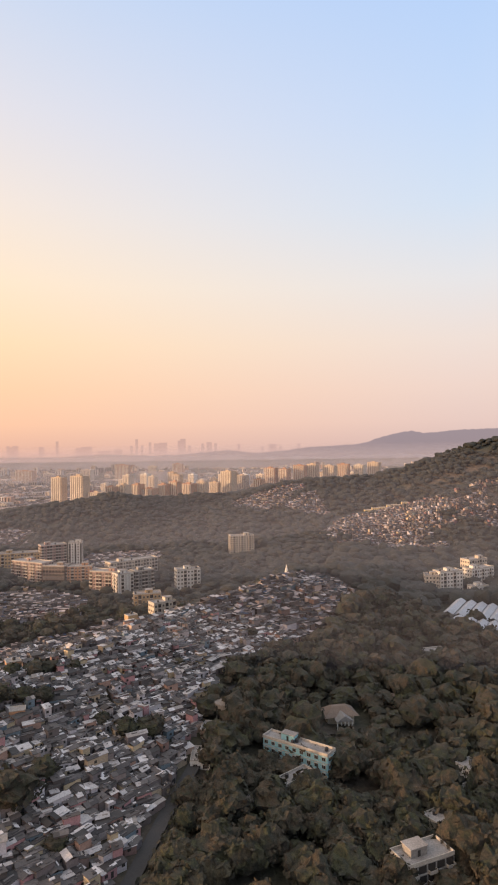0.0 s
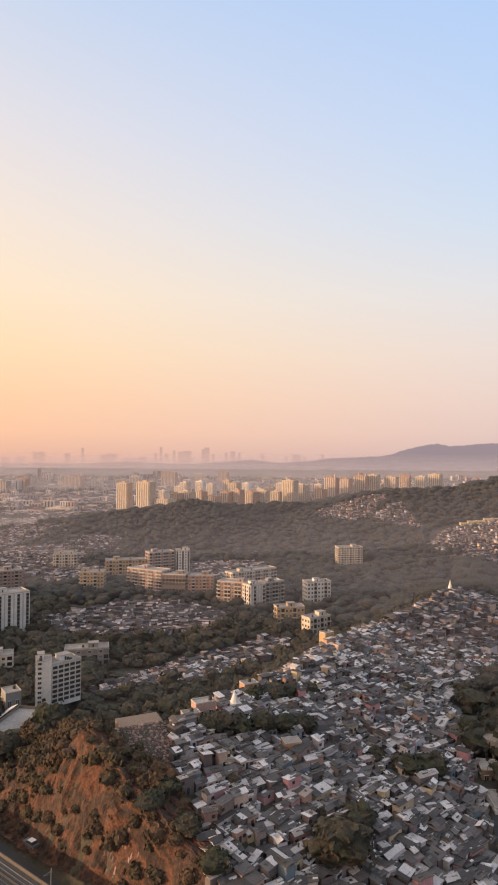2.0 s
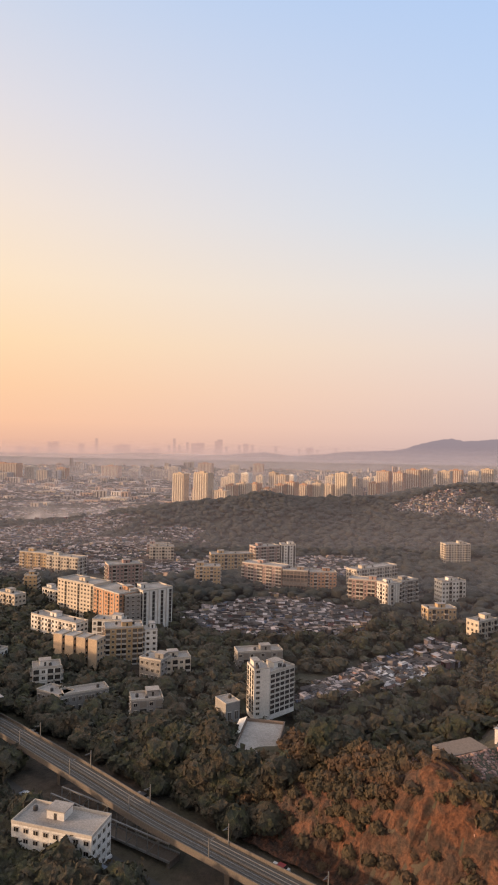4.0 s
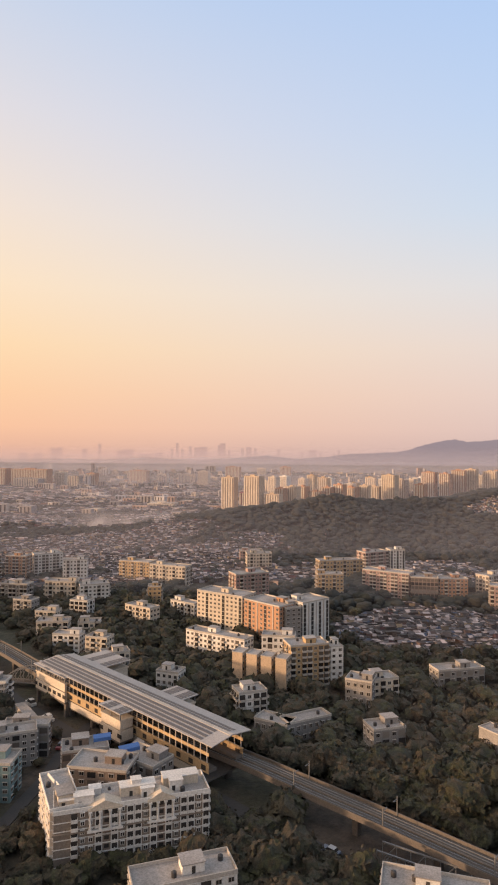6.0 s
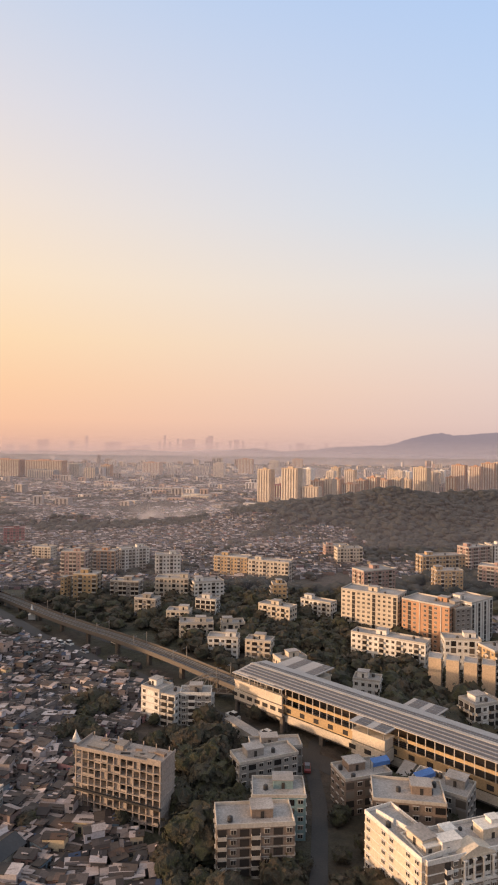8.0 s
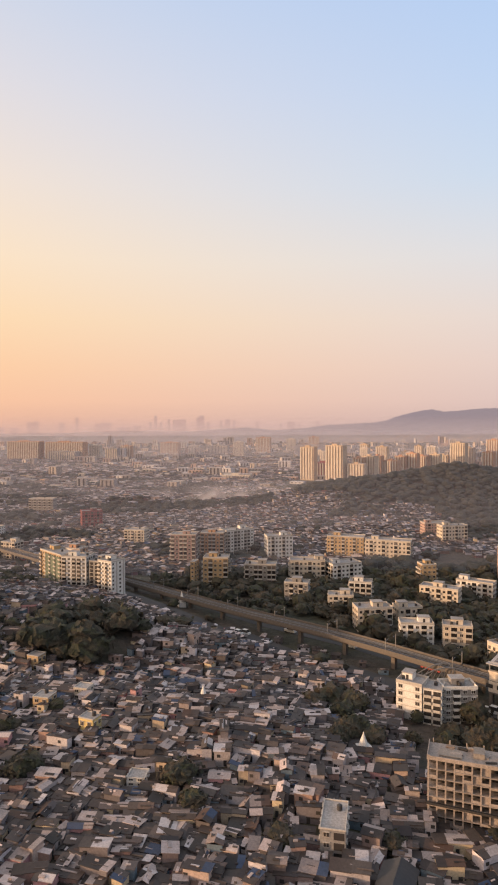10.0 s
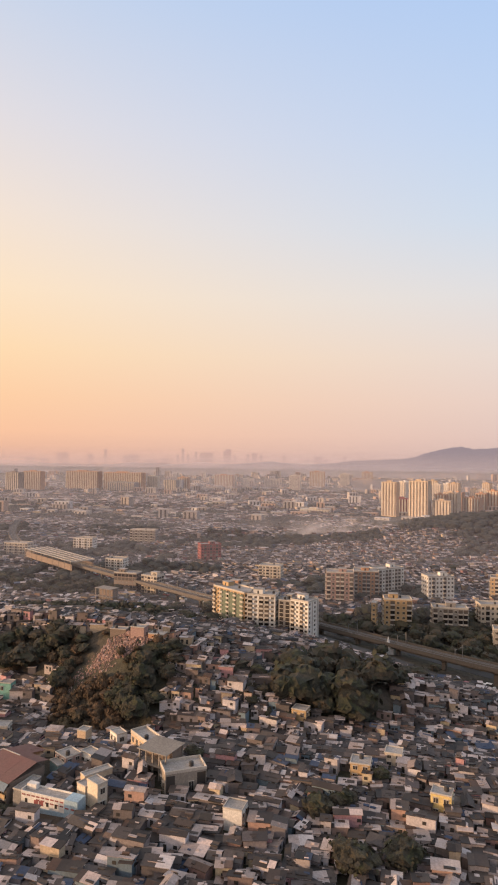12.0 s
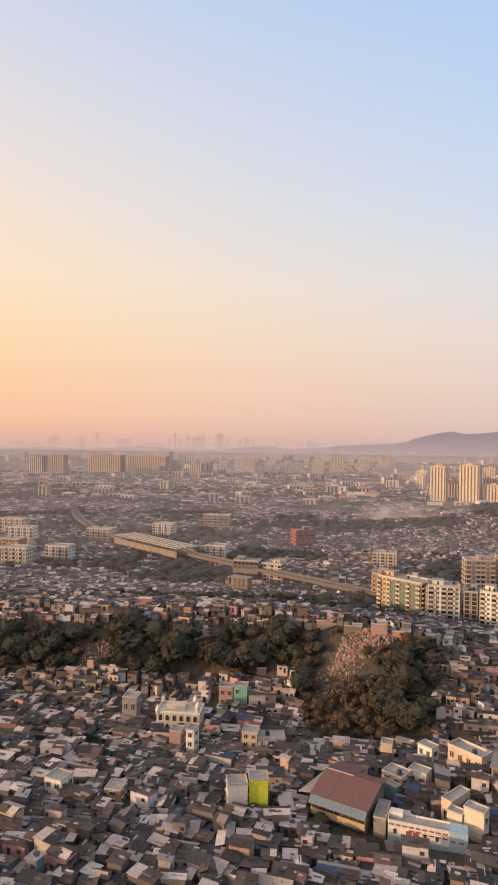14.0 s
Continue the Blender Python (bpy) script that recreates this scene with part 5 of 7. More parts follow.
truss("arched_bridge", (-434, 424), (-404, 420), 7.5, 5.0, 4.0, "pale steel arch bridge beside the station", True)

# ---- traffic ----
def car_parts(ob, long, wide, tall, paint):
    key = (long, tall, paint)
    body = cached(("car",) + key, lambda: Shape().box(-long / 2, -wide / 2, 0.35, long / 2, wide / 2, 0.35 + tall * 0.42).mesh("body", [paint]))
    cabin = cached(("cab",) + key, lambda: Shape().solid([(-long * 0.36, -wide * 0.46, 0.35 + tall * 0.42), (long * 0.26, -wide * 0.46, 0.35 + tall * 0.42), (long * 0.26, wide * 0.46, 0.35 + tall * 0.42), (-long * 0.36, wide * 0.46, 0.35 + tall * 0.42)], [(-long * 0.28, -wide * 0.38, tall - 0.05), (long * 0.12, -wide * 0.38, tall - 0.05), (long * 0.12, wide * 0.38, tall - 0.05), (-long * 0.28, wide * 0.38, tall - 0.05)]).mesh("windows", ["glass"]))
    top = cached(("top",) + key, lambda: Shape().box(-long * 0.28, -wide * 0.39, tall - 0.05, long * 0.12, wide * 0.39, tall).mesh("roof", [paint]))
    wheel = cached("wheel", lambda: Shape().solid([(0.32 * math.cos(a), -0.1, 0.32 * math.sin(a)) for a in np.linspace(0, 6.283, 9)[:-1]], [(0.32 * math.cos(a), 0.1, 0.32 * math.sin(a)) for a in np.linspace(0, 6.283, 9)[:-1]]).mesh("wheel", ["tyre"]))
    part("body", body, ob), part("windows", cabin, ob), part("roof", top, ob)
    for x in (-long * 0.3, long * 0.3):
        for y in (-wide / 2, wide / 2):
            part("wheel", wheel, ob, pose(x, y, 0.32))


def bus_parts(ob, paint):
    part("body", cached(("bus", paint), lambda: Shape().box(-5, -1.25, 0.4, 5, 1.25, 1.5).box(-5, -1.25, 2.4, 5, 1.25, 3.1).box(4.4, -1.2, 1.5, 4.9, 1.2, 2.4).mesh("body", [paint])), ob)
    part("windows", cached("busglass", lambda: Shape().box(-4.9, -1.2, 1.5, 4.9, 1.2, 2.4).mesh("windows", ["glass"])), ob)
    for x in (-3.2, 3.2):
        for y in (-1.2, 1.2):
            part("wheel", cached("buswheel", lambda: Shape().drum(0, 0, -0.15, 0.15, 0.5).mesh("wheel", ["tyre"])), ob, pose(x, y, 0.5, 90))


rng = random.Random(11)
for line, lanes, group in ((smooth(ROAD), (-2.4, 2.2), "cars on the main road"), (smooth(SIDE_ROAD), (-2.8, 2.6), "cars in the street under the line"), (smooth(STREET), (-2.2, 2.2), "cars parked in the side street")):
    for x, y, a in along(line, 7.5):
        for v in lanes:
            if rng.random() > 0.17:
                continue
            s, c = math.sin(radians(a)), math.cos(radians(a))
            px, py = x - s * v + rng.uniform(-2, 2) * c, y + c * v + rng.uniform(-2, 2) * s
            z = max(float(ground_z(px + i, py + j)) for i in (-3, 0, 3) for j in (-3, 0, 3)) + 0.16
            draw = rng.random()
            if draw < 0.08:
                ob = thing("bus", px, py, z, a, "red city bus in slow traffic", "bus", "buses on the road")
                bus_parts(ob, "busred")
            elif draw < 0.2:
                ob = thing("van", px, py, z, a, "pale delivery van in slow traffic", "van", "vans on the road")
                car_parts(ob, 7.0, 2.6, 3.0, "white")
            else:
                ob = thing("car", px, py, z, a + (180 if v > 0 else 0), "dusty saloon car in slow traffic", "car", group)
                car_parts(ob, 5.8, 2.35, 2.0, "car")

# ---- single buildings in the slum ----
def hall():
    """The large hall with a rust-red roof."""
    ob = thing("hall", -708.6, 385.4, 5.0, -31, "large hall with a rust-red sheet roof and ochre boarding", "hall")
    BUILT.append((-712.8, 386.5, math.cos(radians(-30)), math.sin(radians(-30)), 22, 23))
    BUILT.append((-709.6, 379.5, math.cos(radians(-30)), math.sin(radians(-30)), 18, 7))
    part("wall", Shape().box(0.6, 0.2, -2, 16.0, 13.6, 7.2).box(0.6, 13.6, -2, 8.8, 19.8, 7.0).mesh("wall", ["brown"]), ob)
    for i in range(6):
        u, back = -0.4 + i * 2.85, 20.8 if i < 3 else 14.6
        low = 9.8 - (back - 10) * 0.22
        front = cached("hall_sheet", lambda: Shape().solid([(0, -0.7, 7.4), (2.83, -0.7, 7.4), (2.83, 10, 9.8), (0, 10, 9.8)], [(0, -0.7, 7.5), (2.83, -0.7, 7.5), (2.83, 10, 9.9), (0, 10, 9.9)]).mesh("roof_sheet", ["rust"]))
        part("roof_sheet", front, ob, pose(u, 0, 0.02 * (i % 2)))
        rear = cached(("hall_back", back), lambda: Shape().solid([(0, 10, 9.8), (2.83, 10, 9.8), (2.83, back, low), (0, back, low)], [(0, 10, 9.9), (2.83, 10, 9.9), (2.83, back, low + 0.1), (0, back, low + 0.1)]).mesh("roof_sheet", ["rust"]))
        part("roof_sheet", rear, ob, pose(u, 0, 0.02 * (i % 2)))
    part("ridge_cap", Shape().box(-0.4, 9.8, 9.88, 8.2, 10.2, 10.0).mesh("ridge_cap", ["trim"]), ob, None, "pale ridge cap")
    part("side_roof", Shape().solid([(-4.4, -0.3, 6.4), (-0.4, -0.5, 7.3), (-0.4, 20, 7.4), (-1.6, 20, 7.0)], [(-4.4, -0.3, 6.5), (-0.4, -0.5, 7.4), (-0.4, 20, 7.5), (-1.6, 20, 7.1)]).mesh("side_roof", ["roof"]), ob, None, "pale grey lean-to sheet")
    part("awning", Shape().solid([(-0.2, -2.3, 5.5), (16.4, -2.3, 5.5), (16.4, -0.6, 7.2), (-0.2, -0.6, 7.2)], [(-0.2, -2.36, 5.58), (16.4, -2.36, 5.58), (16.4, -0.66, 7.28), (-0.2, -0.66, 7.28)]).mesh("awning", ["blue_sheet"]), ob, None, "blue-grey sheet awning")
    part("front_wall", Shape().box(0.1, -0.9, -2, 16.2, 0.2, 6.2).mesh("front_wall", ["brown"]), ob, None, "dark brown boarded front")
    # near-black plates on the closed front paint the shade of open bays
    part("dark_opening", Shape().box(0.3, -0.98, 2.9, 16.0, -0.88, 5.6).box(0.3, -0.98, 0.2, 16.0, -0.88, 1.6).mesh("dark_opening", ["dark"]), ob)
    for i in range(8):
        part("post", cached("hall_post", lambda: Shape().box(-0.1, -1.15, -1, 0.1, -0.9, 6.3).mesh("post", ["brown"])), ob, pose(0.2 + i * 2.27, 0, 0))
        part("panel", cached("hall_panel", lambda: Shape().box(0, -1.75, 2.9, 1.95, -1.6, 4.3).mesh("panel", ["ochre"])), ob, pose(0.3 + i * 1.99, 0, 0), "ochre boarding")
        part("ledge", cached("hall_ledge", lambda: Shape().box(0, -1.8, 2.6, 1.97, -0.9, 2.8).mesh("ledge", ["trim"])), ob, pose(0.2 + i * 2.0, 0, 0))


hall()


def long_white():
    """The long white and blue building with red bars of writing along its front."""
    turn = -18.0
    BUILT.append((-690.3, 371.6, math.cos(radians(turn)), math.sin(radians(turn)), 21.5, 7))
    ob = thing("painted_school", -689.8, 373.9, 6.0, turn, "long white and pale blue building with red bars on its front", "school")
    part("wall", Shape().box(0, 0, -2, 15.4, 4.2, 5.4).mesh("wall", ["white"]), ob)
    part("end_wall", Shape().box(15.4, -0.1, -2, 19.9, 4.3, 6.0).mesh("end_wall", ["skyblue"]), ob, None, "pale blue end bay")
    part("lower_wall", Shape().box(-0.05, -0.12, -2, 15.4, 0.02, 1.9).mesh("lower_wall", ["skyblue"]), ob, None, "pale blue lower wall")
    part("roof", Shape().box(0.2, 0.2, 5.4, 15.4, 4.0, 5.55).mesh("roof", ["roof"]), ob)
    part("parapet", Shape().box(-0.1, -0.1, 5.4, 15.4, 0.15, 6.0).box(-0.1, 4.05, 5.4, 15.4, 4.3, 6.0).box(-0.1, 0.15, 5.4, 0.15, 4.05, 6.4).mesh("parapet", ["white"]), ob)
    part("roof_room", Shape().box(0.3, 2.2, 5.5, 3.6, 4.0, 7.1).mesh("roof_room", ["white"]), ob)
    for i in range(9):
        bar = cached("bar", lambda: Shape().box(0, -0.16, 4.75, 1.25, -0.1, 5.15).mesh("painted_bar", ["red"]))
        part("painted_bar", bar, ob, pose(0.3 + i * 1.68, 0.09, 0), "red painted bar")
        if i > 2:
            part("painted_bar", bar, ob, pose(0.3 + i * 1.68, 0.09, -1.2 if i > 4 else -0.9), "red painted bar")
    for i in range(2):
        part("painted_bar", cached("tall_bar", lambda: Shape().box(0, -0.16, 2.6, 1.5, -0.1, 3.9).mesh("painted_bar", ["red"])), ob, pose(4.6 + i * 1.8, 0.09, 0), "tall red painted bar")
        part("painted_bar", bar, ob, pose(15.7 + i * 2.0, -0.03, -1.4), "red painted bar")
    for u in (1.4, 9.0, 12.0):
        part("window", cached("lw_win", lambda: Shape().box(0, -0.06, 2.7, 0.8, 0.02, 3.9).mesh("window", ["glass"])), ob, pose(u, -0.02, 0))


long_white()


def prayer_house():
    """The cream building with small domed corner turrets."""
    ob = thing("prayer_house", -761, 441, 3.4, -6, "cream two-storey building with small domed turrets", "prayer house")
    BUILT.append((-761, 441, 0.99, -0.1, 16, 11))
    part("wall", Shape().box(0, 0, -2, 16, 9, 6.6).box(-0.3, -0.3, 3.3, 16.3, 9.3, 3.5).box(-0.3, -0.3, 6.4, 16.3, 9.3, 6.7).mesh("wall", ["cream"]), ob)
    part("parapet", Shape().box(-0.2, -0.2, 6.7, 16.2, 0.1, 7.4).box(-0.2, 8.9, 6.7, 16.2, 9.2, 7.4).box(-0.2, 0.1, 6.7, 0.1, 8.9, 7.4).box(15.9, 0.1, 6.7, 16.2, 8.9, 7.4).mesh("parapet", ["white"]), ob)
    part("roof_room", Shape().box(3, 3, 6.7, 10, 7, 8.4).mesh("roof_room", ["cream"]), ob)
    for i in range(6):
        data = cached("ph_arch", lambda: bay("a", 2.4, 3.2, 2).mesh("arched_window", ["white", "glass"]))
        part("arched_window", data, ob, pose(1.4 + i * 2.6, 0, 0))
    for x, y, h in ((0.3, 0.3, 8.4), (15.2, 0.8, 10.2), (12.8, 8.7, 9.4), (0.3, 8.7, 8.4)):
        t = Shape().drum(0, 0, 6.0, h - 1.2, 0.75).drum(0, 0, h - 1.2, h - 0.9, 1.05)
        turret = part("turret", t.mesh("turret", ["cream", "white"]), ob, pose(x, y, 0))
        dome = Shape().drum(0, 0, h - 0.9, h - 0.3, 0.85, 0, 0.8).drum(0, 0, h - 0.3, h + 0.3, 0.8, 0, 0.45).drum(0, 0, h + 0.3, h + 1.2, 0.45, 0, 0.05)
        part("dome", dome.mesh("dome", ["white"]), turret, None, "small white pointed dome")


prayer_house()
block((-693.2, 376.0), (-690.2, 374.9), 9, 11, 2, "grey", "small grey flat-roofed house with black tanks beside the hall", ".", ".", True, name="house", category="house", stair=False, tanks=2)
small = dict(name="house", category="house", stair=False, tanks=1)
block((-726.4, 386.7), (-721.0, 387.0), 5, 14.4, 3, "lime", "bright yellow-green painted three-storey house", ".", "o", True, **small)
block((-732.4, 385.4), (-726.8, 386.2), 5, 13.6, 3, "white", "white plastered three-storey house", ".", "w", True, **small)
block((-748, 421), (-745.3, 420.2), 4.7, 12.8, 3, "white", "narrow white four-storey house", "w", "w", True, **small)
block((-729.2, 423.5), (-724, 422.6), 5.5, 11.2, 3, "buff", "peach three-storey house with a flat roof", "w", "w", True, **small)
block((-723.6, 423.4), (-714.4, 423.9), 5.5, 9.2, 2, "cream", "cream house with a row of windows", "w", "w", True, **small)
block((-663.6, 408.6), (-656.2, 399.5), 6.0, 15.1, 2, "buff", "long pinkish two-storey house with open windows", "w", "w", True, **small)
block((-684.1, 412.3), (-680.7, 411.2), 4.0, 13.6, 1, "buff", "square tan rendered house", ".", "w", True, **small)
block((-566.5, 373.0), (-561.0, 370.6), 5.0, 14.5, 2, "yellow", "pale yellow three-storey house above shacks", "w", "w", True, **small)
block((-677.0, 470), (-670.6, 468.6), 5, 35.8, 1, "pink", "pale pink house at the head of the rubble slope", ".", ".", True, base=31.5, **small)
block((-668.5, 468), (-661.5, 466.2), 5, 33.4, 1, "orange", "low brick house at the edge of the hill", "w", "w", True, base=28.5, **small)
block((-687.5, 475), (-680.0, 473.8), 4.5, 33.4, 1, "brown", "low brown house above the rubble slope", ".", ".", True, base=29.0, **small)
block((-669.9, 374.3), (-665.8, 370.8), 3.6, 15.3, 2, "cream", "pale yellow three-storey house with a dark roof", ".", "w", True, **small)
block((-673.6, 376.5), (-670.4, 374.0), 3.0, 13.0, 1, "cream", "low cream wing beside the pale yellow house", ".", "w", True, **small)
block((-673.8, 380.9), (-671.8, 378.6), 9.5, 13.8, 1, "buff", "narrow peach house with a cluttered flat roof", "w", ".", True, **small)
block((-686.9, 396.6), (-682.0, 392.2), 6.0, 12.8, 2, "pink", "salmon house with a terrace among sheet roofs", "w", "w", True, **small)
block((-688.0, 394.4), (-684.0, 390.2), 2.4, 11.2, 1, "teal", "teal-painted room in front of the salmon house", ".", ".", True, **small)
block((-678.7, 398.0), (-674.2, 394.6), 4.4, 12.8, 1, "white", "white house among sheet roofs", "w", ".", True, **small)
block((-672.1, 412.6), (-668.7, 408.6), 4.0, 13.7, 2, "white", "white house with a blue painted front", "w", "w", True, **small)
block((-786, 391), (-780.5, 388.7), 5.5, 11.8, 2, "white", "white house with a green-painted side", "w", "w", True, **small)
block((-768, 389), (-763.3, 388.2), 5.5, 9.8, 2, "orange", "orange-painted house among shacks", "w", "w", True, **small)
block((-754, 424), (-750.1, 423.2), 4.7, 10.8, 2, "pink", "coral-pink painted house among shacks", ".", "w", True, **small)
block((-775, 447), (-769.5, 446.2), 5.5, 12.8, 2, "grey", "grey three-storey house at the foot of the trees", "w", "w", True, **small)
block((-733.2, 461.2), (-727.8, 460.6), 4.7, 12.4, 2, "mint", "mint-green painted house below the trees", "w.", "w", True, **small)
block((-739.2, 462.2), (-733.6, 461.3), 4.7, 11.6, 2, "pink", "coral-pink painted house beside the mint-green one", "w", "w", True, **small)
block((-588, 390.4), (-581.8, 388.8), 6.2, 14.5, 2, "ochre", "yellow three-storey house above shacks", "w", "w", True, **small)
block((-575, 399.4), (-569.5, 397.8), 5.5, 14.0, 2, "cream", "cream house standing above shacks", "w", "w", True, **small)
block((-605, 436), (-599.5, 433.7), 5.5, 13.8, 2, "ochre", "yellow house below the grove", "w", "w", True, **small)
block((-628, 364.8), (-622.5, 363.2), 5.5, 13.0, 2, "white", "white plastered house among sheet roofs", ".", "w", True, **small)
block((-489.7, 313.5), (-483.3, 312), 13, 12.2, 3, "grey", "grey three-storey house with pink window bays", "wo", "w", True, **small)
ob = thing("house", -478.5, 299.5, 3.2, -26, "cream house with a dark pitched sheet roof", "house")
BUILT.append((-478.5, 299.5, 0.9, -0.44, 9, 10))
part("wall", Shape().box(0.3, 0.3, -2, 8.2, 10, 3.6).solid([(0.3, 0.3, 3.6), (8.2, 0.3, 3.6), (8.2, 10, 3.6), (0.3, 10, 3.6)], [(4.2, 0.3, 5.6), (4.3, 0.3, 5.6), (4.3, 10, 5.6), (4.2, 10, 5.6)]).mesh("wall", ["cream"]), ob)
for a, b in ((-0.3, 4.3), (8.8, 4.2)):
    lo, hi = min(a, b), max(a, b)
    zl, zh = (3.5, 5.75) if a < b else (5.75, 3.5)
    part("roof", Shape().solid([(lo, -0.3, zl), (hi, -0.3, zh), (hi, 10.4, zh), (lo, 10.4, zl)], [(lo, -0.3, zl + 0.15), (hi, -0.3, zh + 0.15), (hi, 10.4, zh + 0.15), (lo, 10.4, zl + 0.15)]).mesh("roof", ["tank"]), ob, None, "dark sheet roof slope")
for x in (1.6, 4.0, 6.2):
    part("window", cached("gable_window", lambda: Shape().box(0, -0.08, 0, 0.9, 0.05, 1.2).mesh("window", ["dark"])), ob, pose(x, 0.3, 1.4))
block((-545, 345), (-539.5, 344.2), 5.5, 8.5, 2, "white", "white house among shacks", "w", "w", True, **small)
block((-114, 268), (-106.8, 271.6), 4.8, 39.4, 1, "pink", "bright pink house on the ridge", "w", "w", True, **small)
block((-118, 262), (-112.2, 264.2), 4, 37.9, 1, "orange", "orange house on the ridge", "w", "w", True, **small)
block((-96, 296), (-90.2, 298.9), 4.8, 36.4, 1, "orange", "orange-roofed house on the ridge", "w", "w", True, **small)
block((-82, 256), (-76.2, 257.4), 4.8, 30.4, 1, "orange", "peach house in the slum", "w", "w", True, **small)
block((-52, 376), (-47, 379.6), 4.8, 35.4, 1, "ochre", "yellow house on the ridge", "w", "w", True, **small)
for k in range(6):
    x, y = 226 + k * 11.5, 963 - k * 0.6
    block((x, y), (x + 10.5, y - 0.4), 7, float(ground_z(x + 5, y)) + 5.5 + 1.2 * (k % 2), 2, "yellow", "yellow two-storey house in a row along the hill", "w", "", False, name="house", category="house", group="yellow houses along the hill", stair=False, tanks=0)


def shrine(x, y, h, label):
    z = float(ground_z(x, y))
    ob = thing("shrine", x, y, z, 20, label, "shrine")
    part("base", Shape().box(-2.2, -2.2, -1, 2.2, 2.2, 3.2).mesh("base", ["white"]), ob)
    part("spire", Shape().drum(0, 0, 3.2, h, 1.8, 0, 0.25, 8).drum(0, 0, h, h + 0.8, 0.3, 0, 0.05, 6).mesh("spire", ["white"]), ob)


shrine(54, 492, 9, "small white temple spire on the ridge")
shrine(-545, 545, 9, "small white temple spire beside the line")
shrine(-524, 395, 8, "small white temple spire among shacks")
shrine(-468, 364.5, 7, "small pale temple spire between shacks")
shrine(-100, 280, 7, "small white pointed shrine on the ridge")

# water tank, bungalow and glasshouse of the wood
ob = thing("water_tower", 3, 285, float(ground_z(3, 285)), 0, "round grey concrete water tank on legs", "water tower")
part("tank", Shape().drum(0, 0, 7, 10, 4.2, 0, 4.4, 16).drum(0, 0, 10, 10.8, 4.4, 0, 1.0, 16).mesh("tank", ["concrete"]), ob)
for i in range(6):
    part("leg", cached("wt_leg", lambda: Shape().box(-0.3, -0.3, -2, 0.3, 0.3, 7.2).mesh("leg", ["concrete"])), ob, pose(3.4 * math.cos(i * 1.047), 3.4 * math.sin(i * 1.047), 0))
ob = thing("bungalow", 50, 294, float(ground_z(57, 298)), 8, "old bungalow with a pillared porch and tiled hip roof", "bungalow")
BUILT.append((50, 294, 0.99, 0.14, 17, 12))
part("wall", Shape().box(2, 3, -1, 15, 12, 4).mesh("wall", ["cream"]), ob)
part("roof", Shape().solid([(0, 1, 4), (17, 1, 4), (17, 13, 4), (0, 13, 4)], [(5, 6, 7.4), (12, 6, 7.4), (12, 8, 7.4), (5, 8, 7.4)]).mesh("roof", ["brown"]), ob)
part("porch_roof", Shape().solid([(4.5, -3, 3.6), (12.5, -3, 3.6), (12.5, 3, 3.6), (4.5, 3, 3.6)], [(8.3, -3, 6), (8.7, -3, 6), (8.7, 4, 6), (8.3, 4, 6)]).mesh("porch_roof", ["grey"]), ob)
for i in range(5):
    part("pillar", cached("pillar", lambda: Shape().drum(0, 0, -0.5, 3.7, 0.3).mesh("pillar", ["white"])), ob, pose(4.9 + i * 1.8, -2.6, 0))
ob = thing("bungalow", 84, 318, float(ground_z(90, 322)), -20, "low tiled house under trees", "bungalow")
part("wall", Shape().box(1, 1, -1, 13, 8, 3).mesh("wall", ["cream"]), ob)
part("roof", Shape().solid([(0, 0, 3), (14, 0, 3), (14, 9, 3), (0, 9, 3)], [(3, 4, 5.6), (11, 4, 5.6), (11, 5, 5.6), (3, 5, 5.6)]).mesh("roof", ["brown"]), ob)
for row, count, ox, oy, long in ((0, 8, 166, 463, 46), (1, 6, 160, 436, 22)):
    for i in range(count):
        x, y = ox + i * 7.7, oy - i * 2.0
        ob = thing("greenhouse", x, y, float(ground_z(x, y)), -14.6 - 19, "long shed with a pale gabled sheet roof in a row", "shed", "pale sheds in close rows")
        BUILT.append((x, y, math.cos(radians(-14.6)), math.sin(radians(-14.6)), 8, long))
        part("roof", Shape().solid([(0, 0, 4.5), (3.9, 0, 6.6), (3.9, long, 6.6), (0, long, 4.5)], [(0, 0, 4.7), (3.9, 0, 6.8), (3.9, long, 6.8), (0, long, 4.7)]).solid([(3.9, 0, 6.6), (7.8, 0, 4.5), (7.8, long, 4.5), (3.9, long, 6.6)], [(3.9, 0, 6.8), (7.8, 0, 4.7), (7.8, long, 4.7), (3.9, long, 6.8)]).mesh("roof", ["shedroof"]), ob)
        part("wall", Shape().box(0.2, 0.3, -2, 7.6, long - 0.3, 4.5).mesh("wall", ["grey"]), ob)
ob = thing("yard", -205, 300, 0, -10, "walled yard with a broken paved floor and a white lean-to", "yard")
part("floor", Shape().box(0, 0, 5, 16, 30, 14.0).mesh("floor", ["roof"]), ob)
for a in ((0, 0, 16, 0.4), (0, 29.6, 16, 30), (15.6, 0.4, 16, 29.6), (0, 0.4, 0.4, 29.6)):
    part("wall", Shape().box(a[0], a[1], 5, a[2], a[3], 15.2).mesh("wall", ["brown"]), ob)
part("lean_to", Shape().solid([(-3, 14, 14.6), (0.2, 14, 16.0), (0.2, 29, 16.0), (-3, 29, 14.6)], [(-3, 14, 14.8), (0.2, 14, 16.2), (0.2, 29, 16.2), (-3, 29, 14.8)]).box(-2.9, 14.2, 5, -2.7, 28.8, 14.6, 1).mesh("lean_to", ["white", "grey"]), ob, None, "white sheet lean-to")
BUILT.append((-208, 300, 0.985, -0.17, 19, 30))
BUILT.append((-139, 254, 0.9, 0.43, 16, 9))
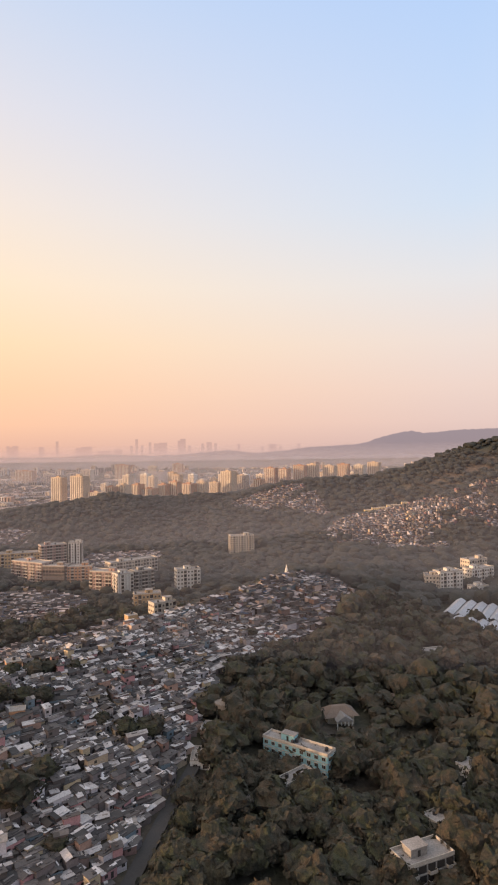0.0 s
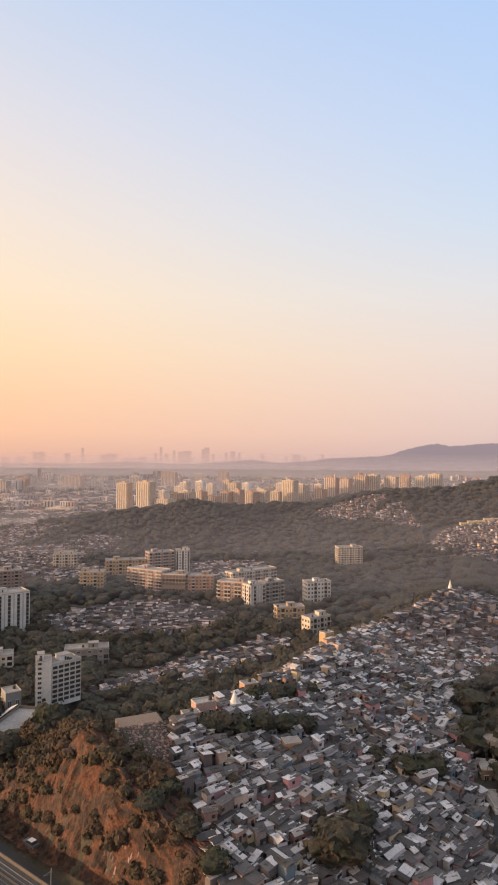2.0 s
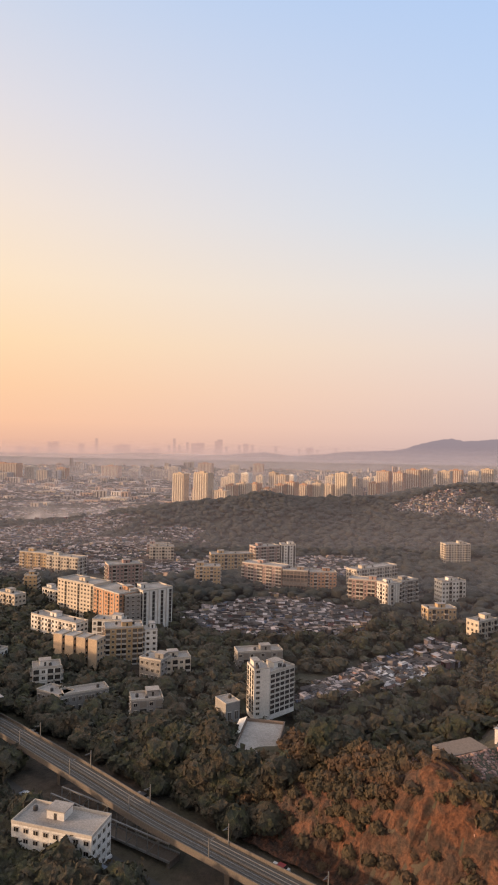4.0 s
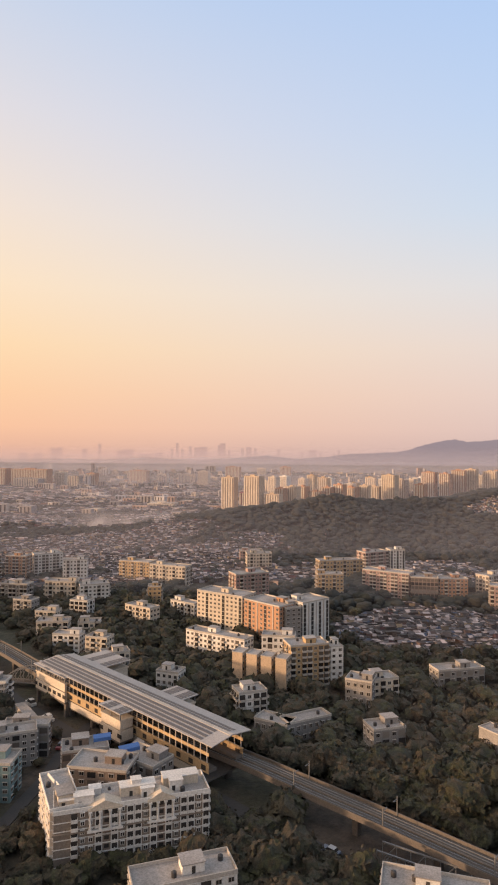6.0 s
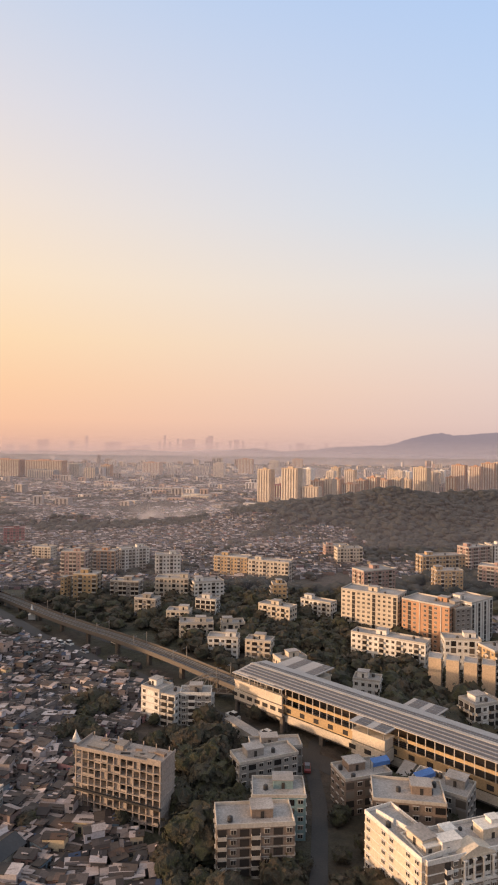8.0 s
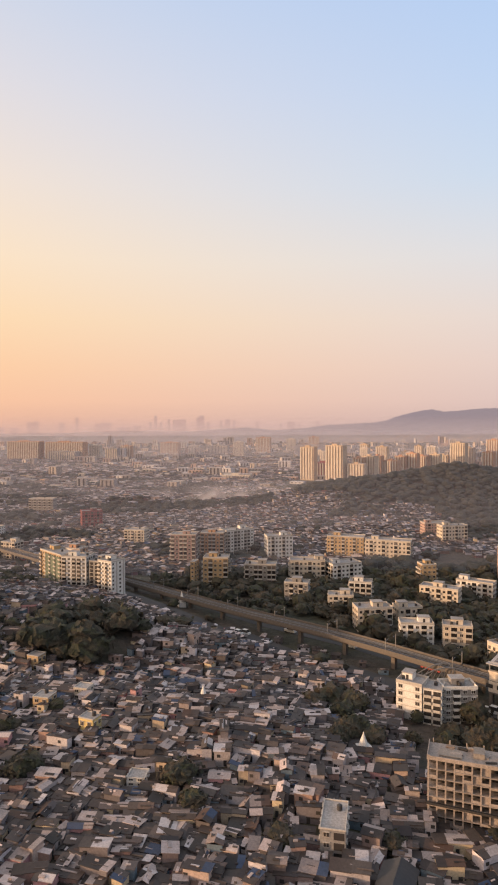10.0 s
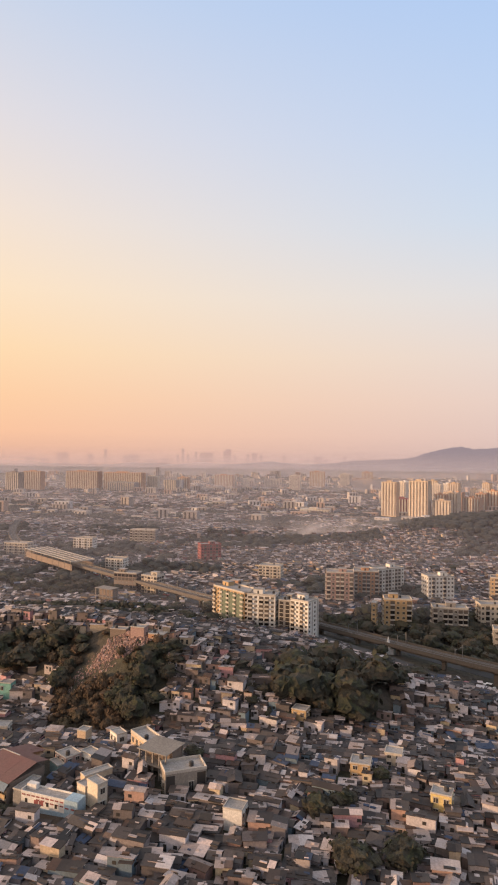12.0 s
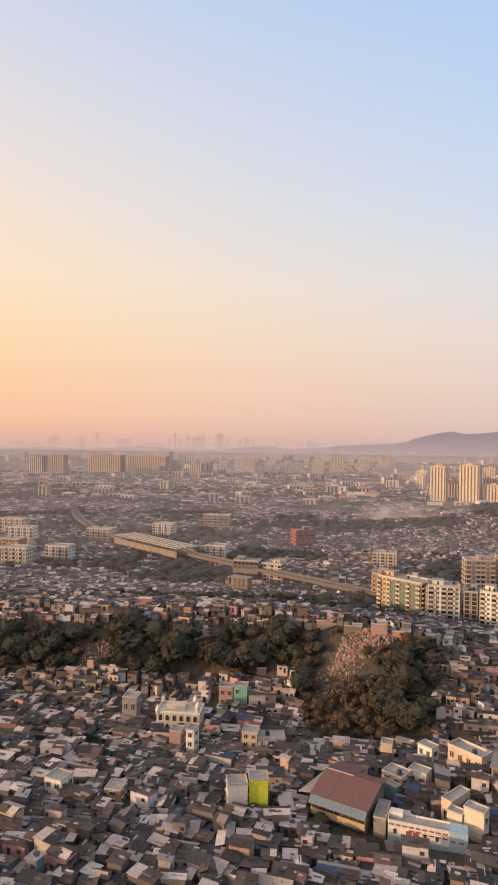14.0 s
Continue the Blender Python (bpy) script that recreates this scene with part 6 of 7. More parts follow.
ob = thing("shed", -139, 254, 34.5, 24, "flat shed with a white wall on the hilltop", "shed")
part("wall", Shape().box(0, 0, -3, 15, 8, 2.6).mesh("wall", ["brown"]), ob)
part("white_wall", Shape().box(-5, -1.2, -2, 6, -0.8, 2.4).mesh("white_wall", ["white"]), ob)
BUILT.append((-412.3, 388, 0.59, -0.81, 20, 5))
ob = thing("long_wall_shed", -412.3, 388, 1, -53.6, "long pale walled shed below the station", "shed")
part("wall", Shape().box(0, 0, -1, 20, 4, 5.5).mesh("wall", ["trim"]), ob)
part("roof", Shape().box(-0.3, -0.3, 5.5, 20.3, 4.3, 5.8).mesh("roof", ["roof"]), ob)

BUILT.append((-697, 457, 0.88, 0.475, 36, 10))

BUILT.append((44, 280, 1.0, 0.0, 40, 15))
BUILT.append((8, 742, 1.0, 0.0, 46, 26))
BUILT.append((-44, 585, 1.0, 0.0, 34, 16))
BUILT.append((180, 548, 1.0, 0.0, 50, 18))

# ---- shacks ----
SLUMS = [
    ([(-78, 150), (-34, 150), (-24, 207), (-15, 251), (-2, 304), (2, 334), (58, 392), (108, 468), (92, 540), (62, 520), (45, 496), (-7, 432), (-52, 386), (-99, 305), (-116, 276), (-122, 262), (-118, 232), (-104, 200)], 38, 3.7),
    ([(-252, 545), (-180, 612), (-110, 566), (-108, 515), (-184, 486), (-247, 508)], 5, 4.0),
    ([(-186, 370), (-110, 402), (-58, 466), (-72, 492), (-128, 442), (-165, 402)], 35, 4.0),
    ([(-455, 262), (-450, 370), (-440, 452), (-466, 486), (-524, 500), (-556, 492), (-556, 468), (-561, 446), (-578, 437), (-596, 440), (-614, 445), (-610, 470), (-640, 480), (-656, 455), (-662, 428), (-704, 428), (-708, 470), (-770, 478), (-860, 490), (-890, 340), (-780, 300), (-600, 270)], -14, 4.15),
    ([(-455, 262), (-452, 322), (-432, 312), (-426, 290), (-430, 262)], 10, 4.0),
    ([(-905, 512), (-790, 500), (-690, 480), (-655, 472), (-640, 560), (-660, 622), (-740, 690), (-930, 700)], -8, 4.1),
    ([(-640, 560), (-560, 500), (-530, 506), (-595, 572), (-650, 618)], -40, 4.1),
    ([(-520, 730), (-316, 734), (-285, 800), (-262, 940), (-340, 985), (-420, 1050), (-560, 1040), (-600, 985)], 10, 4.0),
    ([(-314, 734), (-284, 800), (-262, 900), (-250, 860), (-209, 750), (-250, 678), (-300, 690)], 6, 4.3),
    ([(-155, 799), (-78, 815), (-60, 760), (-90, 690), (-139, 686), (-180, 740)], 14, 4.3),
    ([(147, 760), (140, 842), (228, 970), (392, 900), (500, 920), (520, 800), (345, 760), (250, 735)], 25, 3.9),
    ([(15, 1085), (85, 1000), (172, 965), (182, 1100), (140, 1165), (60, 1135)], 20, 4.2),
    ([(-700, 720), (-560, 640), (-500, 650), (-470, 760), (-540, 860), (-700, 840)], -30, 4.2),
    ([(-980, 700), (-740, 700), (-800, 860), (-900, 980), (-1150, 980), (-1150, 760)], 15, 4.6),
    ([(-662, 470), (-610, 470), (-606, 482), (-556, 494), (-534, 500), (-560, 506), (-600, 560), (-645, 565)], -20, 4.1),
    ([(-1000, 610), (-640, 640), (-480, 650), (-330, 700), (-316, 734), (-520, 730), (-600, 985), (-1200, 990), (-1200, 760)], 8, 4.4),
    ([(-1200, 990), (-560, 900), (-420, 1080), (-470, 1320), (-1200, 1340)], 12, 6.4),
    ([(-1700, 1340), (-430, 1340), (-300, 1900), (-400, 2300), (-1900, 2300)], 0, 9.5),
    ([(-240, 1300), (600, 1320), (700, 2300), (-240, 2300)], 8, 11.5),
]
rng = np.random.default_rng(4)
spots, grove = [], []


def grove_here(x, y):
    """Clumps of trees between the far roofs."""
    f = np.array([noise.noise((p * 0.011, q * 0.014, 7.3)) + 0.5 * noise.noise((p * 0.035, q * 0.045, 2.1)) for p, q in zip(x, y)])
    return (f > 0.19) & ((y + 0.287 * x > 540) | (x > 120) | ((y + 0.287 * x > 345) & (x < -640)))


for number, (outline, turn, pitch) in enumerate(SLUMS):
    xs, ys = np.array(outline).T
    mx, my, half = xs.mean(), ys.mean(), max(np.ptp(xs), np.ptp(ys)) * 0.75
    a, b = np.meshgrid(np.arange(-half, half, pitch * 1.12), np.arange(-half, half, pitch * 0.92))
    a = a + (np.arange(a.shape[0]) % 2)[:, None] * pitch * 0.5 + rng.normal(0, pitch * 0.2, a.shape)
    b = b + rng.normal(0, pitch * 0.17, b.shape) + pitch * 0.5 * np.sin(a / 31)
    c, s = math.cos(radians(turn)), math.sin(radians(turn))
    x, y = (mx + a * c - b * s).ravel(), (my + a * s + b * c).ravel()
    keep = inside(x, y, outline) & is_free(x, y, pitch * 0.45) & (from_line(x, y, RAIL) > 9) & (from_line(x, y, ROAD) > 8.5) & (from_line(x, y, SIDE_ROAD) > 7) & (from_line(x, y, LANE) > 4.5) & (rng.random(x.shape) > 0.05)
    for other, _, _ in SLUMS[:number]:
        keep &= ~inside(x, y, other)
    x, y = x[keep], y[keep]
    wild = grove_here(x, y)
    k = max(1, round((8.5 / pitch) ** 2))
    grove.append(np.stack([x[wild], y[wild]], -1)[::k])
    x, y = x[~wild], y[~wild]
    far = pitch > 8
    spots.append(np.stack([x, y, radians(turn) + rng.normal(0, 0.16, x.shape) + (rng.random(x.shape) < 0.18) * math.pi / 2,
                           pitch * rng.gamma(9.0, 0.142, x.shape).clip(0.7, 2.3), pitch * rng.uniform(0.62, 1.05, x.shape),
                           np.where(rng.random(x.shape) < 0.12, rng.uniform(3.9, 5.4, x.shape), rng.uniform(1.8, 3.5, x.shape)) * (1.35 if far else 1.0)], -1))
spots = np.concatenate(spots)
# the rows nearest to the aircraft's line are single things, the rest is one mesh
order = np.argsort(spots[:, 1] + 0.287 * spots[:, 0] + rng.uniform(0, 3, len(spots)))
near, rest = spots[order[:270]], spots[order[270:]]


def shack_mesh(p, full=True):
    """All other shacks as points, faces and material numbers: walls, a lean-to or gabled roof, a door and a window each."""
    k = len(p)
    x, y, a, w, d, h = p.T
    z = ground_z(x, y)
    rise = rng.uniform(0.15, 0.7, k) * rng.choice([-1, 1], k)
    gable = (rng.random(k) < 0.3) & full
    over = 0.35

    def put(u, v, q):
        return np.stack([x[:, None] + u * np.cos(a)[:, None] - v * np.sin(a)[:, None], y[:, None] + u * np.sin(a)[:, None] + v * np.cos(a)[:, None], q + z[:, None]], -1)

    def corner(u0, u1, v0, v1, low, high):
        u = np.stack([u0, u1, u1, u0] * 2, 1)
        v = np.stack([v0, v0, v1, v1] * 2, 1)
        return put(u, v, np.concatenate([low, high], 1))

    one = np.ones(k)
    hw, hd = w / 2, d / 2
    flat = lambda q: np.stack([q] * 4, 1)
    side = np.where(gable, 0, rise)
    walls = corner(-hw, hw, -hd, hd, flat(-2.5 * one), np.stack([h - 0.1, h - 0.1, h + side - 0.1, h + side - 0.1], 1))
    slope = np.stack([h - side * 0.05, h - side * 0.05, h + side * 1.05, h + side * 1.05], 1)
    half = np.where(gable, 0.0, hd + over)
    slope_a = np.where(gable[:, None], np.stack([h, h, h + np.abs(rise) + 0.3, h + np.abs(rise) + 0.3], 1), slope)
    seam = rng.uniform(-0.5, 0.5, k) * hw
    roof_a = corner(-hw - over, seam, -hd - over, half, slope_a - 0.02, slope_a + 0.12)
    roof_c = corner(seam, hw + over, -hd - over * 0.4, half, slope_a + 0.02, slope_a + 0.17)
    slope_b = np.where(gable[:, None], np.stack([h + np.abs(rise) + 0.3, h + np.abs(rise) + 0.3, h, h], 1), slope * 0 + (h * 0.6)[:, None])
    size = np.where(gable, 1.0, 0.0)
    roof_b = corner((-hw - over) * np.where(gable, 1, 0.3), (hw + over) * np.where(gable, 1, 0.3), np.where(gable, 0.0, -hd * 0.3), np.where(gable, hd + over, hd * 0.3), slope_b - 0.02, slope_b + 0.12)
    # dark plates on the front wall paint the shade of its openings
    dx = rng.uniform(-0.6, 0.6, k) * hw
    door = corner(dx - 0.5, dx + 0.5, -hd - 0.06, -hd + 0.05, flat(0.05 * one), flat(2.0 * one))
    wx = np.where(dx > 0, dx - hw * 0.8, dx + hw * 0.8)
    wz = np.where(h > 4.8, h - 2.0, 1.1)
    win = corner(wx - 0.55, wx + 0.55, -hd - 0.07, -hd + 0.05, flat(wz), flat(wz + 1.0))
    # loose sheets, boards and tarpaulins lying on the roofs
    loose = []
    for _ in range(5):
        pu, pv, pw, pd = rng.uniform(-0.7, 0.4, k) * hw, rng.uniform(-0.8, 0.3, k) * hd, rng.uniform(0.2, 0.95, k) * hw, rng.uniform(0.1, 0.55, k) * hd
        pz = h + np.where(gable, np.abs(rise) * 0.6 + 0.3, np.maximum(side, 0) * 0.6) + 0.16
        tilt = rng.uniform(-0.2, 0.3, k)
        loose.append(corner(pu, pu + pw, pv, pv + pd, flat(pz - 0.3), np.stack([pz, pz, pz + tilt, pz + tilt], 1)))
    loose = np.concatenate(loose)[rng.random(5 * k) < 0.55]
    cube = np.array([(4, 5, 6, 7), (0, 1, 5, 4), (1, 2, 6, 5), (2, 3, 7, 6), (3, 0, 4, 7)])
    verts, faces, mats = [], [], []
    base = 0
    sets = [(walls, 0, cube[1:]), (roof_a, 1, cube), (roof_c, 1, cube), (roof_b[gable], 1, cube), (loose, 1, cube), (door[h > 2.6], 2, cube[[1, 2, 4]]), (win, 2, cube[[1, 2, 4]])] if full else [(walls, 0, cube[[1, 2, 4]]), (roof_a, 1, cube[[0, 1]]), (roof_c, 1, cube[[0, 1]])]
    for block_verts, m, sides in sets:
        c = len(block_verts)
        verts.append(block_verts.reshape(-1, 3))
        faces.append((base + 8 * np.arange(c)[:, None, None] + sides[None]).reshape(-1, 4))
        mats.append(np.full(len(sides) * c, m))
        base += 8 * c
    return np.concatenate(verts), np.concatenate(faces), np.concatenate(mats)


far = rest[:, 1] + 0.287 * rest[:, 0] > 400
hill = rest[:, 0] > -130
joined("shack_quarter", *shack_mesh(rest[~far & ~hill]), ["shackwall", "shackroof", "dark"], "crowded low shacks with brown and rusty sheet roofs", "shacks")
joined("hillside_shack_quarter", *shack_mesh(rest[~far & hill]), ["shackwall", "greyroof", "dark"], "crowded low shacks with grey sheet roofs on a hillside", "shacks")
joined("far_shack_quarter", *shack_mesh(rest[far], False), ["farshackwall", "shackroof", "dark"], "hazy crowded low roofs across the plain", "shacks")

M["shackroof_one"] = material("shack_roof_sheet", [(0.058, 0.044, 0.039), (0.076, 0.058, 0.053), (0.025, 0.018, 0.016), (0.069, 0.050, 0.041), (0.462, 0.368, 0.334), (0.021, 0.014, 0.014), (0.053, 0.040, 0.036), (0.069, 0.036, 0.023), (0.346, 0.272, 0.245), (0.033, 0.024, 0.022), (0.064, 0.050, 0.043), (0.029, 0.051, 0.103), (0.023, 0.017, 0.016), (0.600, 0.475, 0.430), (0.048, 0.033, 0.027), (0.092, 0.071, 0.067), (0.018, 0.013, 0.013), (0.115, 0.074, 0.058), (0.035, 0.025, 0.023), (0.062, 0.048, 0.041), (0.403, 0.328, 0.304), (0.028, 0.021, 0.018), (0.333, 0.275, 0.254), (0.454, 0.382, 0.357), (0.273, 0.208, 0.181), (0.564, 0.495, 0.477), (0.013, 0.011, 0.011)], rough=0.7, grain=0.4, dirt=0.25)
M["shackwall_one"] = material("shack_wall_render", [(0.314, 0.259, 0.227), (0.524, 0.429, 0.361), (0.178, 0.145, 0.124), (0.377, 0.269, 0.217), (0.650, 0.568, 0.516), (0.231, 0.174, 0.144), (0.576, 0.438, 0.279), (0.314, 0.269, 0.248), (0.440, 0.259, 0.196), (0.251, 0.338, 0.361), (0.545, 0.468, 0.423), (0.210, 0.174, 0.155), (0.650, 0.468, 0.351), (0.576, 0.299, 0.279), (0.146, 0.119, 0.103), (0.692, 0.618, 0.588), (0.105, 0.329, 0.320), (0.607, 0.239, 0.206), (0.670, 0.498, 0.227), (0.733, 0.658, 0.619), (0.524, 0.319, 0.227), (0.273, 0.219, 0.186), (0.419, 0.338, 0.289)], grain=0.35, dirt=0.3)
unit_wall = Shape().box(-0.5, -0.5, -0.6, 0.5, 0.5, 1.0).mesh("wall", ["shackwall_one"])
sheets = Shape()
for i in range(4):
    u, lift = -0.56 + i * 0.28, 0.03 * (i % 2)
    sheets.solid([(u, -0.58, lift), (u + 0.29, -0.58, lift), (u + 0.29, 0.58, lift + 0.45), (u, 0.58, lift + 0.45)], [(u, -0.58, lift + 0.1), (u + 0.29, -0.58, lift + 0.1), (u + 0.29, 0.58, lift + 0.55), (u, 0.58, lift + 0.55)])
lean_roof = sheets.mesh("roof", ["shackroof_one"])
sheets = Shape()
for i in range(3):
    u, lift = -0.56 + i * 0.374, 0.03 * (i % 2)
    for s in (-1, 1):
        ring = [(u, 0, lift + 0.7), (u + 0.38, 0, lift + 0.7), (u + 0.38, s * 0.58, lift - 0.05), (u, s * 0.58, lift - 0.05)]
        ring = ring if s > 0 else ring[::-1]
        sheets.solid(ring, [(p, q, r + 0.1) for p, q, r in ring])
gable_roof = sheets.mesh("roof", ["shackroof_one"])
slab = Shape().box(-0.54, -0.54, 0, 0.54, 0.54, 0.2)
for x0, y0, x1, y1 in ((-0.54, -0.54, 0.54, -0.48), (-0.54, 0.48, 0.54, 0.54), (-0.54, -0.48, -0.49, 0.48), (0.49, -0.48, 0.54, 0.48)):
    slab.box(x0, y0, 0.2, x1, y1, 0.7)
flat_roof = slab.mesh("roof", ["shackwall_one"])
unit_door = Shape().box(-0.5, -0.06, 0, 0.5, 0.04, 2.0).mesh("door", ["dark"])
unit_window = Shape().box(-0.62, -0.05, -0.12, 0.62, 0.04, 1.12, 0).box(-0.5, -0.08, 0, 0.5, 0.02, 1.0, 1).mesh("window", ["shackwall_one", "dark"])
unit_tank = Shape().drum(0, 0, 0, 1.0, 0.5).drum(0, 0, 1.0, 1.2, 0.5, 0, 0.2).mesh("water_tank", ["tank"])
LOOKS = ("low brick shack with a sloping grey sheet roof", "low shack under a gabled rusty sheet roof", "small rendered house with a flat concrete roof")
draw = random.Random(8)
for x, y, a, w, d, h in near.tolist():
    kind = draw.choice((0, 0, 0, 1, 1, 2))
    ob = thing("shack", x, y, float(ground_z(x, y)) - 0.2, math.degrees(a), LOOKS[kind], "shack", "shacks of the hillside quarter")
    part("wall", unit_wall, ob, Matrix.Diagonal((w, d, h, 1)))
    part("roof", (lean_roof, gable_roof, flat_roof)[kind], ob, Matrix.Translation((0, 0, h - 0.02)) @ Matrix.Diagonal((w, d, 1.0, 1)))
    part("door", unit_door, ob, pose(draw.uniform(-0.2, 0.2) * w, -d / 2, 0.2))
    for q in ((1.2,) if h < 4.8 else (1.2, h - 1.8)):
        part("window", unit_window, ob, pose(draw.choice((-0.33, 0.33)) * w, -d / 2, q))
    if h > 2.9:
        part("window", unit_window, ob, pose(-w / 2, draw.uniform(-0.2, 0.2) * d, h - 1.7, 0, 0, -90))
    if kind == 2:
        part("water_tank", unit_tank, ob, pose(w * 0.25, d * 0.2, h + 0.2))

# ---- trees ----
def crown_template(rings, around, leaves, size, seed):
    """A broad uneven crown, 1 m in radius: a lumpy ragged dome with small leaf clumps standing out of it; faces have four corners."""
    rng = np.random.default_rng(seed)
    bumps = rng.normal(size=(11, 3))
    bumps[:, 2] = np.abs(bumps[:, 2]) * 0.9 - 0.15
    bumps /= np.linalg.norm(bumps, axis=1)[:, None]
    weight, spread = rng.uniform(0.16, 0.36, 11), rng.uniform(0.30, 0.55, 11)

    def reach(way):
        """How far the crown goes in a direction."""
        turn = np.arccos(np.clip(bumps @ way, -1, 1))
        lump = np.max(weight * np.exp(-(turn / spread) ** 2))
        rough = noise.noise((way[0] * 5 + seed, way[1] * 5, way[2] * 5)) * 0.09
        return 0.68 + 1.1 * lump + rough

    verts, faces = [], []
    low = 0.74 if leaves else 0.92
    middle, shape = np.array([0.0, 0.0, 0.46]), np.array([1.0, 1.0, 0.66])
    for j in range(rings + 1):
        f = math.pi * 0.70 * j / rings
        for m in range(around):
            g = 2 * math.pi * (m + 0.5 * (j % 2)) / around + rng.uniform(-0.06, 0.06)
            tilt = f + rng.uniform(-0.4, 0.4) * math.pi * 0.70 / rings * (0 < j < rings)
            way = np.array([math.sin(tilt) * math.cos(g), math.sin(tilt) * math.sin(g), math.cos(tilt)])
            verts.append(middle + shape * way * reach(way) * (rng.uniform(low, 1.06) if j else 1.0))
    for j in range(rings):
        for m in range(around):
            faces.append((j * around + m, (j + 1) * around + m, (j + 1) * around + (m + 1) % around, j * around + (m + 1) % around))
    for _ in range(leaves):
        way = rng.normal(size=3)
        way[2] = abs(way[2]) * 0.9 - 0.25
        way /= np.linalg.norm(way)
        at = middle + shape * way * reach(way) * rng.uniform(0.82, 1.13)
        out = way + rng.normal(0, 0.6, 3)
        out /= np.linalg.norm(out)
        u = np.cross(out, rng.normal(size=3))
        u /= np.linalg.norm(u)
        v = np.cross(out, u)
        s = size * rng.uniform(0.45, 1.35)
        k = len(verts)
        verts += [at + s * (-u - 0.7 * v), at + s * (u - 0.6 * v) + 0.3 * s * out, at + s * (0.8 * u + v), at + s * (-0.9 * u + 0.8 * v) - 0.3 * s * out]
        faces.append((k, k + 1, k + 2, k + 3))
    return np.array(verts), np.array(faces)


def fill(outline, pitch, seed, margin=1.5, clear=6.0):
    """Uneven tree places in an outline, clear of buildings, shacks and roads."""
    rng = np.random.default_rng(seed)
    xs, ys = np.array(outline).T
    a, b = np.meshgrid(np.arange(xs.min(), xs.max(), pitch), np.arange(ys.min(), ys.max(), pitch))
    x, y = (a + rng.uniform(-0.45, 0.45, a.shape) * pitch).ravel(), (b + rng.uniform(-0.45, 0.45, b.shape) * pitch).ravel()
    keep = inside(x, y, outline) & is_free(x, y, margin) & (from_line(x, y, RAIL) > clear + 3) & (from_line(x, y, ROAD) > clear + 1) & (from_line(x, y, SIDE_ROAD) > clear) & (from_line(x, y, LANE) > 3.5) & (from_line(x, y, STREET) > 5.0)
    for slum, _, step in SLUMS:
        if step < 8:
            keep &= ~inside(x, y, slum)
    gap = np.array([noise.noise((p * 0.03, q * 0.03, seed)) for p, q in zip(x, y)])
    keep &= (gap > -0.42) & (rng.random(x.shape) > 0.08)
    return np.stack([x[keep], y[keep]], -1)


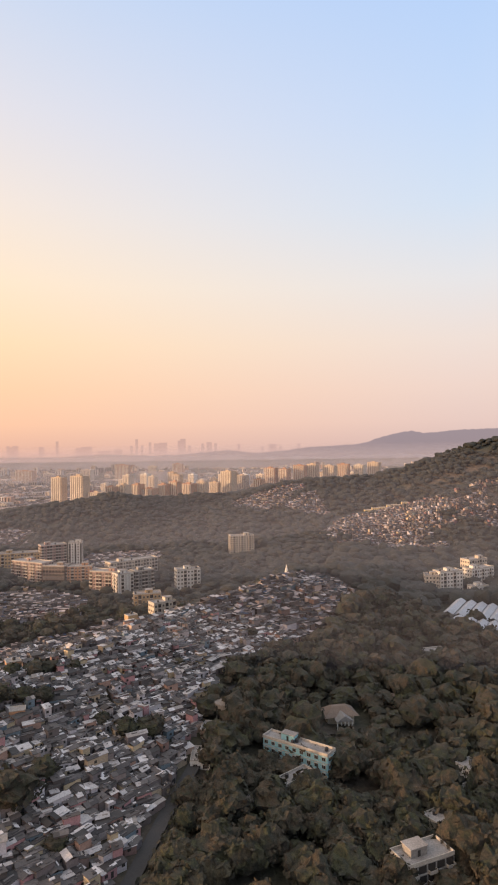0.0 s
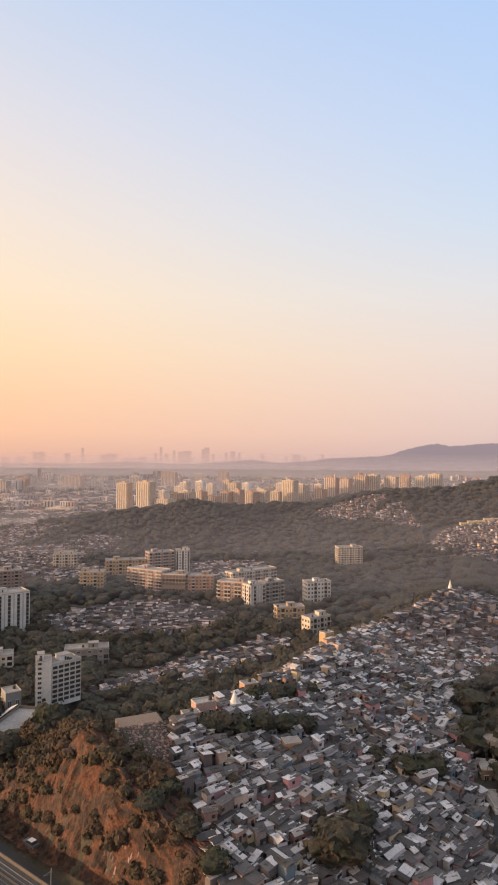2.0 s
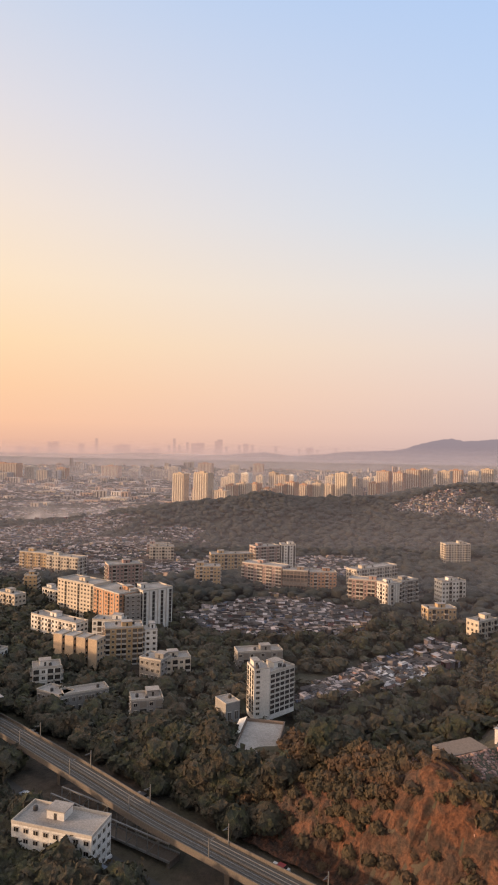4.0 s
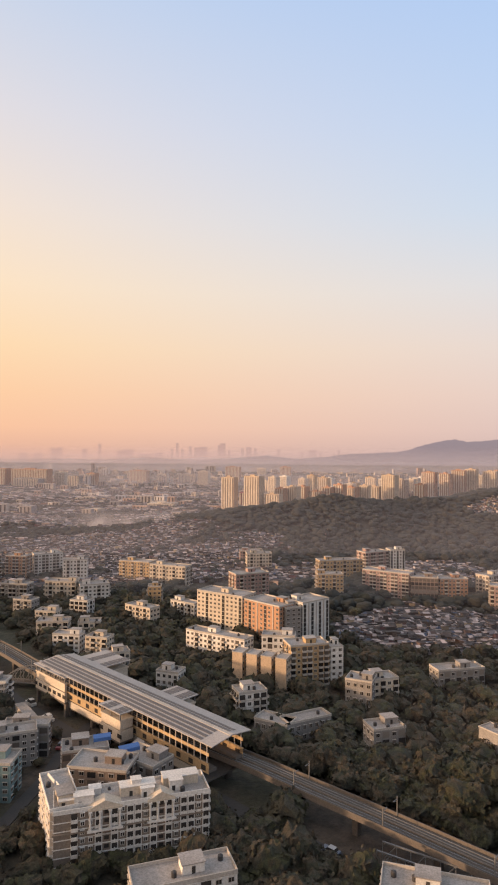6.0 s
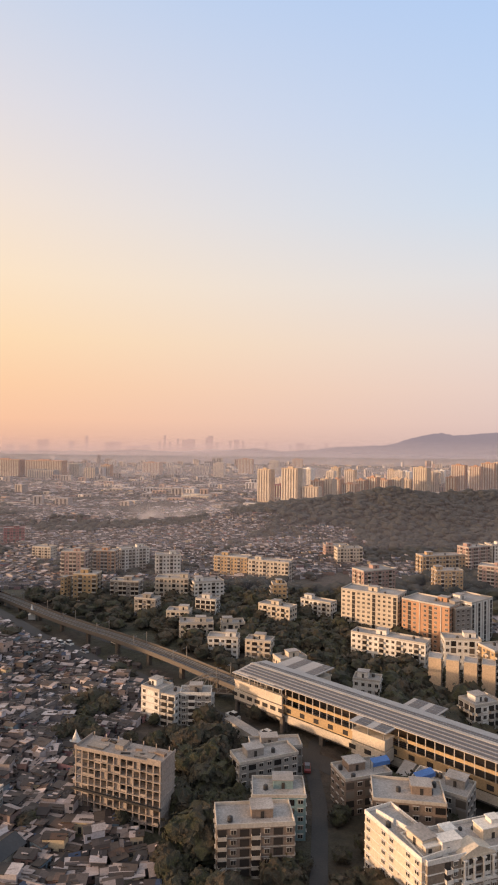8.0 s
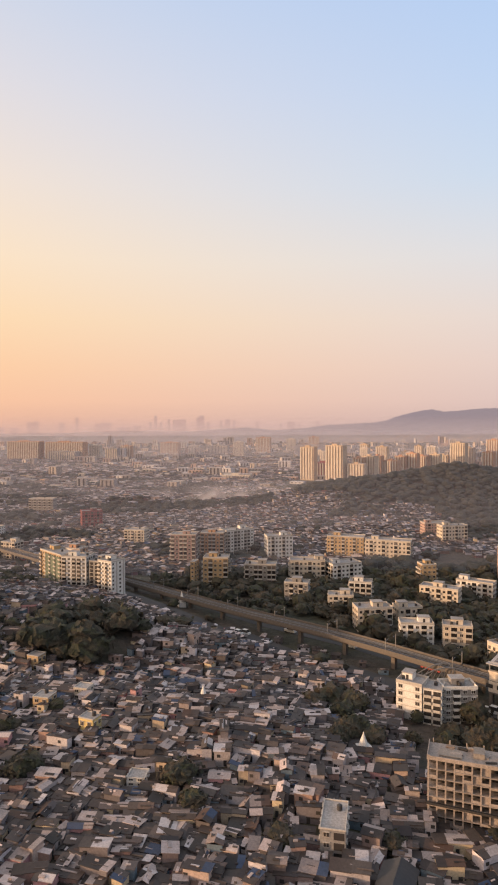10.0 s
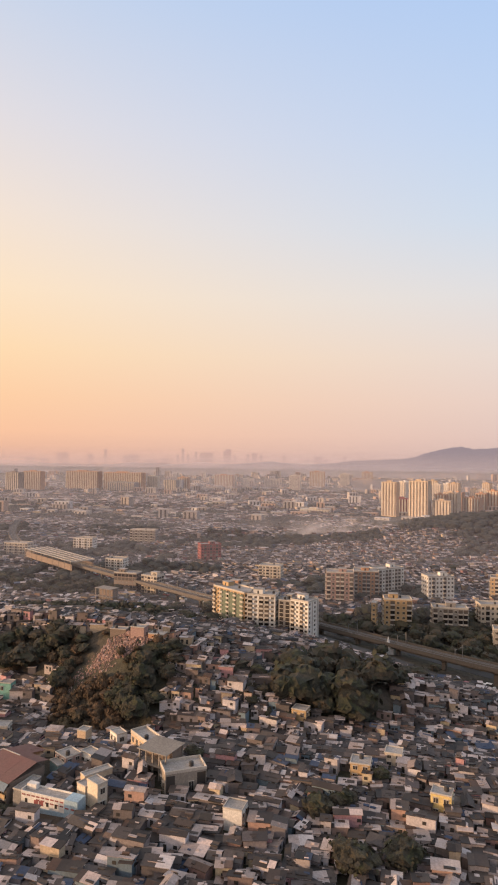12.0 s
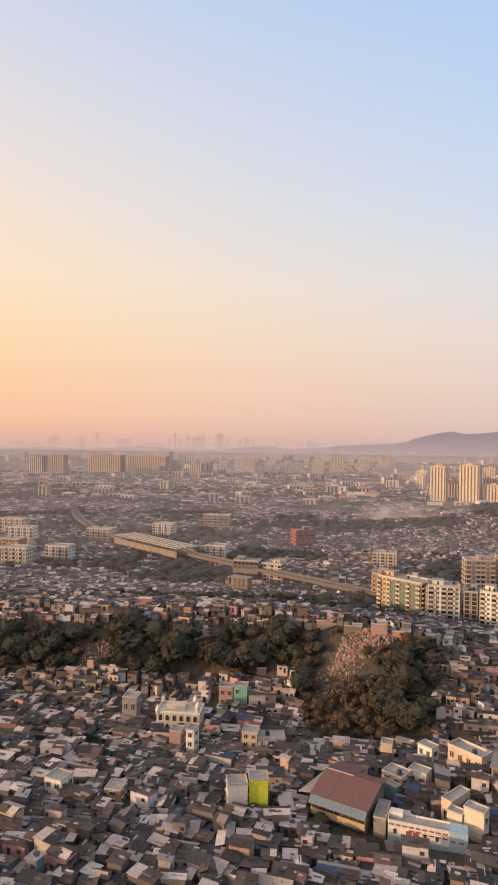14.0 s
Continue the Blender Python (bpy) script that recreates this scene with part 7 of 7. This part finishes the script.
WOODS = [
    ([(-250, 506), (-184, 484), (-112, 512), (-62, 482), (-74, 494), (-130, 444), (-166, 404), (-188, 372), (-235, 420)], 8.0, 4.6),
    ([(-32, 140), (300, 140), (420, 560), (470, 740), (250, 735), (147, 760), (100, 600), (120, 480), (62, 392), (6, 330), (-4, 290), (-14, 240), (-24, 190)], 8.2, 6.6),
    ([(-250, 500), (-184, 486), (-110, 515), (-60, 480), (-30, 600), (-130, 660), (-250, 690), (-300, 640)], 8.5, 4.6),
    ([(-190, 350), (-130, 300), (-104, 310), (-55, 392), (-10, 438), (42, 500), (90, 545), (110, 620), (60, 760), (-60, 700), (-30, 600), (-58, 500), (-60, 466), (-110, 402), (-186, 370)], 7.2, 4.6),
    ([(-300, 700), (-210, 660), (-120, 668), (-20, 620), (90, 640), (147, 760), (140, 842), (180, 965), (85, 1000), (15, 1085), (60, 1135), (150, 1170), (220, 1260), (-60, 1260), (-330, 1230), (-460, 1180), (-420, 1050), (-292, 950), (-330, 820)], 7.4, 4.6),
    ([(180, 965), (230, 980), (392, 905), (520, 925), (760, 960), (1000, 1250), (220, 1260), (150, 1170)], 9.2, 4.8),
    ([(-300, 305), (-190, 300), (-188, 368), (-165, 402), (-250, 500), (-250, 545), (-300, 640), (-420, 660), (-480, 560), (-420, 470), (-345, 400)], 7.6, 5.0),
    ([(-300, 350), (-262, 312), (-236, 286), (-206, 266), (-194, 268), (-198, 300), (-235, 350)], 5.6, 5.4),
    ([(-318, 298), (-288, 290), (-240, 250), (-200, 216), (-250, 214), (-300, 250)], 5.4, 5.0),
    ([(-2, 300), (8, 338), (40, 374), (62, 362), (34, 300), (10, 268)], 6.0, 4.8),
    ([(-428, 300), (-425, 352), (-402, 352), (-396, 300)], 6.0, 5.0),
    ([(-230, 200), (-290, 240), (-312, 300), (-280, 280), (-240, 246), (-200, 212)], 6.0, 5.0),
    ([(-560, 200), (-290, 190), (-250, 300), (-300, 640), (-480, 650), (-560, 560)], 10.0, 4.4),
    ([(-300, 560), (-180, 640), (-110, 600), (-100, 700), (-300, 700)], 9.0, 4.6),
    ([(-240, 290), (-185, 262), (-150, 300), (-190, 345), (-240, 340)], 6.0, 4.6),
    ([(-305, 300), (-244, 262), (-190, 200), (-230, 190), (-300, 235), (-330, 250)], 7.0, 5.0),
    ([(-682, 452), (-676, 438), (-645, 436), (-640, 452), (-652, 464), (-664, 464)], 4.6, 4.6),
    ([(-890, 462), (-806, 468), (-802, 496), (-900, 515)], 5.0, 4.4),
    ([(-786, 466), (-716, 472), (-704, 484), (-740, 496), (-786, 499)], 5.0, 5.6),
    ([(-613, 447), (-596, 442), (-578, 439), (-562, 446), (-558, 468), (-574, 490), (-604, 480)], 5.4, 6.2),
    ([(-450, 420), (-405, 440), (-430, 470), (-470, 500), (-448, 460)], 8.0, 4.0),
    ([(-580, 600), (-440, 510), (-420, 560), (-470, 640), (-560, 650)], 10.0, 4.6),
    ([(-735, 1050), (-610, 1050), (-600, 1120), (-740, 1120)], 9.0, 5.5),
    ([(-760, 890), (-560, 880), (-560, 920), (-760, 930)], 15.0, 5.0),
    ([(-900, 600), (-640, 560), (-600, 640), (-900, 720)], 34.0, 4.5),
    ([(-430, 240), (-290, 215), (-290, 300), (-330, 330), (-380, 372), (-430, 380)], 8.5, 4.2),
    ([(-560, 560), (-300, 700), (-300, 780), (-560, 640)], 16.0, 4.6),
    ([(-712, 458), (-704, 458), (-694, 478), (-714, 478)], 4.6, 4.2),
]
wood = []
for i, (outline, pitch, size) in enumerate(WOODS):
    at = fill(outline, pitch, i)
    r = np.random.default_rng(50 + i)
    wood.append(np.column_stack([at, 1.22 * size * r.triangular(0.45, 0.9, 1.55, len(at)), r.uniform(0, 6.28, len(at)), r.uniform(0.8, 1.35, len(at))]))
# single trees among the shacks
LONE = [(-470, 376, 6.4), (-463, 371, 5.0), (-476, 370, 4.6), (-500, 319, 4.0), (-496, 315, 3.4), (-593, 350, 6.4), (-579, 352, 6.0), (-529, 344, 6.0), (-62, 228, 6.0), (-308, 300, 4.2), (-302, 307, 3.6), (-312, 309, 3.5), (-296, 296, 4.2), (-322, 314, 3.0), (-300, 289, 4.6), (-306, 292, 4.0), (-106, 262, 5.4), (-98, 264, 5.6), (-90, 268, 6.0), (-80, 272, 5.4), (-74, 275, 5.0), (-130, 214, 4.0), (-124, 220, 4.2), (20, 254, 6.0), (27, 250, 6.0), (34, 245, 5.4), (41, 240, 5.2), (-70, 214, 11.0), (-64, 220, 5.0), (-38, 262, 6.0), (-28, 266, 6.5), (-48, 268, 4), (-84, 296, 5), (-78, 300, 5), (-92, 292, 4.5), (-68, 306, 4.5), (-472, 408, 7.0), (-464, 400, 6.0), (-480, 402, 5.6), (-470, 394, 5.0), (-579, 389, 3.6), (-541, 495, 6.0), (-600, 372, 5.0), (-592, 376, 4.6), (-524, 334, 4.6), (-470, 316, 3.6), (-640, 398, 3.6), (-694, 372, 1.9), (-707, 380, 2.6), (-716, 378, 2.3), (-620, 395, 3.2), (-470, 455, 4.5), (-462, 446, 4.2), (-580, 520, 5), (-620, 540, 4), (-700, 560, 4), (-780, 590, 4.5), (-830, 600, 4.5), (-20, 330, 3.5), (20, 380, 4.0), (-50, 200, 4), (-100, 235, 3), (-120, 226, 4), (-112, 214, 4.2), (-104, 204, 4.4), (-630, 456, 3.4), (-626, 460, 3.8), (-623, 454, 2.6), (-619, 458, 4.2), (-615, 452, 3.0), (-611, 456, 4.4), (-607, 450, 3.4), (-633, 461, 2.8), (-604, 455, 3.8), (-626, 446, 2.4), (-621, 442, 3.0), (-617, 447, 3.4), (-612, 442, 2.4), (-615, 437, 2.8), (-608, 445, 3.2), (-622, 449, 3.0), (-606, 438, 2.6), (-379, 281, 4.2), (-376, 288, 3.6), (-389, 284, 3.4), (-374, 295, 3.4), (-388, 300, 3.0), (-376, 305, 2.6), (-387.5, 318, 2.8), (-375, 322, 2.4), (-385, 340, 2.4), (-394, 276, 3.6), (-384, 272, 3.8)]
wood.append(np.array([(x, y, s * (1.2 if s < 9 else 1.0), x % 6.28, 0.95) for x, y, s in LONE]))
grove = np.concatenate(grove)
r = np.random.default_rng(71)
wood.append(np.column_stack([grove, r.uniform(3.6, 6.4, len(grove)), r.uniform(0, 6.28, len(grove)), r.uniform(0.8, 1.2, len(grove))]))
wood = np.concatenate(wood)
# no two trees on one spot
cells, keep = set(), []
for k, (x, y) in enumerate(wood[:, :2]):
    cell = (round(x / 3.6), round(y / 3.6))
    if cell not in cells:
        keep.append(k)
        cells.add(cell)
wood = wood[keep]
order = np.argsort(wood[:, 1] + 0.287 * wood[:, 0])
near_trees, others = wood[order[:165]], wood[order[165:]]
models = []
for i in range(8):
    verts, faces = crown_template(12, 20, 760, 0.052, 20 + i)
    data = bpy.data.meshes.new("crown")
    data.from_pydata([tuple(v) for v in verts], [], [tuple(f) for f in faces], False)
    data.materials.append(M["leaf"])
    trunk = Shape().drum(0, 0, -0.5, 0.35, 0.07, 0, 0.05, 7)
    for k in range(4):
        t = k * 1.57 + i
        trunk.beam((0, 0, 0.30), (0.42 * math.cos(t), 0.42 * math.sin(t), 0.62), 0.045)
    models.append((data, trunk.mesh("trunk", ["bark"])))
for i, (x, y, r, a, tall) in enumerate(near_trees.tolist()):
    ob = thing("tree", x, y, float(ground_z(x, y)), math.degrees(a), "dusty broad-crowned tree with dull olive leaves", "tree", "trees of the wood")
    crown, trunk = models[i % 8]
    up = Matrix.Diagonal((r, r, r * tall * 1.15, 1))
    part("trunk", trunk, ob, up)
    part("crown", crown, ob, Matrix.Translation((0, 0, r * 0.12)) @ up)


def planted(points, templates, seed):
    """Copies of crown templates at the points as one set of arrays."""
    rng = np.random.default_rng(seed)
    verts, faces, base = [], [], 0
    which = rng.integers(0, len(templates), len(points))
    z = ground_z(points[:, 0], points[:, 1])
    for t, (tv, tf) in enumerate(templates):
        sel = which == t
        p, pz = points[sel], z[sel]
        c, s = np.cos(p[:, 3])[:, None], np.sin(p[:, 3])[:, None]
        r = p[:, 2][:, None]
        v = np.stack([p[:, 0][:, None] + r * (tv[:, 0] * c - tv[:, 1] * s), p[:, 1][:, None] + r * (tv[:, 0] * s + tv[:, 1] * c), pz[:, None] + r * p[:, 4][:, None] * (tv[:, 2] * 1.1 + 0.02)], -1)
        verts.append(v.reshape(-1, 3))
        faces.append((base + len(tv) * np.arange(len(p))[:, None, None] + tf[None]).reshape(-1, 4))
        base += v.shape[0] * v.shape[1]
    return np.concatenate(verts), np.concatenate(faces)


lines = others[:, 1] + 0.287 * others[:, 0]
for name, some, temps in (
    ("wood", others[lines < 270], [crown_template(8, 13, 150, 0.075, 70 + i) for i in range(10)]),
    ("wood", others[(lines >= 270) & (lines < 520)], [crown_template(5, 9, 44, 0.115, 80 + i) for i in range(10)]),
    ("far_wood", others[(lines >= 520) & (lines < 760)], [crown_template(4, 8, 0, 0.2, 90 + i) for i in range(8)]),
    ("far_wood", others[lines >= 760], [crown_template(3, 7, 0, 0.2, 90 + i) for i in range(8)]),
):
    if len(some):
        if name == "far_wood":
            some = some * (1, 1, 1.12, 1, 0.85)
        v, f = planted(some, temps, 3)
        joined(name, v, f, np.zeros(len(f)), ["shaded_farleaf" if name == "far_wood" else "leaf"], "dense dusty trees with olive and brown crowns", "woodland", "stuff", name == "far_wood")
# dry scrub on and above the rock face
bush = np.concatenate([fill([(-225, 320), (-200, 278), (-184, 262), (-160, 244), (-152, 240), (-152, 262), (-170, 285), (-180, 322)], 3.0, 77, 1.0, 4.0), fill([(-190, 345), (-158, 312), (-154, 276), (-162, 264), (-182, 290), (-205, 330)], 3.0, 78, 1.0), fill([(-196, 270), (-170, 246), (-130, 216), (-104, 198), (-92, 214), (-136, 246), (-180, 282)], 4.0, 80, 1.0, 2.0), fill([(-146, 236), (-112, 206), (-104, 214), (-118, 232), (-126, 238)], 3.0, 81, 1.0, 2.0), fill([(-900, 430), (-640, 425), (-640, 500), (-900, 520)], 6.5, 82), fill([(-712, 444), (-700, 436), (-674, 434), (-672, 452), (-686, 458), (-697, 456), (-700, 470), (-712, 468)], 3.0, 79, 0.2)])
r = np.random.default_rng(9)
bush = np.column_stack([bush, r.uniform(1.5, 3.6, len(bush)), r.uniform(0, 6.28, len(bush)), r.uniform(0.9, 1.5, len(bush))])
v, f = planted(bush, [crown_template(4, 8, 60, 0.13, 120 + i) for i in range(6)], 6)
joined("dry_scrub", v, f, np.zeros(len(f)), ["bush"], "dry reddish-brown scrub on the rock slope", "scrub", "stuff", False)

# ---- the far city ----
def far_tower(x, y, w, d, top, turn, wall, label):
    g = float(ground_z(x, y))
    ob = thing("tower_block", x, y, g, turn, label, "tower block", "tower blocks of the far estate")
    h = top - g
    body = Shape().box(0, 0, -3, w, d, h)
    body.box(w * 0.3, d * 0.3, h, w * 0.6, d * 0.7, h + 3)
    part("wall", body.mesh("wall", [wall]), ob)
    k = max(2, round(w / 6))
    for i in range(k):
        u = (i + 0.5) * w / k
        part("balcony_column", cached(("fb", round(w / k, 1), round(h)), lambda: Shape().box(-w / k * 0.22, -1.2, 2, w / k * 0.22, 0.05, h - 1.5).mesh("balcony_column", ["cream"])), ob, pose(u - w / k * 0.2, 0, 0))
        part("window_column", cached(("fw", round(w / k, 1), round(h)), lambda: Shape().box(-w / k * 0.055, -0.2, 2, w / k * 0.055, 0.05, h - 2).mesh("window_column", ["glass"])), ob, pose(u + w / k * 0.25, 0, 0))
    for i in range(max(1, round(d / 7)) if y < 1450 else 0):
        part("window_column", cached(("fs", round(h)), lambda: Shape().box(-0.8, -0.2, 2, 0.8, 0.05, h - 2).mesh("window_column", ["glass"])), ob, pose(0, d - 3 - i * 7, 0, 0, 0, -90))


EST = "tall pale orange tower block of a far estate"
draw = random.Random(21)
for x, y, w, top in ((-377, 1466, 26, 54), (-328, 1440, 32, 57), (-286, 1425, 30, 34), (-262, 1500, 20, 46), (-238, 1520, 26, 48), (-208, 1560, 18, 44), (-184, 1560, 30, 46), (-148, 1590, 20, 42), (-120, 1600, 22, 45), (-90, 1640, 28, 42), (-52, 1640, 20, 44), (-20, 1690, 22, 48), (10, 1680, 30, 54), (52, 1720, 24, 52), (96, 1700, 22, 50), (130, 1760, 30, 58), (170, 1740, 24, 56), (214, 1780, 30, 62), (256, 1800, 26, 64), (300, 1790, 30, 60), (352, 1850, 30, 62), (400, 1840, 26, 60), (450, 1880, 30, 64)):
    far_tower(x, y, w * 1.18, draw.uniform(18, 24), top * (draw.uniform(0.75, 1.15) if top < 54 else 1.28), draw.uniform(-42, -26), "buff" if x < -320 else draw.choice(("orange", "buff", "cream", "orange", "buff")), EST)
for i in range(26):
    far_tower(-330 + i * 34 + draw.uniform(-8, 8), 1720 + i * 12 + draw.uniform(0, 260), draw.uniform(18, 32), draw.uniform(16, 22), draw.uniform(30, 58), draw.uniform(-42, -26), draw.choice(("white", "cream", "white", "ochre", "cream")), "pale tower block standing behind the far estate")
for x, y, w, d, top, wall in ((-1262, 2250, 110, 40, 62, "orange"), (-1135, 2240, 130, 40, 60, "orange"), (-1000, 2280, 36, 30, 48, "cream"), (-905, 2330, 36, 30, 44, "orange"), (-796, 2550, 70, 40, 48, "orange"), (-690, 2560, 40, 30, 36, "cream"), (-1400, 2100, 44, 30, 60, "brown"), (-1370, 2160, 60, 30, 62, "orange"), (-1110, 2190, 90, 40, 30, "grey"), (-930, 2200, 40, 30, 40, "grey"), (-430, 2700, 60, 40, 62, "orange"), (-300, 2780, 40, 30, 54, "cream"), (-200, 2850, 46, 30, 60, "orange"), (-520, 2450, 40, 40, 52, "cream"), (-610, 2600, 70, 40, 34, "grey"), (-540, 1480, 60, 40, 10, "cream"), (-340, 1530, 40, 30, 32, "red")):
    far_tower(x, y, w, d, top, -8, wall, "large pale block on the hazy plain")


def far_city():
    """Scattered blocks of the hazy plain."""
    rng = np.random.default_rng(15)
    shape = Shape()
    for _ in range(1100):
        y = 1300 + 2500 * rng.random() ** 0.9
        x = -380 + rng.normal(0, 0.34) * (y + 300) - 100
        if -430 < x < 620 and y < 1330:
            continue
        g = float(ground_z(x, y))
        cluster = noise.noise((x * 0.0025, y * 0.002, 4.0))
        h = max(5, rng.gamma(1.6, 4.2) + 30 * max(0, cluster - 0.12)) * (1 + (y > 2300) * 0.3)
        w, d, t = rng.uniform(12, 34), rng.uniform(12, 22), rng.uniform(-0.5, 0.3)
        c, s = math.cos(t), math.sin(t)
        ring = [(x + u * c - v * s, y + u * s + v * c) for u, v in ((0, 0), (w, 0), (w, d), (0, d))]
        shape.solid([(p, q, g - 3) for p, q in ring], [(p, q, g + h) for p, q in ring], 0)
        for i in range(int(w / 8)):
            u = 3 + i * 8
            loop = [(x + a * c - b * s, y + a * s + b * c) for a, b in ((u, -0.4), (u + 3, -0.4), (u + 3, 0.4), (u, 0.4))]
            shape.solid([(p, q, g + 2) for p, q in loop], [(p, q, g + h - 1.5) for p, q in loop], 1)
    tagged(new("far_city", shape.mesh("far_city", ["farwall", "dark"])), "hazy pale blocks across the far plain", "city", "", "stuff")


far_city()
v = np.random.default_rng(33)
y = 1320 + 3400 * v.random(1500) ** 0.7
x = -450 + v.normal(0, 0.36, 1500) * (y + 300)
clump = np.column_stack([x, y, v.uniform(5, 11, 1500), v.uniform(0, 6.28, 1500), v.uniform(0.5, 0.9, 1500)])
fv, ff = planted(clump, [crown_template(4, 7, 0, 0.22, 140 + i) for i in range(4)], 12)
joined("far_trees", fv, ff, np.zeros(len(ff)), ["leaf"], "scattered trees between far blocks", "trees", "stuff", True)

# ---- upright sheets that stand in for the haze over the city ----
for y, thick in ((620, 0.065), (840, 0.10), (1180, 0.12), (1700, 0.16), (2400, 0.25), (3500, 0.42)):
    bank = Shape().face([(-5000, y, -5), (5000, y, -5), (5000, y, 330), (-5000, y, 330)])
    M["smog"] = haze_sheet_material(thick, 10 + 0.006 * y, 92 + 0.004 * y)
    tagged(new("smog_bank", bank.mesh("smog_bank", ["smog"])), "upright translucent sheet standing in for haze over the plain", "smog", "", "stuff")
# extra sheets on the east side only, added to lighten the valley's dark tones
M["valley_haze"] = haze_sheet_material(0.055, 12, 110, -200, 40)
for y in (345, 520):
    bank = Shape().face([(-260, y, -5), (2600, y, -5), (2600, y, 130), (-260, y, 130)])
    tagged(new("valley_haze", bank.mesh("valley_haze", ["valley_haze"])), "translucent sheet added to pale the wooded valley like haze", "smog", "", "stuff")
M["smoke"] = smoke_material(-460, -250)
tagged(new("smoke_drift", Shape().face([(-660, 1090, 0), (-350, 1070, 0), (-350, 1070, 40), (-660, 1090, 40)]).mesh("smoke_drift", ["smoke"])), "low drift of pale smoke over far roofs", "smoke", "", "stuff")

# the plan above is drawn in units of 0.7 m: bring every top-level thing to metres
METRE = 0.7
for ob in list(scene.objects):
    if ob.parent is None and ob.type in {"MESH", "EMPTY"}:
        ob.matrix_basis = Matrix.Scale(METRE, 4) @ ob.matrix_basis
